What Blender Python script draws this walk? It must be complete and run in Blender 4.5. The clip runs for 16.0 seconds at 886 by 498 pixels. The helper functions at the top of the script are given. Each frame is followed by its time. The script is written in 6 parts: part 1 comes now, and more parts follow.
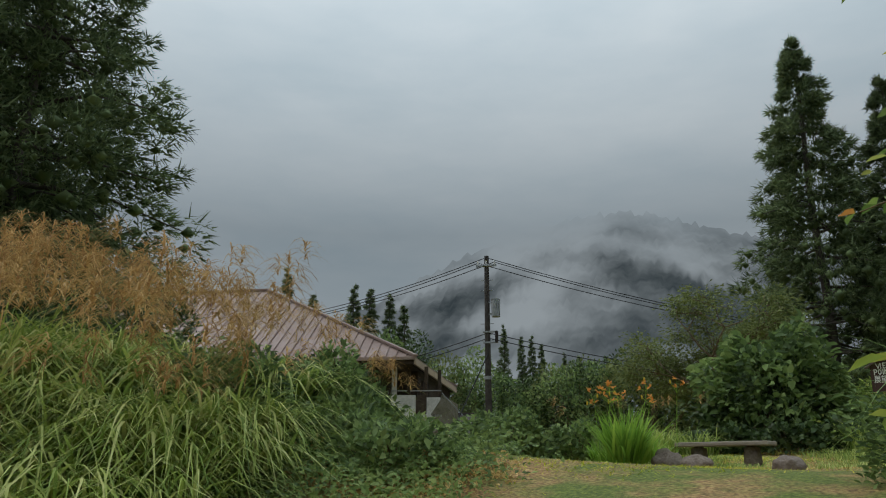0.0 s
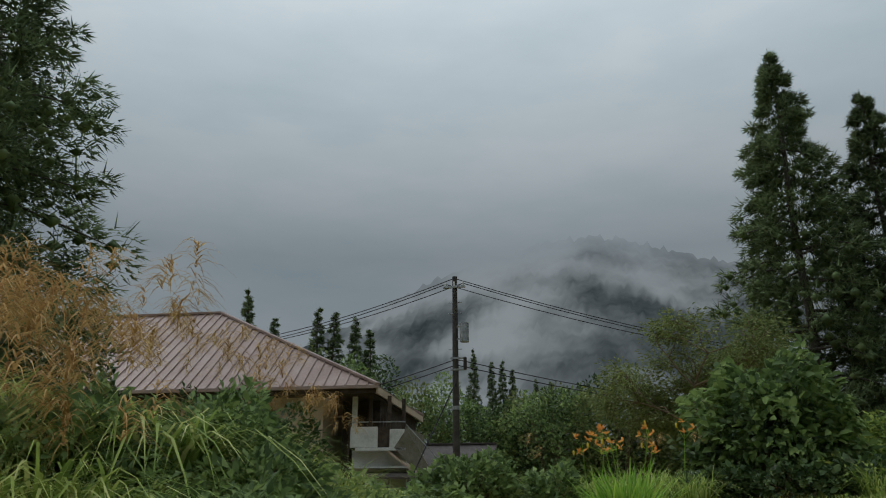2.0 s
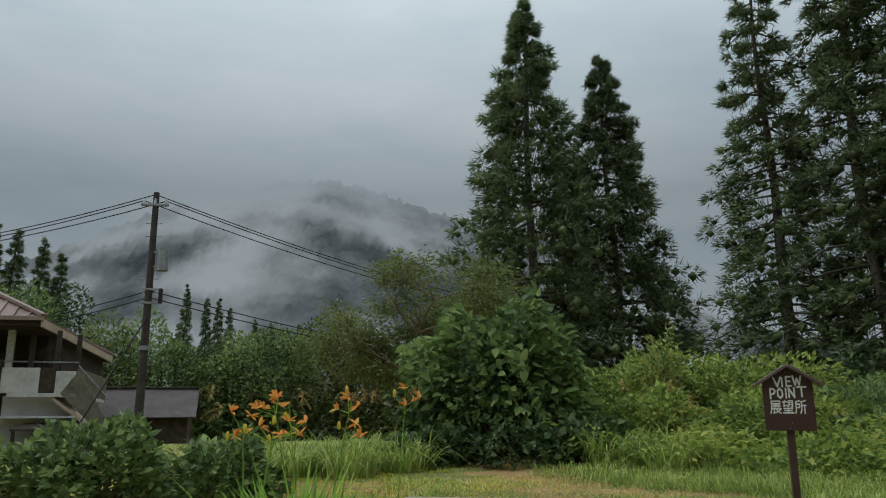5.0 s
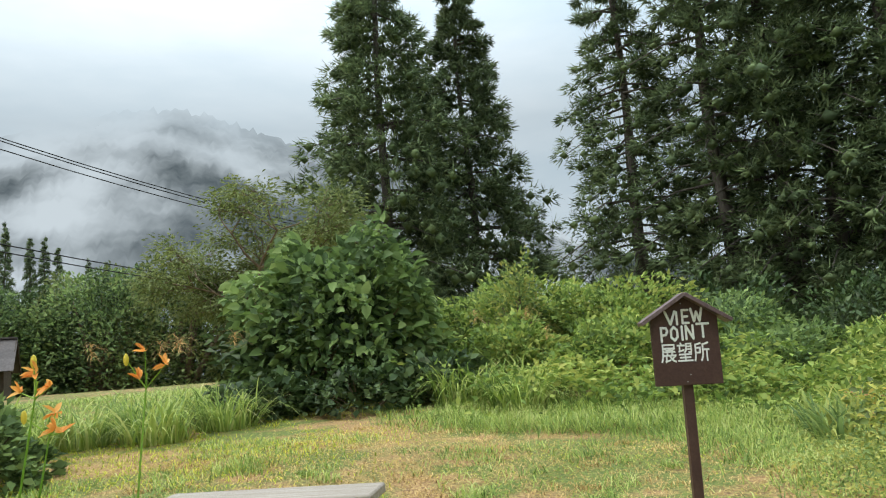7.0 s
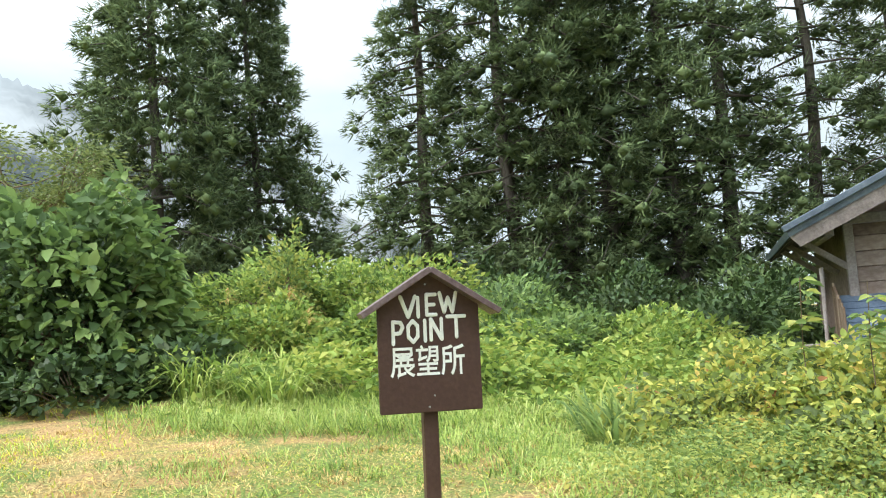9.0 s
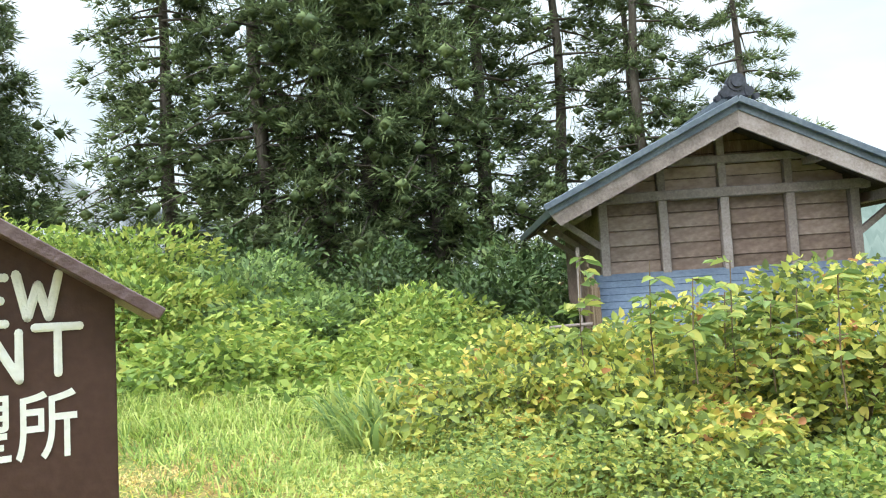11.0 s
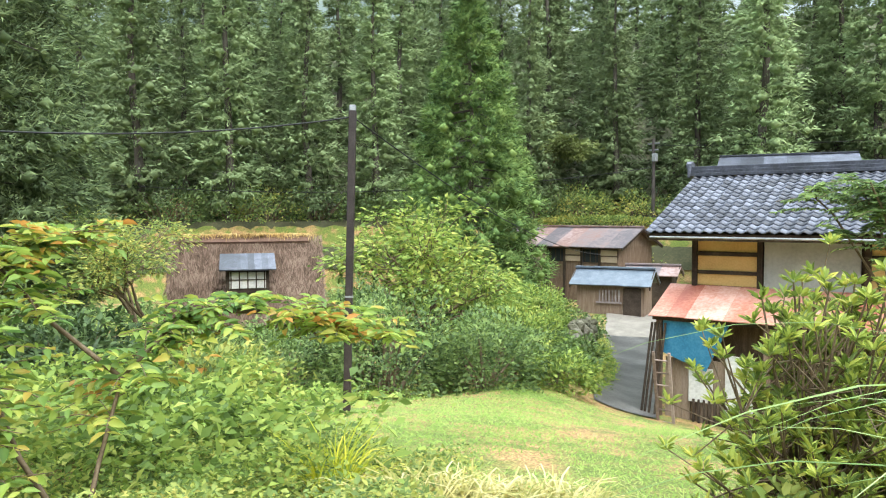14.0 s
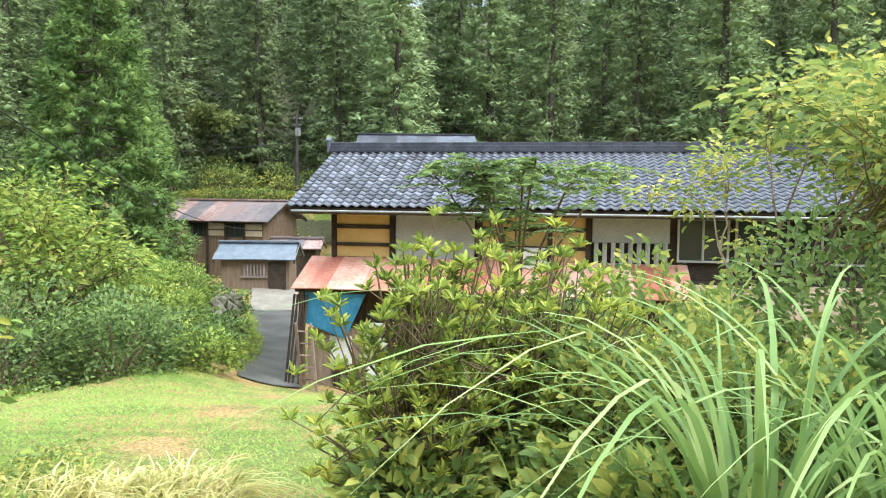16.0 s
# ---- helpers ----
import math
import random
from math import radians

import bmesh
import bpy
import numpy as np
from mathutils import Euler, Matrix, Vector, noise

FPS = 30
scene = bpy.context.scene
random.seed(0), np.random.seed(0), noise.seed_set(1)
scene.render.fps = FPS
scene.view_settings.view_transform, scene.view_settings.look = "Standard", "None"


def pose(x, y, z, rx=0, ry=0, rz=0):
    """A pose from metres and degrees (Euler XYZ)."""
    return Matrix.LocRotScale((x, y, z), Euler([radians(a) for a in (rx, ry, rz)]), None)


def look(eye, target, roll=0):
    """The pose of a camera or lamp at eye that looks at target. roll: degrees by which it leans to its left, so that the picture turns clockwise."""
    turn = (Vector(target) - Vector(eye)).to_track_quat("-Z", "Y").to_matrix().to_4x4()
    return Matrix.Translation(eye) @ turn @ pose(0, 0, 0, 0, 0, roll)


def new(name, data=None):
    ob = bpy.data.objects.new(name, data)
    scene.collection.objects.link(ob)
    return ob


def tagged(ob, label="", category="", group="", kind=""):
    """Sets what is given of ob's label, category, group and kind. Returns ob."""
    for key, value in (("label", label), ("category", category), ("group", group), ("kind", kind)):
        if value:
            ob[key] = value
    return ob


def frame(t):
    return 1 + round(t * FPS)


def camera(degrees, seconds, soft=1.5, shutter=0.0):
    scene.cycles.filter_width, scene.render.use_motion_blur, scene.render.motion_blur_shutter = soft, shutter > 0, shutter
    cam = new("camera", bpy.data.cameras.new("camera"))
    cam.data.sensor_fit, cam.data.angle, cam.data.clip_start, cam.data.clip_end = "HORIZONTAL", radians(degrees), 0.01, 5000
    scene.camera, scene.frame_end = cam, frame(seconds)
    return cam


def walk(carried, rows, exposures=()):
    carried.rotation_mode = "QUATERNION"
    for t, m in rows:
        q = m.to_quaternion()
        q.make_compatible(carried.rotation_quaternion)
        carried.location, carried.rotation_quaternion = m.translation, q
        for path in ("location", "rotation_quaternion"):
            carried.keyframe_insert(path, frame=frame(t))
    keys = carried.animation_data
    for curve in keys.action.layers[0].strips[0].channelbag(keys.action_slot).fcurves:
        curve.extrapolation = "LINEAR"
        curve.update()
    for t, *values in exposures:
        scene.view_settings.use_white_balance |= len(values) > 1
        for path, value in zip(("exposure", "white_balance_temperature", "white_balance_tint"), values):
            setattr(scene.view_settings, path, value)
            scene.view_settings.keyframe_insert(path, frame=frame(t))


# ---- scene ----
cam = camera(60.7, 16.0, 1.1)
METRES, EYE, TURN = 12.0, 1.3, 16.2
ROWS = [
    (0.0, 0.0, 0.0, 0.0, -0.4, 16.46, -0.1),
    (0.5, 0.0063, 0.0431, 0.0172, 0.65, 16.59, -0.47),
    (1.0, 0.0062, 0.087, 0.0283, 0.95, 17.35, -0.73),
    (1.5, 0.0146, 0.1377, 0.039, -0.1, 18.32, -0.02),
    (2.0, 0.0215, 0.1933, 0.0424, -2.6, 18.26, 0.31),
    (2.5, 0.0243, 0.2502, 0.0489, -7.2, 18.29, 0.86),
    (3.0, 0.0401, 0.3072, 0.057, -10.4, 18.41, 1.31),
    (3.5, 0.0592, 0.3644, 0.0614, -14.2, 18.43, 0.15),
    (4.0, 0.0828, 0.4127, 0.0709, -18.9, 18.4, -1.1),
    (4.2, 0.0918, 0.4300, 0.0737, -20.3, 17.9, -0.9),
    (6.3, 0.1915, 0.5870, 0.1022, -27.5, 8.1, 3.9),
    (6.5, 0.2024, 0.5982, 0.1032, -29.4, 7.87, 3.97),
    (7.0, 0.2335, 0.6219, 0.1044, -33.0, 8.17, 4.16),
    (7.5, 0.2594, 0.6445, 0.104, -40.17, 7.07, 4.1),
    (8.0, 0.2869, 0.6557, 0.106, -45.61, 6.07, 3.75),
    (8.2, 0.2972, 0.6629, 0.1065, -46.9, 6.05, 3.7),
    (10.3, 0.4085, 0.7418, 0.1118, -50.9, 4.5, 2.9),
    (10.5, 0.4162, 0.7461, 0.112, -55.88, 4.05, 2.96),
    (11.0, 0.4312, 0.7497, 0.1125, -66.97, 2.82, 3.6),
    (11.5, 0.4478, 0.7491, 0.1099, -77.68, 1.06, 2.1),
    (12.0, 0.4568, 0.7527, 0.1109, -89.51, -0.94, 1.3),
    (12.5, 0.4646, 0.7548, 0.1101, -103.96, -2.3, 0.9),
    (13.0, 0.4652, 0.7517, 0.1109, -118.82, -2.61, 0.44),
    (13.5, 0.4616, 0.747, 0.1108, -132.34, -2.63, 0.2),
    (14.0, 0.4578, 0.7426, 0.1107, -142.33, -2.71, 0.18),
    (14.5, 0.456, 0.7387, 0.1106, -150.43, -2.88, -0.06),
    (15.0, 0.4542, 0.737, 0.1104, -156.97, -2.96, -0.35),
    (15.5, 0.4523, 0.7347, 0.1101, -163.03, -3.49, -0.61),
    (16.0, 0.4502, 0.7322, 0.1098, -168.55, -4.6, -0.52),
]
EXPOSURES = [(0.0, -1.25), (1.0, -1.35), (2.0, -1.45), (4.2, -1.5), (6.3, -0.2), (7.0, -0.05), (8.2, 0.4), (10.3, 0.74), (12.0, 0.82), (16.0, 0.82)]
walk(cam, [(t, pose(0, 0, EYE, 0, 0, TURN) @ pose(METRES * x, METRES * y, METRES * z, 90 + pitch, roll, yaw)) for t, x, y, z, yaw, pitch, roll in ROWS], EXPOSURES)

# ---- overcast sky and veiled sun ----
world = bpy.data.worlds.new("overcast_sky")
scene.world = world
world.use_nodes = True
wn, wl = world.node_tree.nodes, world.node_tree.links
wn.clear()
SUN_EL, SUN_AZ = radians(48), radians(279)
sky = wn.new("ShaderNodeTexSky")
sky.sky_type, sky.sun_disc, sky.sun_elevation, sky.sun_rotation = "NISHITA", False, SUN_EL, SUN_AZ
tc = wn.new("ShaderNodeTexCoord")
mp = wn.new("ShaderNodeMapping")
mp.inputs["Scale"].default_value = (1.0, 1.0, 3.2)
cl = wn.new("ShaderNodeTexNoise")
cl.inputs["Scale"].default_value, cl.inputs["Detail"].default_value, cl.inputs["Roughness"].default_value = 2.1, 6, 0.55
ramp = wn.new("ShaderNodeValToRGB")
ramp.color_ramp.elements[0].position, ramp.color_ramp.elements[0].color = 0.3, (0.58, 0.71, 0.79, 1)
ramp.color_ramp.elements[1].position, ramp.color_ramp.elements[1].color = 0.72, (0.83, 0.92, 0.97, 1)
sep = wn.new("ShaderNodeSeparateXYZ")
zen = wn.new("ShaderNodeMapRange")
zen.inputs["From Min"].default_value, zen.inputs["From Max"].default_value = 0.3, 1.0
zen.inputs["To Min"].default_value, zen.inputs["To Max"].default_value = 8.6, 40.0
mul = wn.new("ShaderNodeVectorMath")
mul.operation = "SCALE"
mix = wn.new("ShaderNodeMix")
mix.data_type = "RGBA"
mix.inputs["Factor"].default_value = 0.93
bg = wn.new("ShaderNodeBackground")
bg.inputs["Strength"].default_value = 0.1
wo = wn.new("ShaderNodeOutputWorld")
wl.new(tc.outputs["Generated"], mp.inputs["Vector"])
wl.new(mp.outputs["Vector"], cl.inputs["Vector"])
wl.new(cl.outputs["Fac"], ramp.inputs["Fac"])
wl.new(tc.outputs["Generated"], sep.inputs["Vector"])
wl.new(sep.outputs["Z"], zen.inputs["Value"])
wl.new(ramp.outputs["Color"], mul.inputs[0])
wl.new(zen.outputs["Result"], mul.inputs["Scale"])
wl.new(sky.outputs["Color"], mix.inputs["A"])
wl.new(mul.outputs["Vector"], mix.inputs["B"])
wl.new(mix.outputs["Result"], bg.inputs["Color"])
wl.new(bg.outputs["Background"], wo.inputs["Surface"])
sun = new("sun", bpy.data.lights.new("sun", "SUN"))
sun.data.energy, sun.data.angle, sun.data.color = 2.0, radians(35), (1.0, 0.98, 0.95)
SUN_WAY = Vector((math.sin(SUN_AZ) * math.cos(SUN_EL), math.cos(SUN_AZ) * math.cos(SUN_EL), math.sin(SUN_EL)))
sun.matrix_world = look(SUN_WAY * 60, (0, 0, 0))

# ---- materials ----
def shader(name):
    m = bpy.data.materials.new(name)
    m.use_nodes = True
    n, l = m.node_tree.nodes, m.node_tree.links
    return m, n, l, n["Principled BSDF"]


def ramp_node(n, colours, positions=None):
    r = n.new("ShaderNodeValToRGB")
    e = r.color_ramp.elements
    k = len(colours)
    while len(e) < k:
        e.new(0.5)
    for i, c in enumerate(colours):
        e[i].position = positions[i] if positions else i / max(1, k - 1)
        e[i].color = (*c, 1)
    return r


def noise_node(n, l, scale, detail=4, stretch=None, rough=0.55, coords="Object"):
    t = n.new("ShaderNodeTexCoord")
    x = n.new("ShaderNodeTexNoise")
    x.inputs["Scale"].default_value, x.inputs["Detail"].default_value, x.inputs["Roughness"].default_value = scale, detail, rough
    if stretch:
        m = n.new("ShaderNodeMapping")
        m.inputs["Scale"].default_value = stretch
        l.new(t.outputs[coords], m.inputs["Vector"])
        l.new(m.outputs["Vector"], x.inputs["Vector"])
    else:
        l.new(t.outputs[coords], x.inputs["Vector"])
    return x


def solid(name, colours, rough=0.8, scale=3.0, fine=40.0, bump=0.3, metal=0.0, stretch=None, vary=0.0, spec=0.3):
    """Surface with stains at a large scale, grain at a small one and a fine relief."""
    m, n, l, b = shader(name)
    big, small = noise_node(n, l, scale, 5, stretch), noise_node(n, l, fine, 3, stretch)
    add = n.new("ShaderNodeMath")
    add.operation = "MULTIPLY_ADD"
    add.inputs[1].default_value = 0.45
    l.new(small.outputs["Fac"], add.inputs[0])
    half = n.new("ShaderNodeMath")
    half.operation = "MULTIPLY"
    half.inputs[1].default_value = 0.6
    l.new(big.outputs["Fac"], half.inputs[0])
    l.new(half.outputs[0], add.inputs[2])
    last = add
    if vary:
        info = n.new("ShaderNodeObjectInfo")
        more = n.new("ShaderNodeMath")
        more.operation = "MULTIPLY_ADD"
        more.inputs[1].default_value = vary
        l.new(info.outputs["Random"], more.inputs[0])
        l.new(add.outputs[0], more.inputs[2])
        off = n.new("ShaderNodeMath")
        off.operation = "SUBTRACT"
        off.inputs[1].default_value = vary / 2
        l.new(more.outputs[0], off.inputs[0])
        last = off
    k = len(colours)
    r = ramp_node(n, colours, [0.3 + 0.45 * i / max(1, k - 1) for i in range(k)])
    l.new(last.outputs[0], r.inputs["Fac"])
    l.new(r.outputs["Color"], b.inputs["Base Color"])
    b.inputs["Roughness"].default_value, b.inputs["Metallic"].default_value = rough, metal
    b.inputs["Specular IOR Level"].default_value = spec
    if bump:
        bp = n.new("ShaderNodeBump")
        bp.inputs["Strength"].default_value, bp.inputs["Distance"].default_value = bump, 0.02
        l.new(small.outputs["Fac"], bp.inputs["Height"])
        l.new(bp.outputs["Normal"], b.inputs["Normal"])
    return m


def leafy(name, colours, through_light=0.35, rough=0.55, patch=0.5, positions=None, spec=0.25, tone=0.0):
    """Leaves: each its own shade, in patches, with light coming through."""
    m, n, l, b = shader(name)
    g = n.new("ShaderNodeNewGeometry")
    r = ramp_node(n, colours, positions)
    big = noise_node(n, l, patch, 3)
    mixer = n.new("ShaderNodeMath")
    mixer.operation = "MULTIPLY_ADD"
    mixer.inputs[1].default_value = 0.85
    sub = n.new("ShaderNodeMath")
    sub.operation = "MULTIPLY_ADD"
    sub.inputs[1].default_value, sub.inputs[2].default_value = 1.5, -0.68
    l.new(big.outputs["Fac"], sub.inputs[0])
    l.new(g.outputs["Random Per Island"], mixer.inputs[0])
    l.new(sub.outputs[0], mixer.inputs[2])
    l.new(mixer.outputs[0], r.inputs["Fac"])
    shade = r.outputs["Color"]
    if tone:
        info = n.new("ShaderNodeObjectInfo")
        span = n.new("ShaderNodeMapRange")
        span.inputs["To Min"].default_value, span.inputs["To Max"].default_value = 1 - tone, 1 + tone * 0.6
        l.new(info.outputs["Random"], span.inputs["Value"])
        hs = n.new("ShaderNodeHueSaturation")
        l.new(span.outputs["Result"], hs.inputs["Value"])
        l.new(shade, hs.inputs["Color"])
        shade = hs.outputs["Color"]
    l.new(shade, b.inputs["Base Color"])
    b.inputs["Roughness"].default_value = rough
    b.inputs["Specular IOR Level"].default_value = spec
    t = n.new("ShaderNodeBsdfTranslucent")
    l.new(shade, t.inputs["Color"])
    mx = n.new("ShaderNodeMixShader")
    mx.inputs["Fac"].default_value = through_light
    l.new(b.outputs[0], mx.inputs[1])
    l.new(t.outputs[0], mx.inputs[2])
    l.new(mx.outputs[0], n["Material Output"].inputs["Surface"])
    return m


CEDAR = leafy("cedar_needles", [(0.08, 0.112, 0.054), (0.125, 0.172, 0.077), (0.18, 0.24, 0.102), (0.25, 0.315, 0.135)], 0.25, 0.8, 0.8, tone=0.2)
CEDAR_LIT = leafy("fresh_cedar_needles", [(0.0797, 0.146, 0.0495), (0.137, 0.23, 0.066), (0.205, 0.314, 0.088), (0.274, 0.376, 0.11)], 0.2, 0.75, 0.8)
# Paler than the near cedars: distance haze is mixed into this needle colour.
CEDAR_HAZED = leafy("hazed_hillside_needles", [(0.2, 0.275, 0.13), (0.265, 0.345, 0.16), (0.34, 0.43, 0.2)], 0.2, 0.85, 0.3, tone=0.3)
BROAD = leafy("broad_leaves", [(0.0822, 0.131, 0.0494), (0.149, 0.222, 0.0789), (0.23, 0.327, 0.0986), (0.328, 0.407, 0.139)], 0.4)
# Shade below trees is darkened into this colour; open dark shrubs share it.
BROAD_DK = leafy("dark_shaded_leaves", [(0.036, 0.064, 0.024), (0.06, 0.1, 0.034), (0.095, 0.148, 0.048), (0.142, 0.19, 0.06)], 0.3, 0.4)
FRESH = leafy("fresh_green_leaves", [(0.1, 0.16, 0.04), (0.21, 0.31, 0.066), (0.35, 0.43, 0.095), (0.5, 0.51, 0.13)], 0.42)
OLIVE = leafy("olive_leaves", [(0.12, 0.15, 0.05), (0.16, 0.2, 0.065), (0.21, 0.25, 0.08), (0.27, 0.3, 0.1)], 0.35)
LIME = leafy("lime_leaves", [(0.113, 0.18, 0.0557), (0.229, 0.315, 0.0928), (0.388, 0.427, 0.111), (0.602, 0.529, 0.148)], 0.45)
VINE = leafy("vine_leaves", [(0.109, 0.138, 0.0524), (0.203, 0.262, 0.0785), (0.366, 0.424, 0.0981), (0.571, 0.547, 0.132), (0.747, 0.57, 0.157), (0.475, 0.217, 0.105)], 0.42, 0.5, 1.1, [0.0, 0.25, 0.5, 0.75, 0.92, 1.0])
SUMAC = leafy("sumac_leaves", [(0.1, 0.19, 0.05), (0.2, 0.31, 0.07), (0.32, 0.42, 0.08), (0.45, 0.45, 0.09), (0.55, 0.25, 0.06)], 0.45, 0.4, 1.4, [0.0, 0.28, 0.54, 0.8, 1.0])
AZALEA = leafy("azalea_leaves", [(0.12, 0.17, 0.042), (0.26, 0.34, 0.068), (0.45, 0.5, 0.1), (0.66, 0.6, 0.135)], 0.4, 0.4, 1.2)
GRASS = leafy("meadow_grass", [(0.24, 0.3, 0.025), (0.44, 0.49, 0.04), (0.64, 0.62, 0.055), (0.86, 0.68, 0.12)], 0.4, 0.6, 0.4)
LAWN = leafy("lawn_blades", [(0.14, 0.23, 0.05), (0.215, 0.34, 0.07), (0.31, 0.43, 0.09), (0.42, 0.46, 0.15)], 0.4, 0.6, 0.3)
PAMPAS = leafy("silver_grass_leaves", [(0.12, 0.19, 0.045), (0.24, 0.34, 0.075), (0.42, 0.5, 0.12), (0.65, 0.66, 0.27)], 0.4, 0.5, 0.7)
STRAW = leafy("dry_straw", [(0.25, 0.145, 0.055), (0.44, 0.285, 0.105), (0.64, 0.45, 0.18), (0.76, 0.57, 0.26)], 0.3, 0.8, 1.0)
PLUME = leafy("grass_plumes", [(0.345, 0.2, 0.081), (0.506, 0.315, 0.126), (0.632, 0.42, 0.18), (0.69, 0.483, 0.234)], 0.4, 0.8, 1.0)
GOLD = leafy("golden_grass", [(0.22, 0.24, 0.06), (0.44, 0.4, 0.13), (0.64, 0.55, 0.24), (0.76, 0.68, 0.4)], 0.4, 0.6, 2.0)
EDGE_BLADE = leafy("broad_grass_blades", [(0.12, 0.2, 0.06), (0.2, 0.32, 0.1), (0.31, 0.43, 0.15), (0.46, 0.53, 0.25)], 0.4, 0.45, 0.9)
LILYLEAF = leafy("lily_leaves", [(0.156, 0.3, 0.048), (0.286, 0.475, 0.072), (0.416, 0.575, 0.096)], 0.45)
PETAL = leafy("orange_petals", [(0.75, 0.264, 0.048), (0.85, 0.396, 0.096), (0.9, 0.54, 0.16)], 0.45)
BARK = solid("bark", [(0.05, 0.04, 0.03), (0.1, 0.085, 0.07), (0.17, 0.15, 0.13)], 0.95, 3, 25, 0.8, stretch=(1, 1, 0.2))
TWIG = solid("twig_bark", [(0.09, 0.065, 0.04), (0.17, 0.12, 0.075), (0.25, 0.19, 0.13)], 0.9, 6, 40, 0.5)
WOOD_GREY = solid("weathered_boards", [(0.115, 0.078, 0.062), (0.225, 0.163, 0.136), (0.36, 0.28, 0.245)], 0.85, 2.2, 16, 0.5, stretch=(0.509, 0.456, 0.9), vary=0.3)
WOOD_BEAM = solid("weathered_beams", [(0.15, 0.122, 0.112), (0.26, 0.216, 0.202), (0.38, 0.333, 0.325)], 0.85, 3, 30, 0.4, vary=0.15)
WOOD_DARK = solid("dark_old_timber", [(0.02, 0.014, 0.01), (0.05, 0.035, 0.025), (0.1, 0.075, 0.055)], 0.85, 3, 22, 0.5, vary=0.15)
WOOD_BROWN = solid("brown_old_boards", [(0.08, 0.05, 0.033), (0.17, 0.115, 0.08), (0.28, 0.21, 0.16)], 0.85, 3, 22, 0.5, stretch=(4, 4, 0.5), vary=0.35)
SIGN_BROWN = solid("brown_sign_paint", [(0.05, 0.024, 0.019), (0.068, 0.034, 0.027), (0.09, 0.048, 0.039)], 0.5, 5, 60, 0.12)
SIGN_ROOF = solid("sign_roof_paint", [(0.085, 0.05, 0.05), (0.13, 0.085, 0.085), (0.2, 0.15, 0.15)], 0.45, 9, 50, 0.3)
WHITE_PAINT = solid("white_brush_paint", [(0.7, 0.69, 0.65), (0.8, 0.79, 0.75), (0.86, 0.85, 0.82)], 0.6, 30, 90, 0.2)
BENCH = solid("bench_plank", [(0.2, 0.165, 0.13), (0.33, 0.28, 0.23), (0.47, 0.42, 0.37)], 0.8, 4, 22, 0.4, stretch=(0.5, 8, 8))
STONE = solid("grey_brown_stone", [(0.096, 0.0713, 0.056), (0.192, 0.15, 0.122), (0.32, 0.27, 0.224)], 0.9, 5, 35, 0.7)
MOSSY = solid("mossy_stone", [(0.05, 0.05, 0.03), (0.13, 0.12, 0.08), (0.24, 0.22, 0.18)], 0.95, 4, 25, 0.9, vary=0.3)
CONCRETE = solid("wet_concrete", [(0.02, 0.02, 0.018), (0.08, 0.075, 0.07), (0.2, 0.19, 0.175)], 0.38, 1.3, 18, 0.35, spec=0.3)
GRAVEL = solid("pale_gravel", [(0.13, 0.115, 0.095), (0.21, 0.185, 0.155), (0.3, 0.27, 0.23)], 0.9, 2.0, 45, 0.5)
TIN_BLUE = solid("blue_grey_tin", [(0.088, 0.122, 0.186), (0.143, 0.191, 0.267), (0.22, 0.273, 0.347)], 0.38, 1.6, 18, 0.1, metal=0.35, spec=0.5)
ROOF_SLATE = solid("slate_blue_roof", [(0.0525, 0.0713, 0.101), (0.0975, 0.124, 0.158), (0.165, 0.195, 0.23)], 0.45, 3, 22, 0.3, spec=0.5)
TILE = solid("grey_glazed_tiles", [(0.03, 0.032, 0.043), (0.075, 0.08, 0.105), (0.165, 0.175, 0.22)], 0.42, 2.5, 20, 0.2, vary=0.45, spec=0.45)
TIN_RED = solid("red_faded_tin", [(0.3, 0.09, 0.06), (0.47, 0.19, 0.13), (0.6, 0.37, 0.31)], 0.5, 1.6, 14, 0.15, vary=0.3)
TIN_RUST = solid("rust_and_grey_tin", [(0.104, 0.09, 0.0975), (0.192, 0.15, 0.15), (0.2, 0.115, 0.095), (0.3, 0.22, 0.21)], 0.55, 1.1, 9, 0.15, stretch=(0.8, 0.75, 0.75), vary=0.6)
TIN_BROWN = solid("brown_seamed_tin", [(0.2, 0.125, 0.1), (0.29, 0.2, 0.17), (0.38, 0.29, 0.26)], 0.45, 0.6, 12, 0.1, vary=0.2)
TIN_PINK = solid("pink_brown_tin", [(0.33, 0.2, 0.19), (0.45, 0.31, 0.3), (0.55, 0.42, 0.41)], 0.5, 1, 12, 0.1)
OCHRE = solid("ochre_clay_plaster", [(0.52, 0.32, 0.11), (0.66, 0.44, 0.18), (0.74, 0.54, 0.26)], 0.9, 1.5, 25, 0.15)
CLAY_PALE = solid("pale_clay_wall", [(0.36, 0.27, 0.2), (0.5, 0.39, 0.29), (0.6, 0.49, 0.38)], 0.9, 1.2, 20, 0.2)
WHITE_WALL = solid("stained_white_panel", [(0.35, 0.34, 0.32), (0.58, 0.57, 0.55), (0.72, 0.71, 0.69)], 0.75, 1.4, 18, 0.1)
GREY_SHEET = solid("grey_white_sheet", [(0.285, 0.308, 0.312), (0.39, 0.408, 0.406), (0.48, 0.501, 0.499)], 0.6, 2, 14, 0.1)
BLUE_PANEL = solid("blue_painted_sheet", [(0.015, 0.1, 0.19), (0.03, 0.17, 0.29), (0.08, 0.24, 0.36)], 0.55, 3, 20, 0.1)
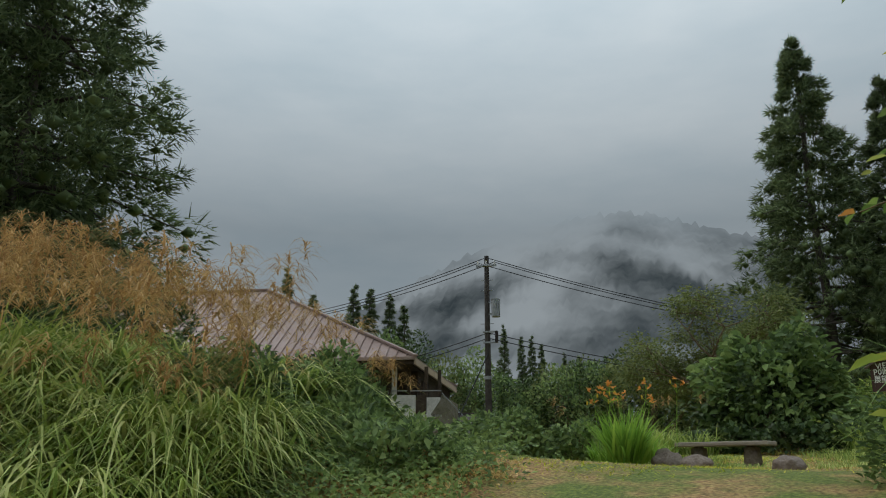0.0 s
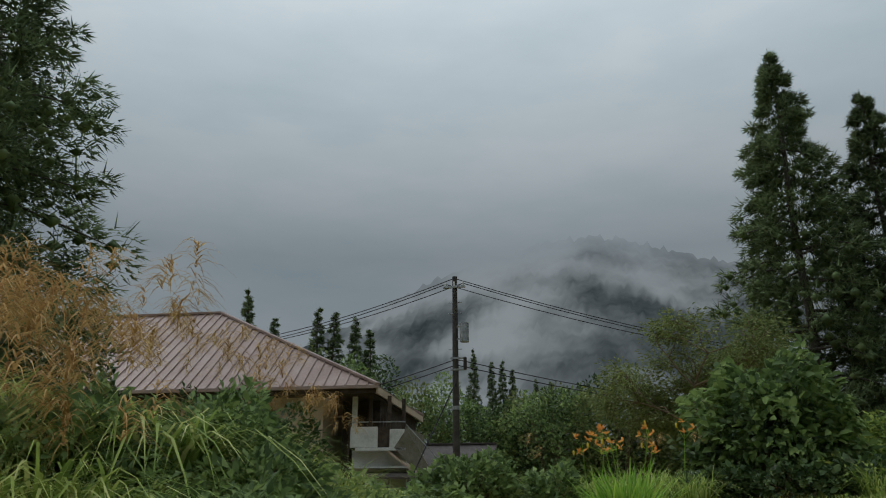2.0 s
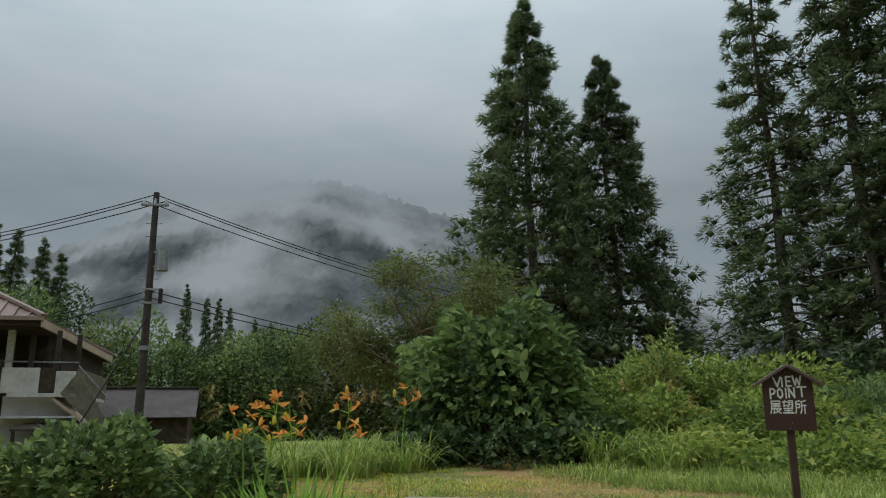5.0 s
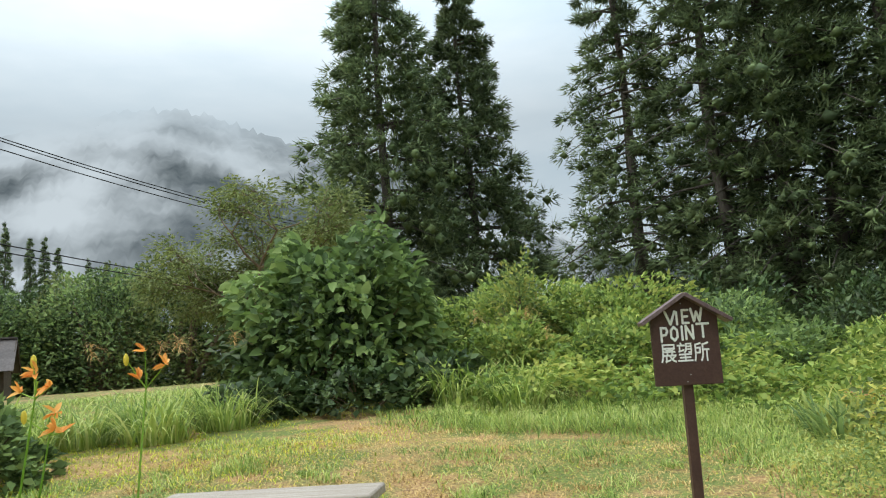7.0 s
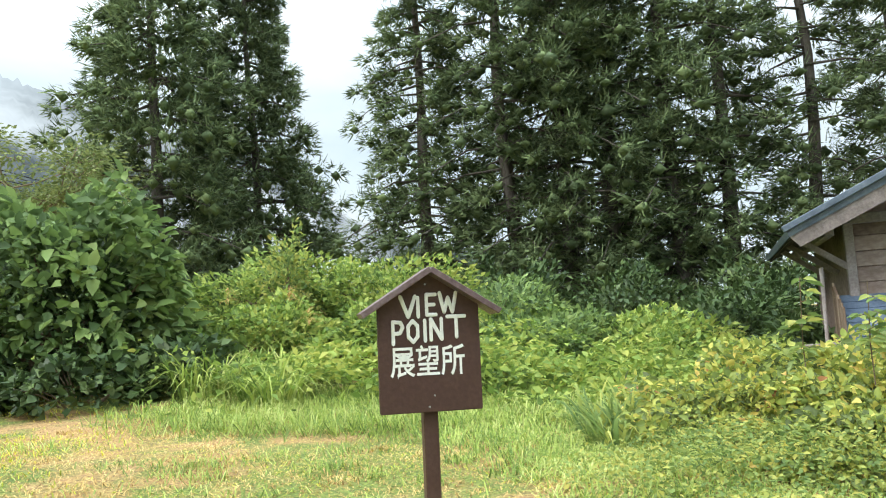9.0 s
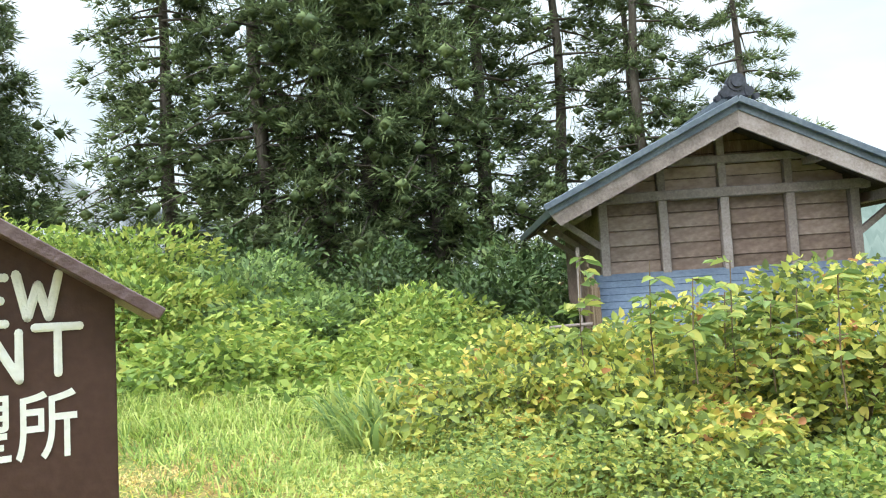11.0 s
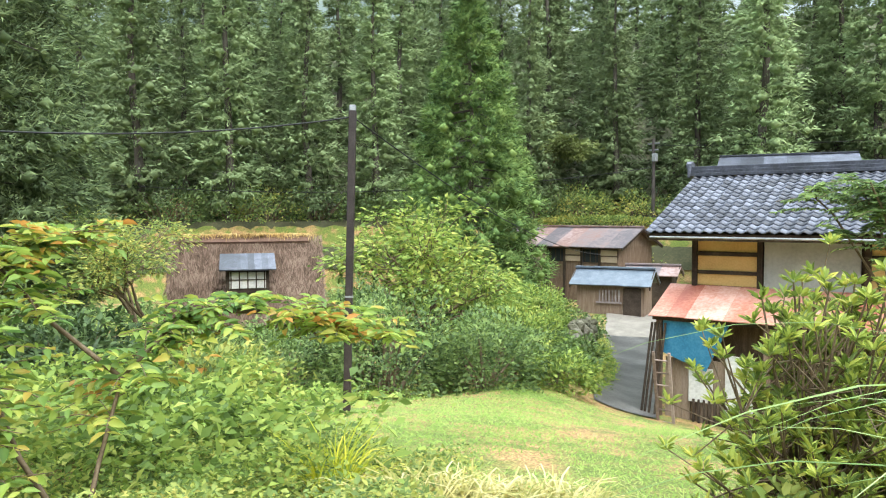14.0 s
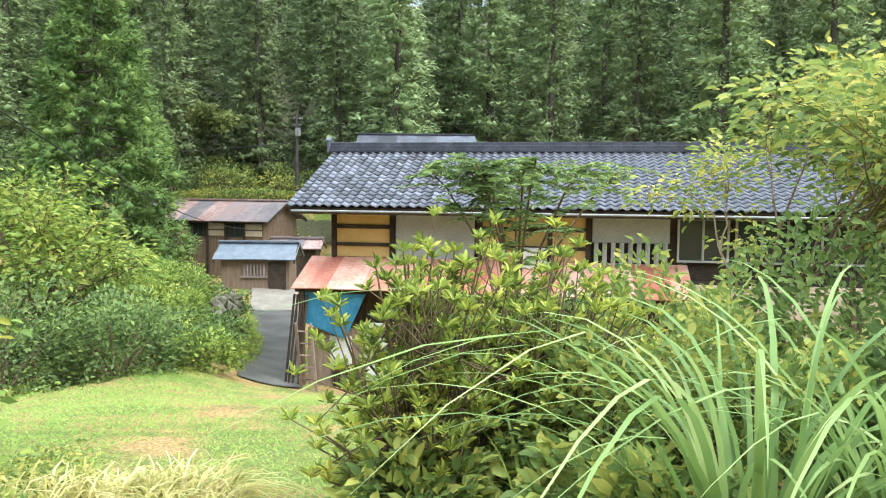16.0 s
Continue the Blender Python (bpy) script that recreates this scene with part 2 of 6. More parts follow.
LITTER = solid("forest_litter", [(0.03, 0.035, 0.015), (0.06, 0.06, 0.03), (0.11, 0.1, 0.05)], 0.95, 0.8, 9, 0.5)
TIN_DARK = solid("dark_brown_tin", [(0.04, 0.03, 0.028), (0.075, 0.06, 0.055), (0.12, 0.1, 0.095)], 0.6, 1.5, 12, 0.15)
THATCH = solid("brown_thatch", [(0.08, 0.0468, 0.0315), (0.152, 0.09, 0.0665), (0.24, 0.151, 0.115)], 0.95, 2.0, 30, 0.9, stretch=(0.9, 0.72, 0.7))
REED = leafy("thatch_reed", [(0.07, 0.045, 0.03), (0.13, 0.085, 0.06), (0.2, 0.135, 0.1), (0.28, 0.2, 0.15)], 0.1, 0.95, 1.5)
STEEL_DARK = solid("dark_brown_steel", [(0.018, 0.013, 0.012), (0.035, 0.026, 0.024), (0.06, 0.048, 0.044)], 0.5, 4, 40, 0.15)
POLE_WOOD = solid("tarred_pole", [(0.03, 0.025, 0.022), (0.055, 0.046, 0.042), (0.1, 0.09, 0.08)], 0.8, 3, 30, 0.3)
GREY_METAL = solid("grey_metal", [(0.2, 0.21, 0.22), (0.31, 0.32, 0.33), (0.42, 0.43, 0.44)], 0.5, 5, 40, 0.1, metal=0.4)
CABLE = solid("black_cable", [(0.012, 0.012, 0.013), (0.02, 0.02, 0.022)], 0.6, 3, 20, 0)
FLOWER = solid("yellow_bud", [(0.6, 0.45, 0.04), (0.7, 0.55, 0.07)], 0.6, 9, 40, 0)
GLASSY, _n, _l, _b = shader("window_glass")
_b.inputs["Base Color"].default_value, _b.inputs["Roughness"].default_value = (0.03, 0.035, 0.04, 1), 0.06


def ground_material():
    m, n, l, b = shader("meadow_soil")
    a, c, f = noise_node(n, l, 0.55, 5), noise_node(n, l, 2.3, 5), noise_node(n, l, 30, 4)
    green = ramp_node(n, [(0.06, 0.08, 0.015), (0.13, 0.17, 0.03), (0.24, 0.27, 0.05)], [0.3, 0.5, 0.7])
    straw = ramp_node(n, [(0.13, 0.065, 0.03), (0.36, 0.215, 0.085), (0.58, 0.39, 0.17)], [0.3, 0.5, 0.7])
    l.new(f.outputs["Fac"], green.inputs["Fac"])
    l.new(f.outputs["Fac"], straw.inputs["Fac"])
    s = n.new("ShaderNodeMath")
    s.operation = "ADD"
    l.new(a.outputs["Fac"], s.inputs[0])
    l.new(c.outputs["Fac"], s.inputs[1])
    r = n.new("ShaderNodeMapRange")
    r.inputs["From Min"].default_value, r.inputs["From Max"].default_value = 0.9, 1.14
    l.new(s.outputs[0], r.inputs["Value"])
    mx = n.new("ShaderNodeMix")
    mx.data_type = "RGBA"
    l.new(r.outputs["Result"], mx.inputs["Factor"])
    l.new(green.outputs["Color"], mx.inputs["A"])
    l.new(straw.outputs["Color"], mx.inputs["B"])
    l.new(mx.outputs["Result"], b.inputs["Base Color"])
    b.inputs["Roughness"].default_value = 0.95
    bp = n.new("ShaderNodeBump")
    bp.inputs["Strength"].default_value, bp.inputs["Distance"].default_value = 0.8, 0.05
    l.new(f.outputs["Fac"], bp.inputs["Height"])
    l.new(bp.outputs["Normal"], b.inputs["Normal"])
    return m


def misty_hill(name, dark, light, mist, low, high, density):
    """Far wooded hill with cloud lying on it: woods and cloud both emit daylight and haze as colour, and the cloud
    hides the top.
    """
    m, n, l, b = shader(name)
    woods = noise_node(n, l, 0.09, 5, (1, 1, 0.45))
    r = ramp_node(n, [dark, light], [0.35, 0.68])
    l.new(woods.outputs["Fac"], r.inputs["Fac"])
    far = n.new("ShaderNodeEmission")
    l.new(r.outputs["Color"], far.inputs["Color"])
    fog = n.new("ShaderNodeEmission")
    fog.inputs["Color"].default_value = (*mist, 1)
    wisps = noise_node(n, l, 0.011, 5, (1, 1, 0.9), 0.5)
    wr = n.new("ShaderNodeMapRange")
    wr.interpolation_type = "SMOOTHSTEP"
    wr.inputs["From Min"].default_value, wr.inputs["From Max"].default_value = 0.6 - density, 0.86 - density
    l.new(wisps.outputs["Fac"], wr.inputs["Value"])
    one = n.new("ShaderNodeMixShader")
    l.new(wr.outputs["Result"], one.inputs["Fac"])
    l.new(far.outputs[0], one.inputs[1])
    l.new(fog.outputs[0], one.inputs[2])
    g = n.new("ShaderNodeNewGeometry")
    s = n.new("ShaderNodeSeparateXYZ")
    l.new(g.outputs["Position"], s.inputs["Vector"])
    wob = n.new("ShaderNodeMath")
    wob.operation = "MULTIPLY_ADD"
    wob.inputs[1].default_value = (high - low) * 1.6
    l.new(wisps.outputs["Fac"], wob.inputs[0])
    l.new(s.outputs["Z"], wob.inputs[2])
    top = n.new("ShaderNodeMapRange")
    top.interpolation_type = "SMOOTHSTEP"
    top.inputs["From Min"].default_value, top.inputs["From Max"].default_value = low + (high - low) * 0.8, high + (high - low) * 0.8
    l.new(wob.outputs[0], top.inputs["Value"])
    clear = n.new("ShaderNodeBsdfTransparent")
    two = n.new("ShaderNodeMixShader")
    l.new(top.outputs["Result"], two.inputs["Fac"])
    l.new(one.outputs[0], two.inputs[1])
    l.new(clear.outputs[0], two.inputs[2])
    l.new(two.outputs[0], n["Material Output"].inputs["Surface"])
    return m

# ---- building helpers ----
rng = np.random.default_rng(7)


def thing(name, m, label, category, group="", kind=""):
    ob = tagged(new(name), label, category, group, kind)
    ob.empty_display_size = 0.2
    ob.matrix_world = m
    return ob


def link_mesh(name, mesh, material, parent=None, label=""):
    mesh.materials.append(material)
    ob = new(name, mesh)
    ob.parent = parent
    return tagged(ob, label)


def part(name, bm, material, parent=None, label="", smooth=False):
    mesh = bpy.data.meshes.new(name)
    bm.normal_update()
    bm.to_mesh(mesh)
    bm.free()
    if smooth:
        mesh.shade_smooth()
    return link_mesh(name, mesh, material, parent, label)


def box(bm, c, s, m=None, bevel=0.0):
    r = bmesh.ops.create_cube(bm, size=1.0, matrix=(m or Matrix()) @ Matrix.Translation(c) @ Matrix.Diagonal((*s, 1)))
    if bevel:
        edges = list({e for v in r["verts"] for e in v.link_edges})
        bmesh.ops.bevel(bm, geom=edges, offset=bevel, segments=1, affect="EDGES")
    return bm


def boxes(*items, bevel=0.0):
    bm = bmesh.new()
    for c, s in items:
        box(bm, c, s, None, bevel)
    return bm


def bar(bm, a, b, w, h):
    """A squared timber from a to b."""
    a, b = Vector(a), Vector(b)
    d = b - a
    m = Matrix.Translation((a + b) / 2) @ d.to_track_quat("X", "Z").to_matrix().to_4x4()
    return box(bm, (0, 0, 0), (d.length, w, h), m, min(w, h) * 0.08)


def rod(bm, a, b, r0, r1=None, n=8):
    a, b = Vector(a), Vector(b)
    d = b - a
    m = Matrix.Translation((a + b) / 2) @ d.to_track_quat("Z", "Y").to_matrix().to_4x4()
    bmesh.ops.create_cone(bm, cap_ends=True, segments=n, radius1=r0, radius2=r0 if r1 is None else r1, depth=d.length, matrix=m)
    return bm


def slab(bm, pts, thick):
    """A sheet with thickness, through corners given counter-clockwise from above."""
    pts = [Vector(p) for p in pts]
    nrm = (pts[1] - pts[0]).cross(pts[-1] - pts[0]).normalized() * thick
    top = [bm.verts.new(p) for p in pts]
    low = [bm.verts.new(p - nrm) for p in pts]
    bm.faces.new(top)
    bm.faces.new(low[::-1])
    for i in range(len(pts)):
        j = (i + 1) % len(pts)
        bm.faces.new((top[i], low[i], low[j], top[j]))
    return bm


def mesh_np(name, verts, quads, tris=None):
    """Fast mesh from arrays."""
    mesh = bpy.data.meshes.new(name)
    verts = np.asarray(verts, np.float32).reshape(-1, 3)
    quads = np.asarray(quads, np.int32).reshape(-1, 4)
    tris = np.zeros((0, 3), np.int32) if tris is None else np.asarray(tris, np.int32).reshape(-1, 3)
    mesh.vertices.add(len(verts))
    mesh.vertices.foreach_set("co", verts.ravel())
    mesh.loops.add(quads.size + tris.size)
    mesh.loops.foreach_set("vertex_index", np.concatenate([quads.ravel(), tris.ravel()]))
    starts = np.concatenate([np.arange(len(quads)) * 4, quads.size + np.arange(len(tris)) * 3]).astype(np.int32)
    mesh.polygons.add(len(starts))
    mesh.polygons.foreach_set("loop_start", starts)
    mesh.update(calc_edges=True)
    return mesh


def unit(v):
    return v / np.maximum(1e-9, np.linalg.norm(v, axis=-1, keepdims=True))


def side_of(d, spin=None):
    s = unit(np.cross(d, np.array([0, 0, 1.0]) + rng.normal(0, 0.15, d.shape)))
    if spin is not None:
        o = np.cross(d, s)
        s = s * np.cos(spin)[:, None] + o * np.sin(spin)[:, None]
    return s


def leaves(name, p, d, length, width, spin=0.6, fold=0.18, outward=None):
    """One pointed leaf a row: base p, way d. The two halves fold along the midrib and the tip droops."""
    k = len(p)
    d = unit(d)
    s = side_of(d, rng.normal(0, spin, k))
    up = np.cross(s, d)
    length, width = np.broadcast_to(length, k)[:, None], np.broadcast_to(width, k)[:, None]
    v = np.stack([p, p + d * length * 0.45 + s * width * 0.5 + up * width * fold, p + d * length - up * length * 0.12, p + d * length * 0.45 - s * width * 0.5 + up * width * fold], 1)
    if outward is None:
        return mesh_np(name, v, np.arange(4 * k).reshape(-1, 4))
    turned = np.sum(up * outward, 1) < 0
    v[turned] = v[turned][:, ::-1]
    mesh = mesh_np(name, v, np.arange(4 * k).reshape(-1, 4))
    mesh.shade_smooth()
    n = unit(outward + np.where(turned[:, None], -up, up) * 0.7)
    mesh.normals_split_custom_set_from_vertices(np.repeat(n, 4, 0).tolist())
    return mesh


def full_leaves(name, p, d, length, width, spin=0.6, fold=0.2):
    """Rounder leaves for plants close by: two halves of four corners on a midrib."""
    k = len(p)
    d = unit(d)
    s = side_of(d, rng.normal(0, spin, k))
    up = np.cross(s, d)
    length, width = np.broadcast_to(length, k)[:, None], np.broadcast_to(width, k)[:, None]
    lift = up * width * fold
    tip = p + d * length - up * length * 0.16
    a, b = p + d * length * 0.28 + lift, p + d * length * 0.68 + lift - up * length * 0.05
    v = np.stack([p, a + s * width * 0.5, b + s * width * 0.4, tip, b - s * width * 0.4, a - s * width * 0.5], 1)
    base = np.arange(k)[:, None] * 6
    return mesh_np(name, v, np.concatenate([base + np.array([0, 1, 2, 3]), base + np.array([0, 3, 4, 5])]))


def blades(name, p, d, length, width, droop, seg=2):
    """Grass blades: strips that bend over, tapering to a point."""
    k = len(p)
    d = unit(d)
    flat = d * np.array([1, 1, 0]) + rng.normal(0, 0.05, d.shape) * np.array([1, 1, 0])
    flat = unit(flat + 1e-6)
    s = unit(np.cross(flat, np.array([0, 0, 1.0])))
    length, width, droop = (np.broadcast_to(a, k)[:, None] for a in (length, width, droop))
    rows = []
    for i in range(seg + 1):
        f = i / seg
        c = p + d * length * f * (1 - 0.25 * droop * f) + flat * length * droop * 0.45 * f * f - np.array([0, 0, 1.0]) * length * droop * 0.6 * f ** 2.2
        w = width * (1 - f ** 1.6) * 0.5
        if i < seg:
            rows += [c - s * w, c + s * w]
        else:
            rows += [c]
    v = np.stack(rows, 1)
    q = 2 * seg + 1
    base = np.arange(k)[:, None] * q
    quads = np.concatenate([base + np.array([2 * i, 2 * i + 1, 2 * i + 3, 2 * i + 2]) for i in range(seg - 1)]) if seg > 1 else np.zeros((0, 4), int)
    return mesh_np(name, v, quads, base + np.array([2 * seg - 2, 2 * seg - 1, 2 * seg]))


def tubes(name, lines, n=5):
    """Round tapering limbs: each line is a list of (point, radius)."""
    vs, qs, off = [], [], 0
    for line in lines:
        pts = np.array([p for p, _ in line], float)
        dirs = unit(np.gradient(pts, axis=0))
        for (p, r), d in zip(line, dirs):
            ref = np.array([1.0, 0, 0]) if abs(d[0]) < 0.8 else np.array([0, 1.0, 0])
            a = unit(np.cross(d, ref))
            b = np.cross(d, a)
            ang = np.arange(n) * 2 * np.pi / n
            vs.append(np.asarray(p) + r * (np.cos(ang)[:, None] * a + np.sin(ang)[:, None] * b))
        for i in range(len(line) - 1):
            for j in range(n):
                qs.append((off + i * n + j, off + i * n + (j + 1) % n, off + (i + 1) * n + (j + 1) % n, off + (i + 1) * n + j))
        off += n * len(line)
    mesh = mesh_np(name, np.concatenate(vs), qs)
    mesh.shade_smooth()
    return mesh


def ball(k):
    return unit(rng.normal(size=(k, 3)))


# ---- the lie of the land ----
def smooth(a, b, x):
    t = np.clip((x - a) / (b - a), 0, 1)
    return t * t * (3 - 2 * t)


def bump_at(x, y, cx, cy, sx, sy, amp, turn=0.0):
    c, s = math.cos(turn), math.sin(turn)
    u, v = (x - cx) * c + (y - cy) * s, -(x - cx) * s + (y - cy) * c
    return amp * np.exp(-0.5 * ((u / sx) ** 2 + (v / sy) ** 2))


def land(x, y):
    """Height of the ground: a sloping path up to a levelled look-out, a bank behind it, a fall to the hamlet, the wooded hillside."""
    x, y = np.asarray(x, float), np.asarray(y, float)
    w = smooth(1.8, 5.0, x)
    climb = smooth(-1.5, 8.2, y)
    z = 1.36 * (1 - (1 - climb) * (1 - w))
    z = z + 0.05 * np.clip(y - 14, 0, 14) * (1 - 0.6 * smooth(8, 14, x))
    u = (x - 3) * 0.6 - (y - 10) * 0.8
    z = z - w * np.interp(u, [0.6, 4.6, 10.7, 17.5, 21, 60], [0, 0.75, 1.9, 3.62, 3.7, 3.7])
    z = z + bump_at(x, y, -7.6, 8.8, 2.6, 4.2, 1.25) + bump_at(x, y, -3.9, 7.2, 0.9, 1.6, 0.25)
    z = z + bump_at(x, y, 8.6, 24.2, 4.4, 2.4, 0.95, -0.35)
    z = z + bump_at(x, y, 16.0, -0.6, 3.6, 2.2, 0.3, -0.75) + bump_at(x, y, 19.2, -5.4, 4.2, 1.1, 1.35, -0.77) + bump_at(x, y, 26.0, -15.5, 4.0, 3.0, 0.6)
    z = z + bump_at(x, y, -4.2, 3.6, 1.5, 2.2, -0.85)
    r = np.hypot(x - 3, y - 10)
    south = smooth(0.6, 0.8, ((x - 3) * 0.6 - (y - 10) * 0.8) / np.maximum(r, 1))
    z = z + south * np.interp(r, [46, 49, 53, 60, 120, 400], [0, 4.2, 4.7, 7.5, 33, 40])
    z = z + 0.05 * np.sin(x * 0.9 + 0.4 * y) * np.cos(y * 0.7) * (1 - 0.7 * smooth(12, 30, r))
    return z


def on_land(x, y, lift=0.0):
    return np.stack([x, y, land(x, y) + lift], 1)


axis = np.concatenate([-np.geomspace(1500, 46, 22), np.arange(-45, 45.1, 0.6), np.geomspace(46, 1500, 22)])
gx, gy = np.meshgrid(axis + 5, axis + 8)
gz = land(gx, gy)
nn = len(axis)
idx = np.arange(nn * nn).reshape(nn, nn)
gm = mesh_np("ground", np.stack([gx, gy, gz], 2), np.stack([idx[:-1, :-1], idx[:-1, 1:], idx[1:, 1:], idx[1:, :-1]], 2))
gm.shade_smooth()
tagged(link_mesh("ground", gm, ground_material()), "mown grass and bare straw-strewn earth on a slope", "ground", kind="structure")


def hill(name, az0, az1, dist, base, top, rough, material, label, seed, depth=0.9, origin=(0, 5)):
    """A far wooded ridge: a curved slope with tree-topped outline; top(az) gives its height."""
    na, nh = 260, 26
    az = np.linspace(az0, az1, na)
    f = np.linspace(0, 1, nh)
    a, h = np.meshgrid(np.radians(az), f)
    t = np.array([top(v) for v in az])
    g = np.random.default_rng(seed)
    spikes = np.abs(g.normal(0, rough, na)) + rough * 0.7 * np.sin(np.arange(na) * 0.37 + seed) ** 2
    z = base + (t[None, :] - base) * h + spikes[None, :] * (h > 0.99) + g.normal(0, rough * 0.5, (nh, na)) * (h > 0.05)
    r = dist * (1 + depth * h) + g.normal(0, rough, (nh, na))
    i = np.arange(na * nh).reshape(nh, na)
    m = mesh_np(name, np.stack([origin[0] + r * np.sin(a), origin[1] + r * np.cos(a), z], 2), np.stack([i[:-1, :-1], i[:-1, 1:], i[1:, 1:], i[1:, :-1]], 2))
    return tagged(link_mesh(name, m, material), label, "hill", kind="structure")


# Both hills glow by emission; distance haze is already in their wood colours.
HILL_N = misty_hill("glowing_misty_north_hill", (0.075, 0.1, 0.115), (0.17, 0.205, 0.22), (0.62, 0.7, 0.75), 95, 165, 0.23)
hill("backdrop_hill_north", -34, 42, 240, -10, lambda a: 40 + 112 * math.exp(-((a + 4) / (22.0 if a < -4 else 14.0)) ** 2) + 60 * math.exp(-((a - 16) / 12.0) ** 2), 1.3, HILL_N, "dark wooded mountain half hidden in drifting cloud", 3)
HILL_E = misty_hill("glowing_misty_east_hill", (0.2, 0.29, 0.27), (0.33, 0.43, 0.4), (0.66, 0.74, 0.77), 60, 120, 0.0)
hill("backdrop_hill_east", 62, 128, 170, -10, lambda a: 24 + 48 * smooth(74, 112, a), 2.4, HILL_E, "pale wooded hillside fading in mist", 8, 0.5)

# ---- buildings ----
def kura():
    """Weathered wooden storehouse, gable to the look-out, with a tin lean-to roof."""
    k = thing("wooden_storehouse", pose(14.0, 13.89, 0, 0, 0, -53), "weathered grey wooden storehouse with slate-blue roof and tin lean-to", "storehouse")
    hw = 1.875
    part("wall", boxes(((0, 2.6, 1.9), (2 * hw - 0.1, 5.0, 3.9))), WOOD_GREY, k, "grey-brown plank wall")
    g = bmesh.new()
    f = [g.verts.new((x, y, z)) for y in (0.12, 5.0) for x, z in ((-hw + 0.05, 3.8), (hw - 0.05, 3.8), (0, 4.8))]
    for c in ((0, 1, 2), (5, 4, 3), (0, 3, 4, 1), (1, 4, 5, 2), (2, 5, 3, 0)):
        g.faces.new([f[i] for i in c])
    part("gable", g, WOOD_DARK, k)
    posts = [-hw, -0.97, -0.05, 0.93, hw]
    pm = None
    for x in posts:
        if pm is None:
            pm = part("post", boxes(((0, 0, 0), (0.13, 0.14, 3.95)), bevel=0.01), WOOD_BEAM, k)
            o = pm
        else:
            o = new("post", pm.data)
            o.parent = k
        o.location = (x, 0.02, 1.9)
    for i in range(4):
        a, b = posts[i] + 0.07, posts[i + 1] - 0.07
        pl = None
        for j in range(5):
            if pl is None:
                pl = part("plank", boxes(((0, 0, 0), (b - a, 0.035, 0.22)), bevel=0.006), WOOD_GREY, k)
                o = pl
            else:
                o = new("plank", pl.data)
                o.parent = k
            o.location = ((a + b) / 2, 0.075 + 0.006 * ((i + j * 2) % 3), 2.73 + 0.232 * j)
    part("beam", bar(bmesh.new(), (-2.1, 0.0, 3.8), (2.1, 0.0, 3.8), 0.16, 0.15), WOOD_BEAM, k)
    part("beam", bar(bmesh.new(), (-1.3, 0.02, 4.3), (1.3, 0.02, 4.3), 0.14, 0.12), WOOD_BEAM, k)
    for x, z in ((-0.05, 4.06), (0.93, 4.06), (-0.97, 4.06), (-0.05, 4.5)):
        part("strut", boxes(((x, 0.03, z), (0.12, 0.12, 0.4)), bevel=0.008), WOOD_BEAM, k)
    for x0, x1, z in ((-1.78, 1.78, 3.96), (-1.55, 1.55, 4.14), (-1.15, 1.15, 4.32), (-0.85, 0.85, 4.5), (-0.45, 0.45, 4.68)):
        part("plank", boxes((((x0 + x1) / 2, 0.1, z), (x1 - x0, 0.03, 0.17)), bevel=0.006), WOOD_GREY if z < 4.2 else WOOD_BROWN, k)
    for s in (-1, 1):
        r = bmesh.new()
        pts = [(0, -0.77, 4.99), (s * 2.78, -0.77, 3.64), (s * 2.78, 5.6, 3.64), (0, 5.6, 4.99)]
        slab(r, pts if s > 0 else pts[::-1], 0.10)
        part("roof", r, ROOF_SLATE, k, "slate-blue metal roof slope")
        v = bmesh.new()
        bar(v, (0, -0.79, 5.03), (s * 2.82, -0.79, 3.66), 0.1, 0.09)
        part("verge", v, ROOF_SLATE, k)
        bb = bmesh.new()
        pts = [(0, -0.75, 4.90), (0, -0.75, 4.64), (s * 2.60, -0.75, 3.40), (s * 2.74, -0.75, 3.56)]
        slab(bb, pts if s > 0 else pts[::-1], 0.05)
        part("bargeboard", bb, WOOD_BEAM, k, "pale weathered bargeboard")
        part("eave_beam", bar(bmesh.new(), (s * 2.2, -0.6, 3.6), (s * 2.2, 5.4, 3.6), 0.13, 0.15), WOOD_BEAM, k)
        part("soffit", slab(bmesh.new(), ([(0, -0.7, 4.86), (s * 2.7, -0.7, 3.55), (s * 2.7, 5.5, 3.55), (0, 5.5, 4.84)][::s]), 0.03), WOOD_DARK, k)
        for y in (0.0, 1.5, 3.0):
            part("bracket", bar(bmesh.new(), (s * hw, y, 3.05), (s * 2.62, y, 3.6), 0.09, 0.09), WOOD_BEAM, k)
        part("purlin", bar(bmesh.new(), (s * 1.25, -0.62, 4.2), (s * 1.25, 0.1, 4.2), 0.12, 0.13), WOOD_BEAM, k)
    rd = bmesh.new()
    bar(rd, (0, -0.7, 5.08), (0, 5.6, 5.08), 0.2, 0.13)
    bar(rd, (0, -0.66, 5.16), (0, 5.6, 5.16), 0.14, 0.08)
    part("ridge_cap", rd, ROOF_SLATE, k)
    orn = bmesh.new()
    rod(orn, (0, -0.8, 5.27), (0, -0.66, 5.27), 0.13, 0.13, 14)
    rod(orn, (0, -0.83, 5.27), (0, -0.8, 5.27), 0.08, 0.08, 12)
    for s in (-1, 1):
        rod(orn, (s * 0.17, -0.79, 5.13), (s * 0.17, -0.67, 5.13), 0.07, 0.07, 10)
        rod(orn, (s * 0.27, -0.78, 5.06), (s * 0.27, -0.68, 5.06), 0.045, 0.045, 8)
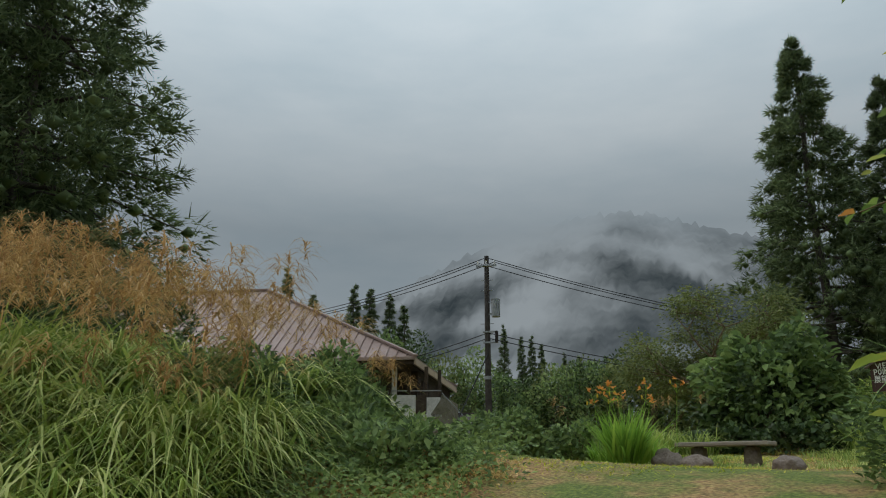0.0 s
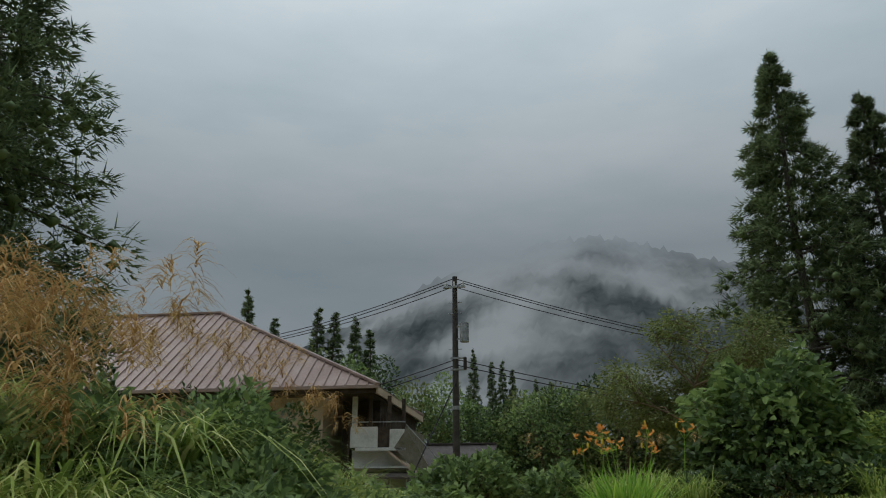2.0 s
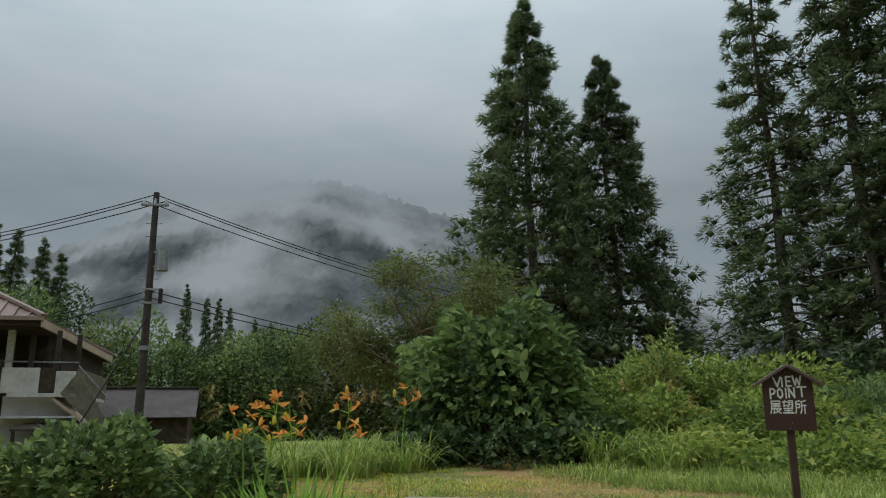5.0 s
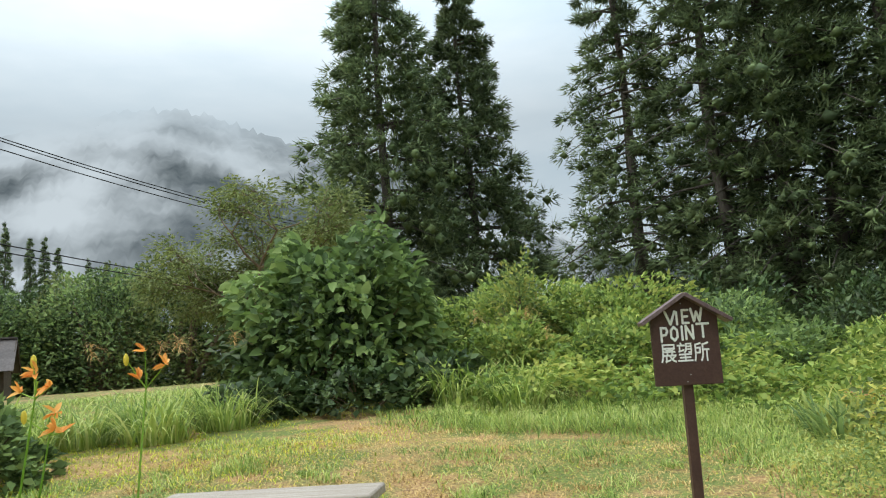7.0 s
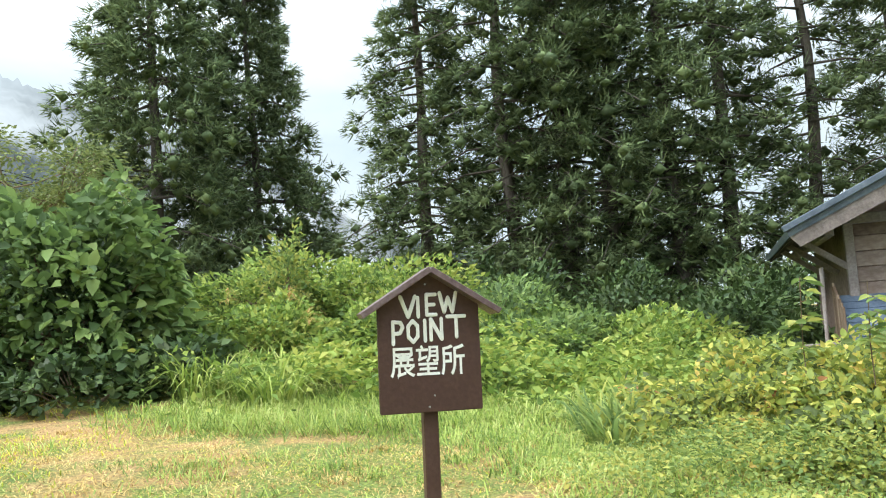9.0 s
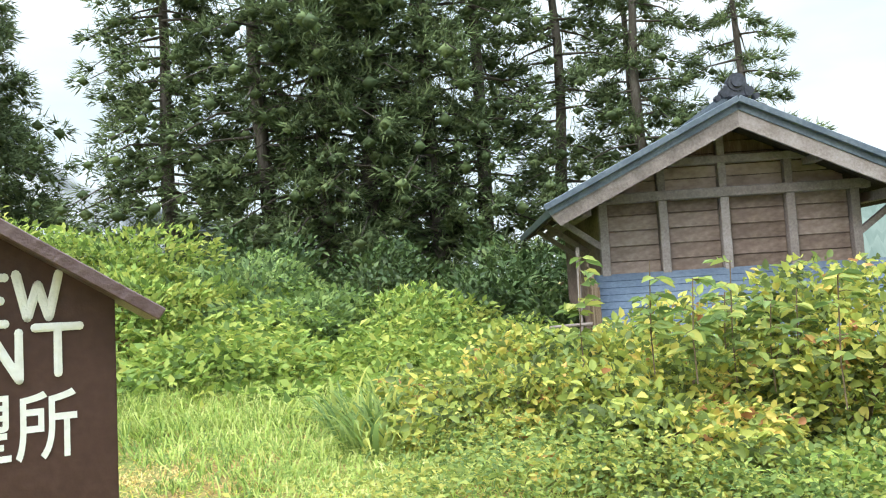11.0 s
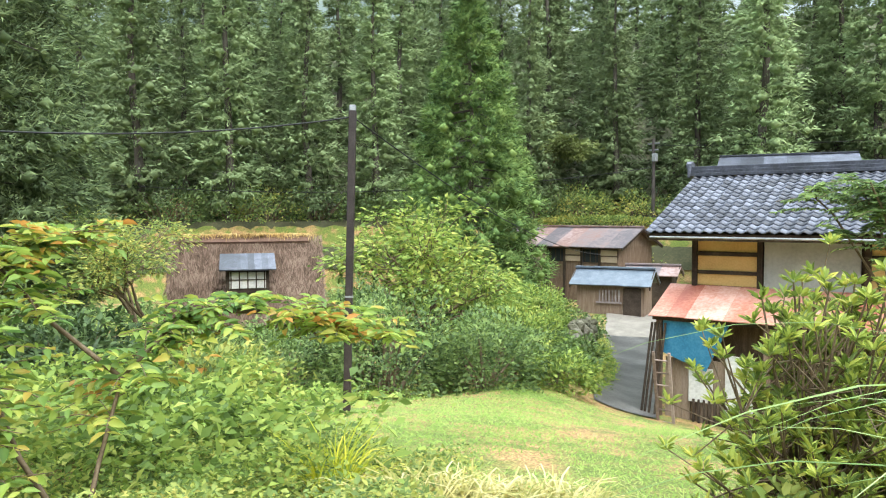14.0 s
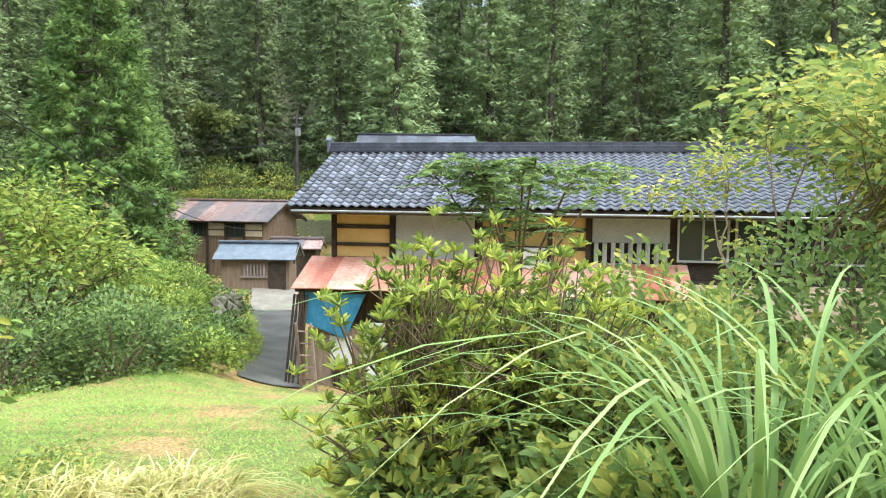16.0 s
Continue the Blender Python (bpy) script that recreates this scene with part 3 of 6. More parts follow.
    box(orn, (0, -0.73, 5.15), (0.34, 0.1, 0.2), None, 0.02)
    part("ridge_ornament", orn, TILE, k, "grey ridge-end tile with round boss")
    # lean-to roof of lapped tin sheets
    n = 11
    for i in range(n):
        f0, f1 = i / n, (i + 1) / n
        y0, z0, y1, z1 = -0.02 - 1.25 * f0, 2.68 - 1.08 * f0, -0.02 - 1.25 * f1 - 0.02, 2.68 - 1.08 * f1 - 0.012
        b = slab(bmesh.new(), [(-2.15, y1, z1), (2.25, y1, z1), (2.25, y0, z0 - 0.012), (-2.15, y0, z0 - 0.012)], 0.02)
        part("tin_sheet", b, TIN_BLUE, k)
    part("lean_to_beam", bar(bmesh.new(), (-2.13, -1.14, 1.62), (2.23, -1.14, 1.62), 0.09, 0.1), WOOD_DARK, k)
    for x in (-2.05, -0.8, 0.8, 2.15):
        part("lean_to_post", bar(bmesh.new(), (x, -1.12, -0.6), (x, -1.12, 1.6), 0.1, 0.1), WOOD_BEAM, k)
    for i in range(7):
        part("lean_to_board", boxes(((-2.16, -0.85 + 0.14 * i, 1.2), (0.03, 0.13, 2.6 + 0.12 * i)), bevel=0.005), WOOD_BROWN, k)
    part("pole", rod(bmesh.new(), (-2.38, -0.3, -0.2), (-2.3, -0.1, 3.1), 0.03), WOOD_BEAM, k)
    part("pole", rod(bmesh.new(), (-2.85, -0.4, 1.95), (-2.2, -0.4, 1.97), 0.025), WOOD_BEAM, k)
    return k


kura()


def abandoned_house():
    """Two-storey house with a brown seamed-tin hip roof, a broken balcony and an outside stair."""
    h = thing("abandoned_house", pose(-11.1, 34.4, 0, 0, 0, 6.5), "derelict two-storey house with brown seamed tin roof and broken balcony", "house")
    x0, y1, ze, zr, ym = -30.0, 13.6, 6.6, 11.85, 7.0
    ra, rb = (-20.0, ym, zr), (-10.6, ym, zr)
    part("roof", slab(bmesh.new(), [(x0, 0, ze), (0, 0, ze), rb, ra], 0.1), TIN_BROWN, h, "faded brown tin roof slope")
    part("roof", slab(bmesh.new(), [(0, 0, ze), (0, y1, ze), rb], 0.1), TIN_BROWN, h)
    part("roof", slab(bmesh.new(), [(0, y1, ze), (x0, y1, ze), ra, rb], 0.1), TIN_BROWN, h)
    part("roof", slab(bmesh.new(), [(x0, y1, ze), (x0, 0, ze), ra], 0.1), TIN_BROWN, h)
    for i in range(1, 60):
        x = x0 * (1 - i / 60)
        f = min(1.0, (x - x0) / (ra[0] - x0), -x / -rb[0])
        part("roof_seam", bar(bmesh.new(), (x, 0, ze + 0.03), (x, ym * f, ze + 0.03 + (zr - ze) * f), 0.05, 0.07), TIN_BROWN, h)
    for a, b in (((0, 0, ze), rb), ((0, y1, ze), rb), ((x0, 0, ze), ra), (ra, rb)):
        part("ridge_cap", bar(bmesh.new(), Vector(a) + Vector((0, 0, 0.06)), Vector(b) + Vector((0, 0, 0.06)), 0.26, 0.12), TIN_BROWN, h)
    part("eave_strip", boxes(((x0 / 2, -0.02, ze - 0.05), (-x0, 0.06, 0.16)), bevel=0.01), TIN_BROWN, h)
    part("fascia", boxes(((x0 / 2, 0.12, ze - 0.22), (-x0 - 0.1, 0.1, 0.2))), WOOD_DARK, h)
    part("fascia", boxes(((-0.05, y1 / 2, ze - 0.2), (0.08, y1 - 0.1, 0.3))), CLAY_PALE, h, "pale board under the side eave")
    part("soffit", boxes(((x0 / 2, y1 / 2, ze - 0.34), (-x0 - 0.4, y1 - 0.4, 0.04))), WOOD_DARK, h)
    part("wall", boxes((((x0 - 1.2) / 2 - 0.5, 7.0, 3.9), (-x0 - 3.2, 12.2, 4.8))), CLAY_PALE, h, "stained pale plaster wall")
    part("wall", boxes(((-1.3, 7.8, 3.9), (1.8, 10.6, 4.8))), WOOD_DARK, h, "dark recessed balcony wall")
    part("pillar", boxes(((-1.25, 1.02, 5.5), (0.22, 0.2, 1.6)), bevel=0.01), WHITE_WALL, h)
    for x, y in ((-2.12, 0.95), (-0.5, 0.95), (0.3, 1.2), (0.75, 2.4)):
        part("post", boxes(((x, y, 5.4), (0.16, 0.16, 1.75)), bevel=0.01), WOOD_DARK, h)
    for i in range(6):
        part("broken_board", boxes(((-0.42 + 0.14 * i, 1.7, 5.15 + 0.12 * math.sin(i * 2.1)), (0.11, 0.04, 1.0)), bevel=0.005), WOOD_DARK, h)
    part("balcony_panel", boxes(((-0.78, 0.9, 4.43), (1.25, 0.09, 0.9)), bevel=0.01), WHITE_WALL, h, "stained white balcony panel")
    part("balcony_panel", boxes(((0.1, 0.95, 4.4), (0.5, 0.06, 0.95)), bevel=0.01), WOOD_DARK, h, "rusted dark balcony panel")
    part("balcony_panel", boxes(((0.72, 0.9, 4.36), (0.66, 0.09, 0.8)), bevel=0.01), WHITE_WALL, h, "broken white balcony panel")
    part("balcony_panel", boxes(((1.1, 3.6, 4.4), (0.09, 5.2, 0.95)), bevel=0.01), MOSSY, h, "blackened side parapet")
    part("handrail", bar(bmesh.new(), (-1.5, 0.9, 5.1), (1.1, 0.9, 5.08), 0.05, 0.05), GREY_METAL, h)
    part("balcony_floor", boxes(((0.0, 3.4, 3.9), (2.3, 5.2, 0.14)), bevel=0.01), WHITE_WALL, h)
    part("lower_wall", boxes(((-0.2, 1.6, 2.6), (2.5, 0.2, 2.6))), WHITE_WALL, h, "pale stained wall under the balcony")
    part("ledge", boxes(((-0.1, 1.2, 3.12), (2.6, 0.8, 0.07)), bevel=0.01), WHITE_WALL, h)
    part("stair_flank", slab(bmesh.new(), [(0.6, 0.8, 3.95), (1.9, 0.8, 2.7), (2.25, 0.8, 3.0), (1.15, 0.8, 4.75)], 0.14), MOSSY, h, "mould-streaked stair flank")
    part("stair_soffit", slab(bmesh.new(), [(0.3, 0.85, 3.9), (1.9, 0.85, 2.66), (1.9, 2.2, 2.66), (0.3, 2.2, 3.9)], 0.1), CLAY_PALE, h)
    part("stair_rail", bar(bmesh.new(), (1.15, 0.8, 4.95), (2.9, 0.8, 3.1), 0.04, 0.04), GREY_METAL, h)
    part("porch_roof", slab(bmesh.new(), [(-0.6, -0.3, 2.72), (2.0, -0.3, 2.66), (2.0, 1.4, 2.95), (-0.6, 1.4, 2.95)], 0.08), TIN_DARK, h)
    for x in (-0.5, 0.6, 1.8):
        part("porch_post", bar(bmesh.new(), (x, -0.2, 1.4), (x, -0.2, 2.66), 0.1, 0.1), WOOD_DARK, h)
    part("drain_pipe", rod(bmesh.new(), (-1.42, 0.82, 5.2), (-1.5, 0.82, 1.8), 0.045, 0.045, 8), WOOD_DARK, h)
    for z in (3.1, 4.1, 5.0):
        part("pipe_clip", boxes(((-1.45, 0.86, z), (0.14, 0.1, 0.05))), GREY_METAL, h)
    part("conduit", bar(bmesh.new(), (-2.1, 0.86, 5.35), (-1.3, 0.86, 5.3), 0.04, 0.04), STEEL_DARK, h)
    return h


abandoned_house()


def tile_profile(w, length, seg=6, lift=0.055):
    """One wavy roof tile, lying in x (across) and y (up the slope)."""
    v, q = [], []
    for j, yy in enumerate((0, length)):
        for i in range(seg + 1):
            f = i / seg
            v.append((w * f, yy, lift * (0.5 + 0.5 * math.cos(2 * math.pi * f)) + (0.03 if j == 0 else 0.0)))
    for i in range(seg + 1):
        v.append((w * i / seg, 0, v[i][2] - 0.025))
    for i in range(seg):
        q += [(i, i + 1, seg + 2 + i, seg + 1 + i), (2 * seg + 2 + i, 2 * seg + 3 + i, i + 1, i)]
    return np.array(v), np.array(q)


def farmhouse():
    """Long two-storey farmhouse: wavy-tiled roof, ochre clay panels in dark timber, red tin lower roof."""
    m = pose(14.72, -4.75, 0, 0, 0, -162.5)
    h = thing("farmhouse", m, "long old farmhouse with grey wavy tiles and ochre walls", "house")
    W, ze, zr, yr, zb = 15.0, 2.12, 3.6, 3.7, -2.5
    part("roof_deck", slab(bmesh.new(), [(W, 0, ze), (0, 0, ze), (0, yr, zr), (W, yr, zr)][::-1], 0.1), WOOD_DARK, h)
    part("roof_deck", slab(bmesh.new(), [(0, yr * 2, ze), (W, yr * 2, ze), (W, yr, zr), (0, yr, zr)][::-1], 0.1), TILE, h)
    rows, cols = 17, 64
    slope = math.atan2(zr - ze, yr)
    ln = math.hypot(zr - ze, yr) / rows
    tw = W / cols
    v, q = tile_profile(tw, ln + 0.03)
    tm = mesh_np("tile", v, q)
    tm.shade_smooth()
    tm.materials.append(TILE)
    rest_v, rest_q = [], []
    rot = np.array(Euler((slope, 0, 0)).to_matrix())
    for c in range(cols):
        for r in range(rows):
            loc = np.array([c * tw, r * ln * math.cos(slope) - 0.05, ze + r * ln * math.sin(slope) + 0.012])
            if c < 17:
                t = new("tile", tm)
                t.parent = h
                t.location, t.rotation_euler = loc, (slope, 0, 0)
            else:
                rest_q.append(q + len(v) * len(rest_v))
                rest_v.append(v @ rot.T + loc)
    rm = mesh_np("roof_tiles", np.concatenate(rest_v), np.concatenate(rest_q))
    rm.shade_smooth()
    tagged(link_mesh("roof_tiles", rm, TILE, h), kind="stuff")
    rc = bmesh.new()
    for i, (ww, hh) in enumerate(((0.42, 0.09), (0.34, 0.09), (0.26, 0.1))):
        bar(rc, (-0.12, yr, zr + 0.08 + i * 0.09), (W + 0.1, yr, zr + 0.08 + i * 0.09), ww, hh)
    part("ridge_tiles", rc, TILE, h)
    orn = bmesh.new()
    box(orn, (-0.16, yr, zr + 0.2), (0.1, 0.4, 0.42), None, 0.03)
    rod(orn, (-0.26, yr, zr + 0.34), (-0.1, yr, zr + 0.34), 0.12, 0.12, 10)
    part("ridge_ornament", orn, TILE, h)
    part("gutter", rod(bmesh.new(), (0.1, -0.06, ze - 0.08), (W, -0.06, ze - 0.08), 0.028), GREY_METAL, h)
    part("eave_board", boxes(((W / 2, 0.12, ze - 0.1), (W, 0.1, 0.12))), WOOD_DARK, h)
    part("soffit", slab(bmesh.new(), [(0.1, 0.1, ze - 0.07), (W, 0.1, ze - 0.07), (W, 1.0, ze + 0.2), (0.1, 1.0, ze + 0.2)], 0.03), WOOD_DARK, h)
    wy = 0.85
    part("wall", boxes(((W / 2 + 0.4, wy + 2.9, (zb + 2.3) / 2), (W - 0.9, 5.6, 2.3 - zb))), WOOD_DARK, h, "dark timber wall")
    gb = bmesh.new()
    f = [gb.verts.new((x, y, z)) for x in (0.88, W - 0.5) for y, z in ((wy + 0.1, 2.3), (2 * yr - wy, 2.3), (yr, 3.4))]
    for c in ((0, 2, 1), (3, 4, 5), (0, 1, 4, 3), (1, 2, 5, 4), (2, 0, 3, 5)):
        gb.faces.new([f[i] for i in c])
    part("gable", gb, WOOD_DARK, h)
    # upper storey: clay panels, timbers, sheets
    for x0, x1 in ((0.95, 2.35), (4.7, 6.3), (6.4, 7.2)):
        for z0, z1 in ((0.86, 1.14), (1.22, 1.58), (1.68, 2.02)):
            part("clay_panel", boxes((((x0 + x1) / 2, wy + 0.06, (z0 + z1) / 2), (x1 - x0, 0.05, z1 - z0)), bevel=0.008), OCHRE, h, "ochre clay panel")
        for z in (0.8, 1.18, 1.63, 2.07):
            part("timber", boxes((((x0 + x1) / 2, wy + 0.03, z), (x1 - x0, 0.09, 0.085)), bevel=0.006), WOOD_DARK, h)
    for x in (0.9, 2.42, 4.64, 6.35, 7.26):
        part("timber", boxes(((x, wy + 0.01, 1.4), (0.12, 0.13, 1.5)), bevel=0.006), WOOD_DARK, h)
    part("shutter", boxes(((3.5, wy + 0.04, 1.4), (2.0, 0.05, 1.15)), bevel=0.01), GREY_SHEET, h, "plain grey boarded shutter")
    for i in range(9):
        part("corrugation", rod(bmesh.new(), (7.45 + i * 0.2, wy - 0.02, 0.55), (7.45 + i * 0.2, wy - 0.02, 1.35), 0.06, 0.06, 6), GREY_SHEET, h)
    part("shutter", boxes(((8.25, wy + 0.05, 1.65), (1.8, 0.05, 0.6)), bevel=0.01), GREY_SHEET, h)
    part("ledge", boxes(((9.6, wy - 0.15, 0.45), (5.0, 0.5, 0.1)), bevel=0.01), WOOD_DARK, h)
    for x in (9.9, 11.2, 12.5, 13.7):
        wd_ = part("window", boxes(((x, wy + 0.03, 1.45), (1.1, 0.05, 1.0)), bevel=0.01), GLASSY, h, "dark glazed window")
        for a in (-0.56, 0, 0.56):
            part("window_frame", boxes(((x + a, wy - 0.01, 1.45), (0.05, 0.05, 1.04))), GREY_SHEET, wd_)
        for z in (0.95, 1.95):
            part("window_frame", boxes(((x, wy - 0.012, z), (1.17, 0.05, 0.05))), GREY_SHEET, wd_)
    part("air_conditioner", boxes(((5.9, wy - 0.2, 0.95), (0.75, 0.28, 0.5)), bevel=0.02), WHITE_WALL, h, "white outdoor unit")
    # red tin lower roof of lapped sheets
    for i in range(22):
        xa = 0.3 + 0.42 * i
        part("tin_sheet", slab(bmesh.new(), [(xa, -0.62, 0.22 + 0.006 * (i % 2)), (xa + 0.44, -0.62, 0.22 + 0.006 * (i % 2)), (xa + 0.44, wy, 0.86), (xa, wy, 0.86)], 0.02), TIN_RED, h)
    part("lower_beam", bar(bmesh.new(), (0.35, -0.45, 0.17), (9.0, -0.45, 0.17), 0.1, 0.12), WOOD_DARK, h)
    for x in (0.5, 2.9, 5.6, 8.9):
        part("lower_post", bar(bmesh.new(), (x, -0.42, zb), (x, -0.42, 0.14), 0.13, 0.13), WOOD_BROWN, h)
    part("lower_wall", boxes(((4.95, 0.2, -1.1), (8.6, 0.1, 2.7))), WOOD_BROWN, h, "old board lower wall")
    part("blue_sheet", slab(bmesh.new(), [(0.6, -0.46, -0.65), (1.6, -0.46, -1.0), (2.1, -0.46, 0.1), (0.6, -0.46, 0.1)], 0.03), BLUE_PANEL, h, "torn blue painted sheet")
    part("white_sheet", boxes(((2.3, -0.34, -1.3), (0.6, 0.04, 1.4)), bevel=0.01), WHITE_WALL, h, "white sheet under the red roof")
    for i in range(7):
        part("wall_board", boxes(((0.7 + 0.2 * i, -0.28 + 0.012 * (i % 2), -1.62), (0.19, 0.03, 1.7)), bevel=0.005), WOOD_BROWN, h)
    part("clay_panel", boxes(((1.45, -0.34, -1.35), (0.55, 0.03, 0.8)), bevel=0.01), WHITE_WALL, h)
    for i in range(6):
        part("lattice", boxes(((1.3 + 0.12 * i, -0.36, -1.95), (0.05, 0.03, 0.55))), WOOD_DARK, h)
    for x in (0.25, 0.33, 0.43, 0.57):
        part("leaning_pole", rod(bmesh.new(), (x - 0.1, -0.75, zb), (x + 0.1, -0.5, 0.05), 0.03), WOOD_DARK, h)
    part("plinth", boxes(((4.9, -0.3, zb + 0.05), (9.6, 1.4, 0.2)), bevel=0.03), CONCRETE, h)
    part("lower_wall", boxes(((11.0, 0.5, -1.0), (5.2, 0.5, 2.9))), CLAY_PALE, h, "pale clay lower wall")
    # ladder leaning on the wall
    la = thing("ladder", m @ pose(0.7, -0.95, zb + 0.15, 12, 0, 0), "old wooden ladder leaning on the farmhouse", "ladder")
    for x in (0, 0.36):
        part("rail", bar(bmesh.new(), (x, 0, 0), (x, 0, 1.9), 0.05, 0.06), WOOD_GREY, la)
    for i in range(6):
        part("rung", rod(bmesh.new(), (0, 0, 0.2 + 0.3 * i), (0.36, 0, 0.2 + 0.3 * i), 0.018), WOOD_GREY, la)
    return h


farmhouse()


def barn(name, m, w, d, ze, zr, zb, roof, wall, label, panels=0, over=0.5):
    """Small gabled house of local size w by d, ridge along x."""
    h = thing(name, m, label, "house")
    for s, y0 in ((1, -over), (-1, d + over)):
        n = max(3, int(w / 0.9))
        for i in range(n):
            xa, xb = -over + (w + 2 * over) * i / n, -over + (w + 2 * over) * (i + 1) / n + 0.02
            lift = 0.008 * (i % 2)
            pts = [(xa, y0, ze + lift), (xb, y0, ze + lift), (xb, d / 2, zr + lift), (xa, d / 2, zr + lift)]
            part("roof_sheet", slab(bmesh.new(), pts if s > 0 else pts[::-1], 0.05), roof, h)
    part("ridge_cap", bar(bmesh.new(), (-over, d / 2, zr + 0.05), (w + over, d / 2, zr + 0.05), 0.25, 0.08), roof, h)
    part("wall", boxes(((w / 2, d / 2, (zb + ze) / 2), (w, d, ze - zb))), wall, h)
    g = bmesh.new()
    k = (ze + (zr - ze) * over / (d / 2 + over))
    f = [g.verts.new((x, y, z)) for x in (0.02, w - 0.02) for y, z in ((0.02, ze - 0.05), (d - 0.02, ze - 0.05), (d - 0.02, k - 0.06), (d / 2, zr - 0.07), (0.02, k - 0.06))]
    for c in ((4, 3, 2, 1, 0), (5, 6, 7, 8, 9), (0, 1, 6, 5), (2, 3, 8, 7), (3, 4, 9, 8), (1, 2, 7, 6), (4, 0, 5, 9)):
        g.faces.new([f[i] for i in c])
    part("gable", g, wall, h)
    for x in (0, w):
        for a, b in (((x, -over, ze - 0.1), (x, d / 2, zr - 0.08)), ((x, d + over, ze - 0.1), (x, d / 2, zr - 0.08))):
            part("bargeboard", bar(bmesh.new(), Vector(a) + Vector((math.copysign(over - 0.03, x - 0.1), 0, 0)), Vector(b) + Vector((math.copysign(over - 0.03, x - 0.1), 0, 0)), 0.05, 0.16), WOOD_DARK, h)
    for i in range(panels):
        x = w * (i + 0.5) / panels
        if i % 2 == 0:
            for z in (0.3, 0.66):
                part("clay_panel", boxes(((x, -0.03, ze - z), (w / panels * 0.86, 0.05, 0.28))), CLAY_PALE, h)
        else:
            pane = part("window", boxes(((x, -0.03, ze - 0.48), (w / panels * 0.85, 0.05, 0.7))), GLASSY, h)
            for a in (-0.3, 0, 0.3):
                part("window_bar", boxes(((x + a * w / panels, -0.06, ze - 0.48), (0.05, 0.03, 0.72))), WOOD_DARK, pane)
        part("post", boxes(((w * i / panels, -0.04, (zb + ze) / 2), (0.12, 0.1, ze - zb))), WOOD_DARK, h)
    return h


old = barn("old_house", pose(36.7, -18.9, 0, 0, 0, -167), 7.6, 3.9, 0.8, 1.82, -2.6, TIN_RUST, WOOD_BROWN, "low old wooden house with rust-streaked tin roof", 7, 0.45)
barn("old_house_annex", pose(26.6, -18.2, 0, 0, 0, -152), 2.0, 1.5, -0.3, 0.1, -2.4, TIN_RUST, WOOD_DARK, "small tin-roofed annex beside the old house", 0, 0.3)
shed = barn("shed", pose(26.07, -14.2, 0, 0, 0, -152), 2.9, 1.7, -0.47, 0.16, -2.2, ROOF_SLATE, WOOD_BROWN, "small shed with blue-grey tin roof by the lane", 0, 0.3)
for i in range(7):
    part("lattice_bar", boxes(((1.0 + 0.14 * i, -0.06, -0.95), (0.06, 0.04, 0.5))), WOOD_BEAM, shed)
part("door", boxes(((2.4, -0.05, -1.25), (0.75, 0.05, 1.3)), bevel=0.01), WOOD_DARK, shed, "dark doorway")
part("lattice_sill", boxes(((1.4, -0.06, -1.24), (1.1, 0.05, 0.08))), WOOD_BEAM, shed)
barn("small_house", pose(24.45, 11.04, 0, 0, 0, -43), 2.4, 1.2, 1.32, 2.11, -2.4, TIN_PINK, WOOD_BROWN, "small wooden house with steep pinkish tin roof", 0, 0.15)
barn("far_tiled_house", pose(25.4, -24.2, 0, 0, 0, -150), 5.6, 5.0, 4.6, 5.6, -2.6, TILE, WOOD_DARK, "grey-tiled roof showing behind the farmhouse", 0, 0.5)


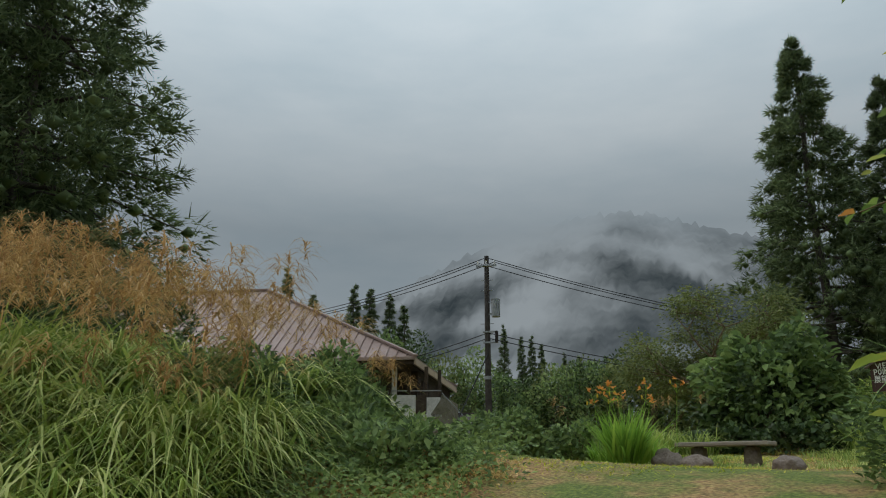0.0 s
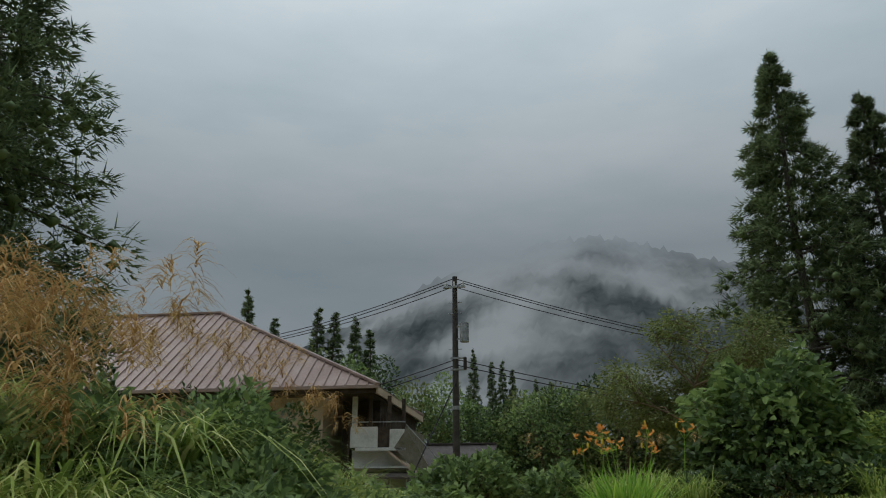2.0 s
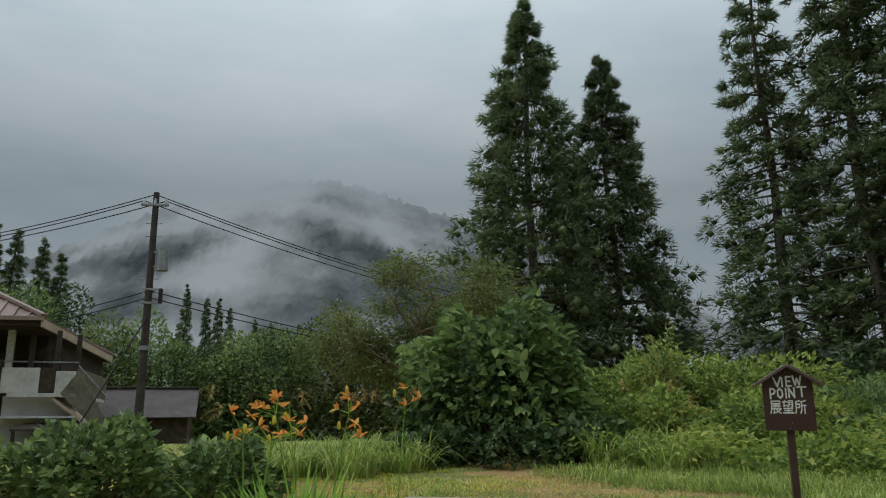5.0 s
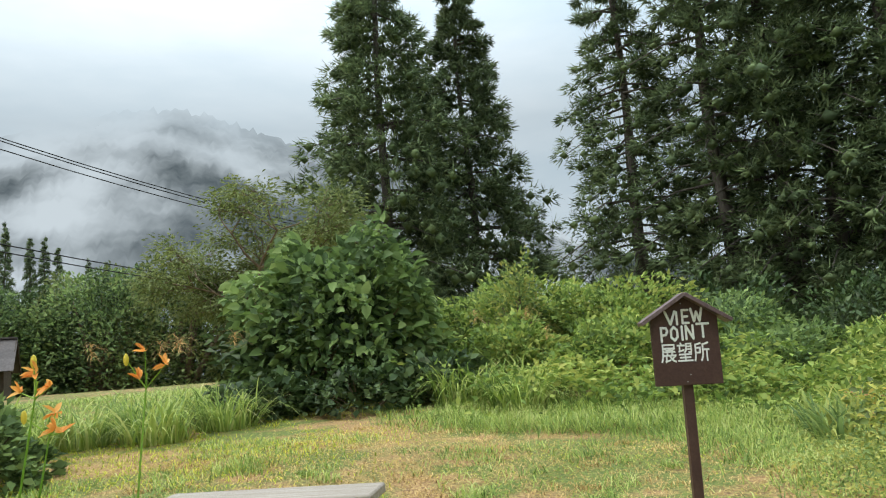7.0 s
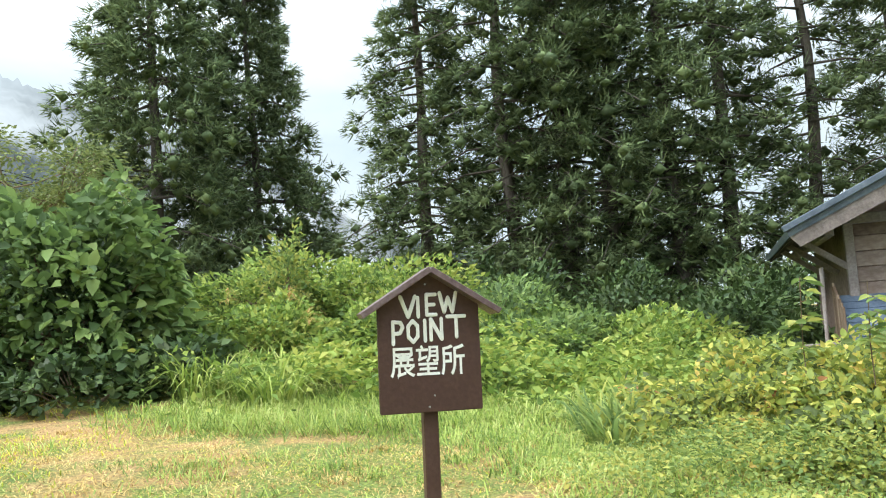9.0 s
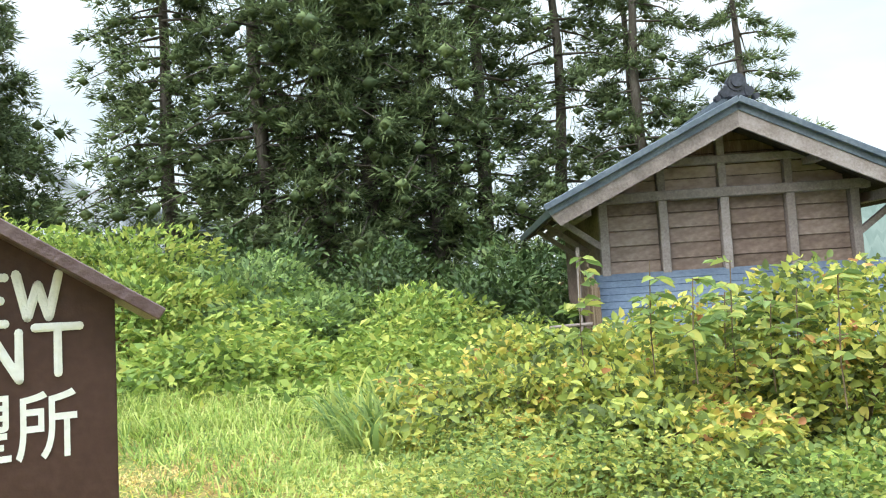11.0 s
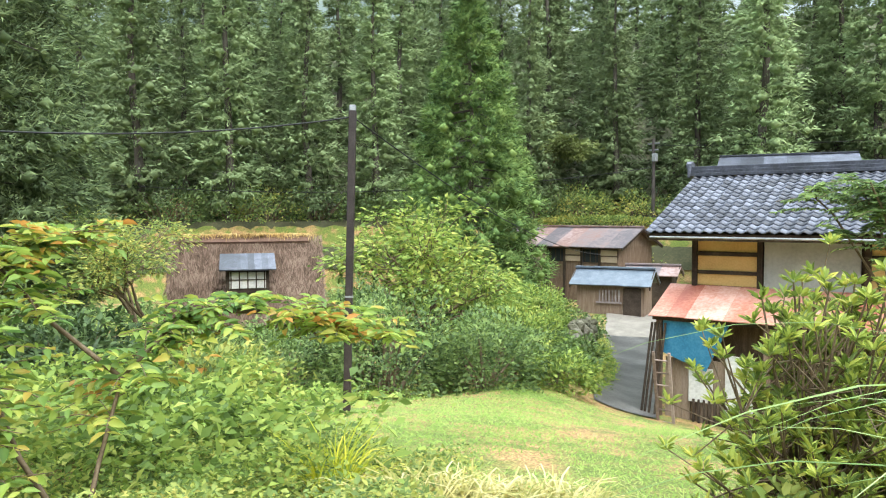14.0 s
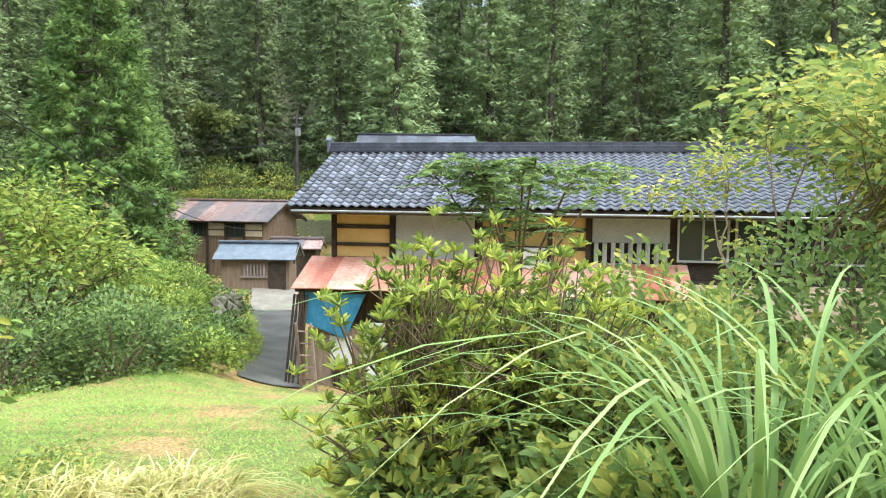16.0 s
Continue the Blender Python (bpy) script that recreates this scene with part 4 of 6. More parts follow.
def thatched():
    """Steep thatched roof with a dormer, ridge trimmed with loose straw."""
    h = thing("thatched_house", pose(31.95, 1.3, 0, 0, 0, -111), "brown thatched house with small tiled dormer", "house")
    w = 5.3
    part("thatch", slab(bmesh.new(), [(-0.5, -1.6, -1.5), (w + 0.3, -1.6, -1.5), (w - 0.3, 0.9, 1.8), (0, 0.9, 1.8)], 0.45), THATCH, h, "thick brown weathered thatch")
    part("thatch", slab(bmesh.new(), [(w + 0.3, 3.4, -1.5), (-0.5, 3.4, -1.5), (0, 0.9, 1.8), (w - 0.3, 0.9, 1.8)], 0.45), THATCH, h)
    part("thatch", slab(bmesh.new(), [(w + 0.3, -1.6, -1.5), (w + 0.3, 3.4, -1.5), (w - 0.3, 0.9, 1.8)], 0.3), THATCH, h)
    part("wall", boxes(((w / 2, 0.9, -2.1), (w - 0.4, 3.4, 2.2))), WOOD_BROWN, h)
    g = np.random.default_rng(4)
    k = 900
    p = np.stack([g.uniform(0, w - 0.3, k), g.normal(0.9, 0.1, k), np.full(k, 1.84)], 1)
    d = np.stack([g.normal(0, 0.5, k), -np.abs(g.normal(0.8, 0.3, k)), g.normal(-0.35, 0.4, k)], 1)
    link_mesh("ridge_straw", blades("ridge_straw", p, d, g.uniform(0.15, 0.4, k), 0.03, 0.4), STRAW, h, "loose pale straw along the ridge")
    k = 9000
    f = g.uniform(0.02, 0.98, k)
    p = np.stack([g.uniform(-0.4, w + 0.2, k), -1.6 + 2.5 * f - 0.01, -1.5 + 3.3 * f + 0.01], 1)
    d = np.stack([g.normal(0, 0.25, k), np.full(k, -0.6), g.normal(-0.72, 0.15, k)], 1)
    link_mesh("thatch_reeds", blades("thatch_reeds", p, d, g.uniform(0.2, 0.45, k), 0.04, 0.1), REED, h)
    part("dormer_wall", boxes(((2.55, -1.1, 0.18), (1.55, 1.0, 0.95)), bevel=0.01), WOOD_DARK, h)
    dw = part("dormer_window", boxes(((2.55, -1.62, 0.18), (1.3, 0.05, 0.6)), bevel=0.008), WHITE_WALL, h, "white paper window with dark bars")
    for i in range(5):
        part("window_bar", boxes(((1.95 + 0.3 * i, -1.66, 0.18), (0.045, 0.03, 0.62))), WOOD_DARK, dw)
    part("window_bar", boxes(((2.55, -1.665, 0.2), (1.3, 0.03, 0.04))), WOOD_DARK, dw)
    for i in range(8):
        xa = 1.55 + 0.25 * i
        part("dormer_tile", slab(bmesh.new(), [(xa, -2.0, 0.6 + 0.01 * (i % 2)), (xa + 0.26, -2.0, 0.6 + 0.01 * (i % 2)), (xa + 0.26, -0.6, 1.12), (xa, -0.6, 1.12)], 0.05), TILE, h)
    return h


thatched()


def strip(name, xs, ys, widths, lift, material, label):
    """A paved strip that lies on the land along a bent line."""
    n = 40
    g, at = np.linspace(0, 1, n), np.linspace(0, 1, len(xs))
    cx, cy, wd = np.interp(g, at, xs), np.interp(g, at, ys), np.interp(g, at, widths)
    dx, dy = np.gradient(cx), np.gradient(cy)
    ln = np.hypot(dx, dy)
    rows = []
    for q in np.linspace(-1, 1, 7):
        x, y = cx - q * wd * dy / ln, cy + q * wd * dx / ln
        rows.append(np.stack([x, y, land(x, y) + lift], 1))
    i = np.arange(n * 7).reshape(n, 7)
    mesh = mesh_np(name, np.stack(rows, 1), np.stack([i[:-1, :-1], i[:-1, 1:], i[1:, 1:], i[1:, :-1]], 2))
    tagged(link_mesh(name, mesh, material), label, "road", kind="structure")


strip("road", (14.3, 16.4, 18.7, 21.6), (-3.5, -6.0, -8.8, -12.6), (0.7, 0.85, 0.95, 1.0), 0.06, CONCRETE, "wet grey concrete lane past the farmhouse")
strip("pavement", (21.5, 22.4, 23.5, 24.6), (-12.5, -13.8, -15.3, -16.8), (1.1, 1.25, 1.4, 1.6), 0.06, GRAVEL, "pale gravel yard before the shed")

# ---- trees ----
LUMP_V = np.array([[1, 0, 0], [-1, 0, 0], [0, 1, 0], [0, -1, 0], [0, 0, 1], [0, 0, -1]], float)
LUMP_F = np.array([[0, 2, 4], [2, 1, 4], [1, 3, 4], [3, 0, 4], [2, 0, 5], [1, 2, 5], [3, 1, 5], [0, 3, 5]])


def cedar_mesh(h, radius, clear, puffs, rad, scales, spikes, seed, full=0.7, inner=0.4, ragged=0.25, fine=0.36, broad=1.0, core=0.5, limbs=True, droop=0.2):
    """Trunk with drooping limbs; each limb carries rounded tufts of overlapping narrow sprays, as a Japanese cedar has."""
    global rng
    keep, rng = rng, np.random.default_rng(seed)
    trunk = [(np.array([0.006 * h * math.sin(i * 1.3 + seed), 0.006 * h * math.cos(i * 0.9 + seed), h * i / 8 * 0.98]), h * 0.012 * (1 - i / 8.4) + 0.03) for i in range(9)]
    per = 4
    nl = puffs // per
    puffs = nl * per
    f = clear + (1 - clear) * (np.arange(nl) + rng.random(nl)) / nl
    f = 1 - (1 - f) ** 0.8 * (1 - clear) ** 0.2
    env = radius * np.maximum(1 - f, 0) ** full * np.minimum(1.0, 0.55 + (f - clear) * 3.0)
    az = np.arange(nl) * 2.399 + rng.normal(0, 0.4, nl)
    env = env * (1 + ragged * np.sin(az * 3 + f * 23) * np.cos(f * 41 + seed)) * rng.uniform(0.78, 1.08, nl)
    # four tufts on the outer part of every limb, the last at its tip
    u = inner + (1 - inner) * (np.arange(per)[None, :] + rng.uniform(0.2, 1.0, (nl, per))) / per
    reach = (env[:, None] * u).ravel()
    F, A = np.repeat(f, per), (az[:, None] + rng.normal(0, 0.16, (nl, per)) / np.maximum(0.4, u)).ravel()
    out = np.stack([np.cos(A), np.sin(A), np.zeros(puffs)], 1)
    size = rad * rng.uniform(0.7, 1.3, puffs) * np.clip(0.45 + 1.1 * (1 - F), 0.45, 1.1) * (1.15 - 0.3 * u.ravel())
    fall = droop * reach * (0.5 + 0.5 * reach / np.maximum(0.3, np.repeat(env, per)))
    C = out * reach[:, None] + np.array([0, 0, 1.0]) * (h * F * 0.985 - fall + rng.normal(0, 0.12, puffs) * size)[:, None]
    C[:, 2] = np.maximum(C[:, 2], 0.1 + 0.4 * size)
    lines = [trunk]
    for i in range(per - 1, puffs, per * max(1, nl // 70)):
        if limbs and reach[i] > 0.5:
            z0 = h * F[i] * 0.985 + 0.05 * reach[i]
            lines.append([(np.array([0, 0, z0]), 0.045 + 0.01 * reach[i]), (C[i] * np.array([0.5, 0.5, 0]) + np.array([0, 0, z0 - 0.25 * fall[i]]), 0.035), (C[i], 0.012)])
    # overlapping narrow sprays over each tuft, tilted out and down, then loose spiky ones
    n1 = puffs * scales
    c, sz, o = np.repeat(C, scales, 0), np.repeat(size, scales), np.repeat(out, scales, 0)
    b = unit(ball(n1) + o * 0.5 + np.array([0, 0, 0.35]))
    tang = unit(np.cross(b, rng.normal(size=(n1, 3))))
    hang = unit(tang * 0.5 + o * 0.6 + np.array([0, 0, -0.3]) + b * 0.42)
    p1 = c + b * (sz * rng.uniform(0.45, 0.95, n1))[:, None] * np.array([1, 1, 0.8])
    s1 = unit(np.cross(hang, b) + rng.normal(0, 0.12, (n1, 3))) * (fine * broad * rng.uniform(0.08, 0.16, n1))[:, None]
    v1 = np.stack([p1 - s1, p1 + s1, p1 + hang * (fine * rng.uniform(0.6, 1.35, n1))[:, None]], 1)
    nrm1 = np.repeat(unit(b * 0.7 + o * 0.45 + np.array([0, 0, 0.3]) + rng.normal(0, 0.25, (n1, 3))), 3, 0)
    n2 = puffs * spikes
    c, sz, o = np.repeat(C, spikes, 0), np.repeat(size, spikes), np.repeat(out, spikes, 0)
    b = unit(ball(n2) + o * 0.7 + np.array([0, 0, 0.3]))
    p2 = c + b * (sz * 0.6)[:, None]
    s2 = side_of(b, rng.uniform(0, 3.14, n2)) * (fine * 0.1)
    v2 = np.stack([p2 - s2, p2 + s2, p2 + (b + np.array([0, 0, 0.15])) * (sz * 0.3 + fine * rng.uniform(0.5, 1.2, n2))[:, None]], 1)
    nrm2 = np.repeat(b, 3, 0)
    v = np.concatenate([v1, v2]).reshape(-1, 3)
    # a lumpy heart in every tuft closes it
    k = len(LUMP_V)
    heart = LUMP_V[None] * rng.uniform(0.72, 1.12, (puffs, k, 1)) * (size * core)[:, None, None] * np.array([1, 1, 0.85])
    heart = (heart + C[:, None, :]).reshape(-1, 3)
    hf = (LUMP_F[None] + np.arange(puffs)[:, None, None] * k).reshape(-1, 3)
    tri = np.concatenate([np.arange(len(v)).reshape(-1, 3), hf + len(v)])
    crown = mesh_np("crown", np.concatenate([v, heart]), np.zeros((0, 4), int), tri)
    crown.polygons.foreach_set("use_smooth", np.ones(len(crown.polygons), bool))
    crown.normals_split_custom_set_from_vertices(np.concatenate([nrm1, nrm2, np.tile(unit(LUMP_V), (puffs, 1))]).tolist())
    tm = tubes("trunk", lines, 6)
    rng = keep
    return tm, crown


def tree(name, meshes, mats, m, label, category="tree", group=""):
    ob = thing(name, m, label, category, group)
    for me, mt, pn in zip(meshes, mats, ("trunk", "crown")):
        if not me.materials:
            me.materials.append(mt)
        c = new(pn, me)
        c.parent = ob
    return ob


def stand(x, y, turn=0.0, scale=1.0, wide=1.0, sink=0.15):
    return Matrix.LocRotScale((x, y, float(land(x, y)) - sink), Euler((0, 0, turn)), (scale * wide, scale * wide, scale))


NEAR_CEDARS = [cedar_mesh(20, 5.6, 0.03, 1000, 0.55, 46, 8, 11 + 2 * i, 0.85, ragged=0.3, fine=0.28, core=0.45) for i in range(2)]
TALL_CEDARS = [cedar_mesh(24, 3.9, 0.03, 520, 0.6, 52, 10, 21, 0.6, 0.3, 0.4, 0.28, core=0.42, droop=0.35), cedar_mesh(24, 3.5, 0.05, 420, 0.58, 52, 10, 22, 0.5, 0.3, 0.4, 0.28, core=0.42, droop=0.35), cedar_mesh(24, 4.1, 0.02, 520, 0.62, 52, 10, 23, 0.62, 0.3, 0.4, 0.28, core=0.42, droop=0.35)]
SPARSE_CEDAR = cedar_mesh(24, 3.4, 0.1, 250, 0.58, 52, 10, 25, 0.45, 0.35, 0.4, 0.28, core=0.4, droop=0.3)
PAIR = [(8.4, 41.0, 0.3, 1.14, 1.0, 0), (12.9, 42.2, 1.9, 1.04, 1.0, 1)]
for x, y, turn, s, wd, k in PAIR:
    tree("cedar_tree", NEAR_CEDARS[k], (BARK, CEDAR), stand(x, y, turn, s, wd), "tall dark green pointed cedar behind the grassy bank", "tree", "pair of pointed cedars")
ROW = [(17.6, 35.0), (19.4, 31.8), (20.9, 30.4), (22.3, 29.2), (23.8, 27.6)]
for i, (x, y) in enumerate(ROW):
    s = 0.9 + 0.2 * ((i * 7) % 5) / 5
    tree("cedar_tree", TALL_CEDARS[i % 3], (BARK, CEDAR), stand(x, y, i * 1.7, s, 1.1), "tall slender cedar in a dense dark row", "tree", "row of tall cedars")
for i, (x, y) in enumerate(((25.2, 26.4), (27.6, 24.4), (28.8, 21.6), (31.8, 23.4), (31.6, 18.8))):
    tree("cedar_tree", SPARSE_CEDAR, (BARK, CEDAR), stand(x, y, i * 2.1, 0.96 - 0.05 * i, 1.15), "thin-crowned cedar with sky between its limbs", "tree", "row of tall cedars")
LEFT = cedar_mesh(17, 5.1, 0.02, 1200, 0.68, 50, 8, 31, 0.38, 0.4, fine=0.24, ragged=0.3, core=0.3)
for x, y, s, turn in ((-16.6, 15.6, 1.05, 0.4), (-18.8, 12.5, 1.0, 2.0), (-21.2, 17.5, 1.1, 3.1)):
    tree("cedar_tree", LEFT, (BARK, CEDAR), stand(x, y, turn, s), "broad dark cedar above the pampas-covered mound", "tree", "dark cedars on the mound")
BIG = cedar_mesh(22, 5.3, 0.02, 2200, 0.7, 58, 8, 41, 0.42, 0.5, 0.15, fine=0.26, core=0.36)
tree("cedar_tree", BIG, (BARK, CEDAR), stand(31.4, 8.6, 0.0, 1.0), "huge round-sided cedar beside the storehouse")
CONE = cedar_mesh(18, 4.9, 0.01, 1200, 0.66, 50, 9, 43, 0.72, 0.45, 0.12, 0.24, core=0.45)
tree("cedar_tree", CONE, (BARK, CEDAR_LIT), stand(32.6, -13.4, 1.0, 0.93), "single bright green cone-shaped cedar above the hamlet")

# wooded hillside beyond the hamlet
fa, fr_ = np.meshgrid(np.radians(np.linspace(-4, -104, 60)), np.linspace(47, 135, 40))
fx, fy = 3 + fr_ * np.cos(fa), 10 + fr_ * np.sin(fa)
fi = np.arange(fa.size).reshape(fa.shape)
tagged(link_mesh("forest_floor", mesh_np("forest_floor", np.stack([fx, fy, land(fx, fy) + 0.15], 2), np.stack([fi[:-1, :-1], fi[1:, :-1], fi[1:, 1:], fi[:-1, 1:]], 2)), LITTER), "dark leaf litter under the plantation", "forest floor", kind="structure")
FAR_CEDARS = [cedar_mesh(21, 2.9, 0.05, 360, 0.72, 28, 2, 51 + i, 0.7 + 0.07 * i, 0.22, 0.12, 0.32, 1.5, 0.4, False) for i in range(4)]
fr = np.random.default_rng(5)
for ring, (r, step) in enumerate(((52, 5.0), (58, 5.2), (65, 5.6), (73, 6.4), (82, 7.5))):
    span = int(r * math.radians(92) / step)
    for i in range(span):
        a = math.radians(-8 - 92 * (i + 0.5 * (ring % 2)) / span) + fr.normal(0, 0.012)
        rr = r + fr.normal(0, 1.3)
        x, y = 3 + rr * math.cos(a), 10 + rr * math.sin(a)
        tree("hillside_cedar", FAR_CEDARS[int(fr.integers(4))], (BARK, CEDAR_HAZED), stand(x, y, fr.uniform(0, 6.28), fr.uniform(0.78, 1.08), fr.uniform(1.0, 1.25)), "straight green cedar in the hillside plantation", "tree", "cedar plantation on the hillside")


def limb_tree(h, spread, levels, leaf, count, seed, flat=0.0, lean=(0, 0), stems=1, cluster=0.5, near=False, girth=0.018):
    """Broad-leaved tree or shrub: stems fork into limbs, leaves sit round the twigs."""
    global rng
    keep, rng = rng, np.random.default_rng(seed)
    lines, tips = [], []

    def grow(p, d, length, r, lv):
        mid = p + d * length * 0.5 + rng.normal(0, 0.05 * length, 3)
        end = p + d * length
        lines.append([(p, r), (mid, r * 0.82), (end, r * 0.62)])
        if lv == 0:
            tips.append((end, d))
            return
        if lv <= 2:
            tips.append((mid + (end - mid) * 0.5, d))
        for k in range(int(rng.integers(2, 5))):
            nd = d + rng.normal(0, 0.55, 3) * np.array([spread, spread, 0.7])
            nd[2] = nd[2] * (1 - flat) + 0.12 * (1 - flat)
            grow(end, nd / np.linalg.norm(nd), length * rng.uniform(0.6, 0.85), r * 0.6, lv - 1)

    for k in range(stems):
        d = np.array([lean[0] + rng.normal(0, 0.35) * (stems > 1), lean[1] + rng.normal(0, 0.35) * (stems > 1), 1.0])
        grow(np.array([rng.normal(0, 0.08) * (stems > 1), rng.normal(0, 0.08) * (stems > 1), 0]), d / np.linalg.norm(d), h * 0.34, h * girth, levels)
    T = np.array([t for t, _ in tips])
    TD = np.array([d for _, d in tips])
    pick = rng.integers(0, len(T), count)
    b = ball(count)
    P = T[pick] + b * cluster * rng.uniform(0.1, 1, (count, 1)) * np.array([1, 1, 0.55])
    D = TD[pick] * 0.5 + b * np.array([1, 1, 0.4]) + np.array([0, 0, -0.25])
    L = leaf * rng.uniform(0.6, 1.3, count)
    crown = (full_leaves if near else leaves)("crown", P, D, L, L * 0.48, 0.5)
    tm = tubes("trunk", lines, 5)
    rng = keep
    return tm, crown


def dome(name, cx, cy, rx, ry, h, leaf, count, material, label, category="bush", group="", sink=0.0, rough=0.3, aspect=0.5, seed=1, kind="", up=0.15, near=False):
    """A dense bush or bank of leaves: leaves in layers on a lumpy dome, on stems that show in the gaps."""
    global rng
    keep, rng = rng, np.random.default_rng(seed)
    z0 = float(land(cx, cy)) - sink
    b = ball(count)
    b[:, 2] = np.abs(b[:, 2])
    lump = 1 + rough * (np.sin(b[:, 0] * 5 + seed) * np.cos(b[:, 1] * 4.3 - seed) + 0.6 * np.sin(b[:, 2] * 7 + b[:, 0] * 9 + seed)) * 0.8
    depth = 1 - np.abs(rng.normal(0, 0.16, count))
    P = b * (lump * depth)[:, None] * np.array([rx, ry, h])
    P[:, 2] = np.maximum(P[:, 2], 0.02)
    D = b * np.array([1, 1, 0.5]) + rng.normal(0, 0.5, (count, 3)) + np.array([0, 0, up])
    L = leaf * rng.uniform(0.55, 1.35, count)
    ob = thing(name, Matrix.Translation((cx, cy, z0)), label, category, group, kind)
    link_mesh("foliage", full_leaves("foliage", P, D, L, L * aspect, 0.7) if near else leaves("foliage", P, D, L, L * aspect, 0.7, outward=b), material, ob)
    stems = []
    for i in range(9):
        e = ball(1)[0] * np.array([rx, ry, h]) * 0.8
        e[2] = abs(e[2]) * 0.6 + h * 0.35
        stems.append([(np.array([e[0] * 0.15, e[1] * 0.15, -0.1]), 0.03 * h), (e * 0.55, 0.02 * h), (e, 0.006)])
    tagged(link_mesh("branching", tubes("branching", stems, 5), TWIG, ob), kind="stuff")
    rng = keep
    return ob

# ---- poles and wires ----
def wire(name, a, b, sag, r, label):
    a, b = np.array(a, float), np.array(b, float)
    pts = [(a + (b - a) * f - np.array([0, 0, sag * 4 * f * (1 - f)]), r) for f in np.linspace(0, 1, 17)]
    return tagged(link_mesh(name, tubes(name, [pts], 4), CABLE), label, "cable")


def utility_pole():
    p = thing("utility_pole", pose(-7.55, 34.3, 0), "dark utility pole with transformer and crossarms", "utility pole")
    part("shaft", rod(bmesh.new(), (0, 0, 1.6), (0, 0, 11.3), 0.17, 0.11, 12), POLE_WOOD, p)
    part("crossarm", boxes(((0, -0.1, 10.8), (1.0, 0.1, 0.1)), bevel=0.01), GREY_METAL, p)
    for x in (-0.4, 0.0, 0.4):
        part("insulator", rod(bmesh.new(), (x, -0.1, 10.85), (x, -0.1, 11.05), 0.05, 0.03, 8), WHITE_WALL, p)
    tr = part("transformer", rod(bmesh.new(), (0.42, -0.05, 8.3), (0.42, -0.05, 9.15), 0.2, 0.2, 14), GREY_METAL, p, "grey drum transformer")
    for z in (8.45, 9.0):
        part("transformer_bracket", boxes(((0.2, -0.05, z), (0.4, 0.06, 0.06))), GREY_METAL, tr)
    for z in (7.1, 7.6):
        part("crossarm", boxes(((0.15, -0.1, z), (0.7, 0.08, 0.08)), bevel=0.01), GREY_METAL, p)
    for z in (7.2, 7.5, 8.0, 9.6, 10.1):
        part("step_bolt", rod(bmesh.new(), (-0.3, 0, z), (0.3, 0, z), 0.016, 0.016, 6), GREY_METAL, p)
    part("cable_box", boxes(((0.45, -0.1, 7.35), (0.14, 0.12, 0.55)), bevel=0.02), STEEL_DARK, p)
    part("band", rod(bmesh.new(), (0, 0, 5.4), (0, 0, 5.55), 0.19, 0.19, 12), GREY_METAL, p)
    return p


utility_pole()
for x, dz in ((-7.95, 10.95), (-7.55, 11.2), (-7.15, 10.95)):
    wire("overhead_cable", (x, 34.2, dz), (x - 26, 48, dz + 0.6), 1.0, 0.022, "overhead power cable sagging between poles")
    wire("overhead_cable", (x, 34.2, dz), (x + 30, 58, dz - 1.2), 1.3, 0.022, "overhead power cable sagging between poles")
for dz in (7.3, 7.55):
    wire("overhead_cable", (-7.5, 34.2, dz), (22, 58, dz - 0.5), 1.2, 0.022, "overhead cable sagging between poles")
    wire("overhead_cable", (-7.5, 34.2, dz), (-33, 47, dz), 1.2, 0.022, "overhead cable sagging between poles")
wire("guy_wire", (-7.5, 34.2, 6.6), (-8.9, 31.2, 2.0), 0.0, 0.03, "pale guy wire of the utility pole")

sp = thing("steel_pole", Matrix.Translation((13.35, 4.3, -0.7)) @ pose(0, 0, 0, 1.0, 4.2, -38), "thin leaning dark brown steel pole on the lawn", "pole")
part("shaft", boxes(((0, 0, 2.5), (0.115, 0.115, 5.0)), bevel=0.01), STEEL_DARK, sp)
part("cap", boxes(((0, 0, 5.04), (0.1, 0.1, 0.1)), bevel=0.01), GREY_METAL, sp)
part("band", boxes(((0, 0, 2.0), (0.125, 0.125, 0.03))), GREY_METAL, sp)
POLE_TOP = sp.matrix_world @ Vector((0, 0, 4.9))
wire("overhead_cable", POLE_TOP, (13.55, 11.2, 3.72), 0.25, 0.012, "thin cable from the steel pole to the storehouse")
wire("overhead_cable", POLE_TOP, (24.2, -13.6, 0.9), 0.5, 0.012, "thin cable from the steel pole to the old house")

fp = thing("far_utility_pole", pose(33.9, -29.2, 0), "distant utility pole with meter box", "utility pole")
part("shaft", rod(bmesh.new(), (0, 0, 1.0), (0, 0, 7.3), 0.13, 0.1, 10), POLE_WOOD, fp)
part("crossarm", boxes(((0, 0, 7.0), (0.9, 0.08, 0.08))), GREY_METAL, fp)
part("crossarm", boxes(((0, 0, 6.6), (0.7, 0.08, 0.08))), GREY_METAL, fp)
part("meter_box", boxes(((-0.25, 0.2, 6.1), (0.3, 0.25, 0.5)), bevel=0.02), GREY_METAL, fp)
wire("overhead_cable", (33.9, -29.2, 6.9), (8, -52, 9), 0.8, 0.02, "distant overhead cable before the woods")
wire("overhead_cable", (33.9, -29.2, 5.5), (52, 0, 4.5), 1.0, 0.02, "distant overhead cable before the woods")


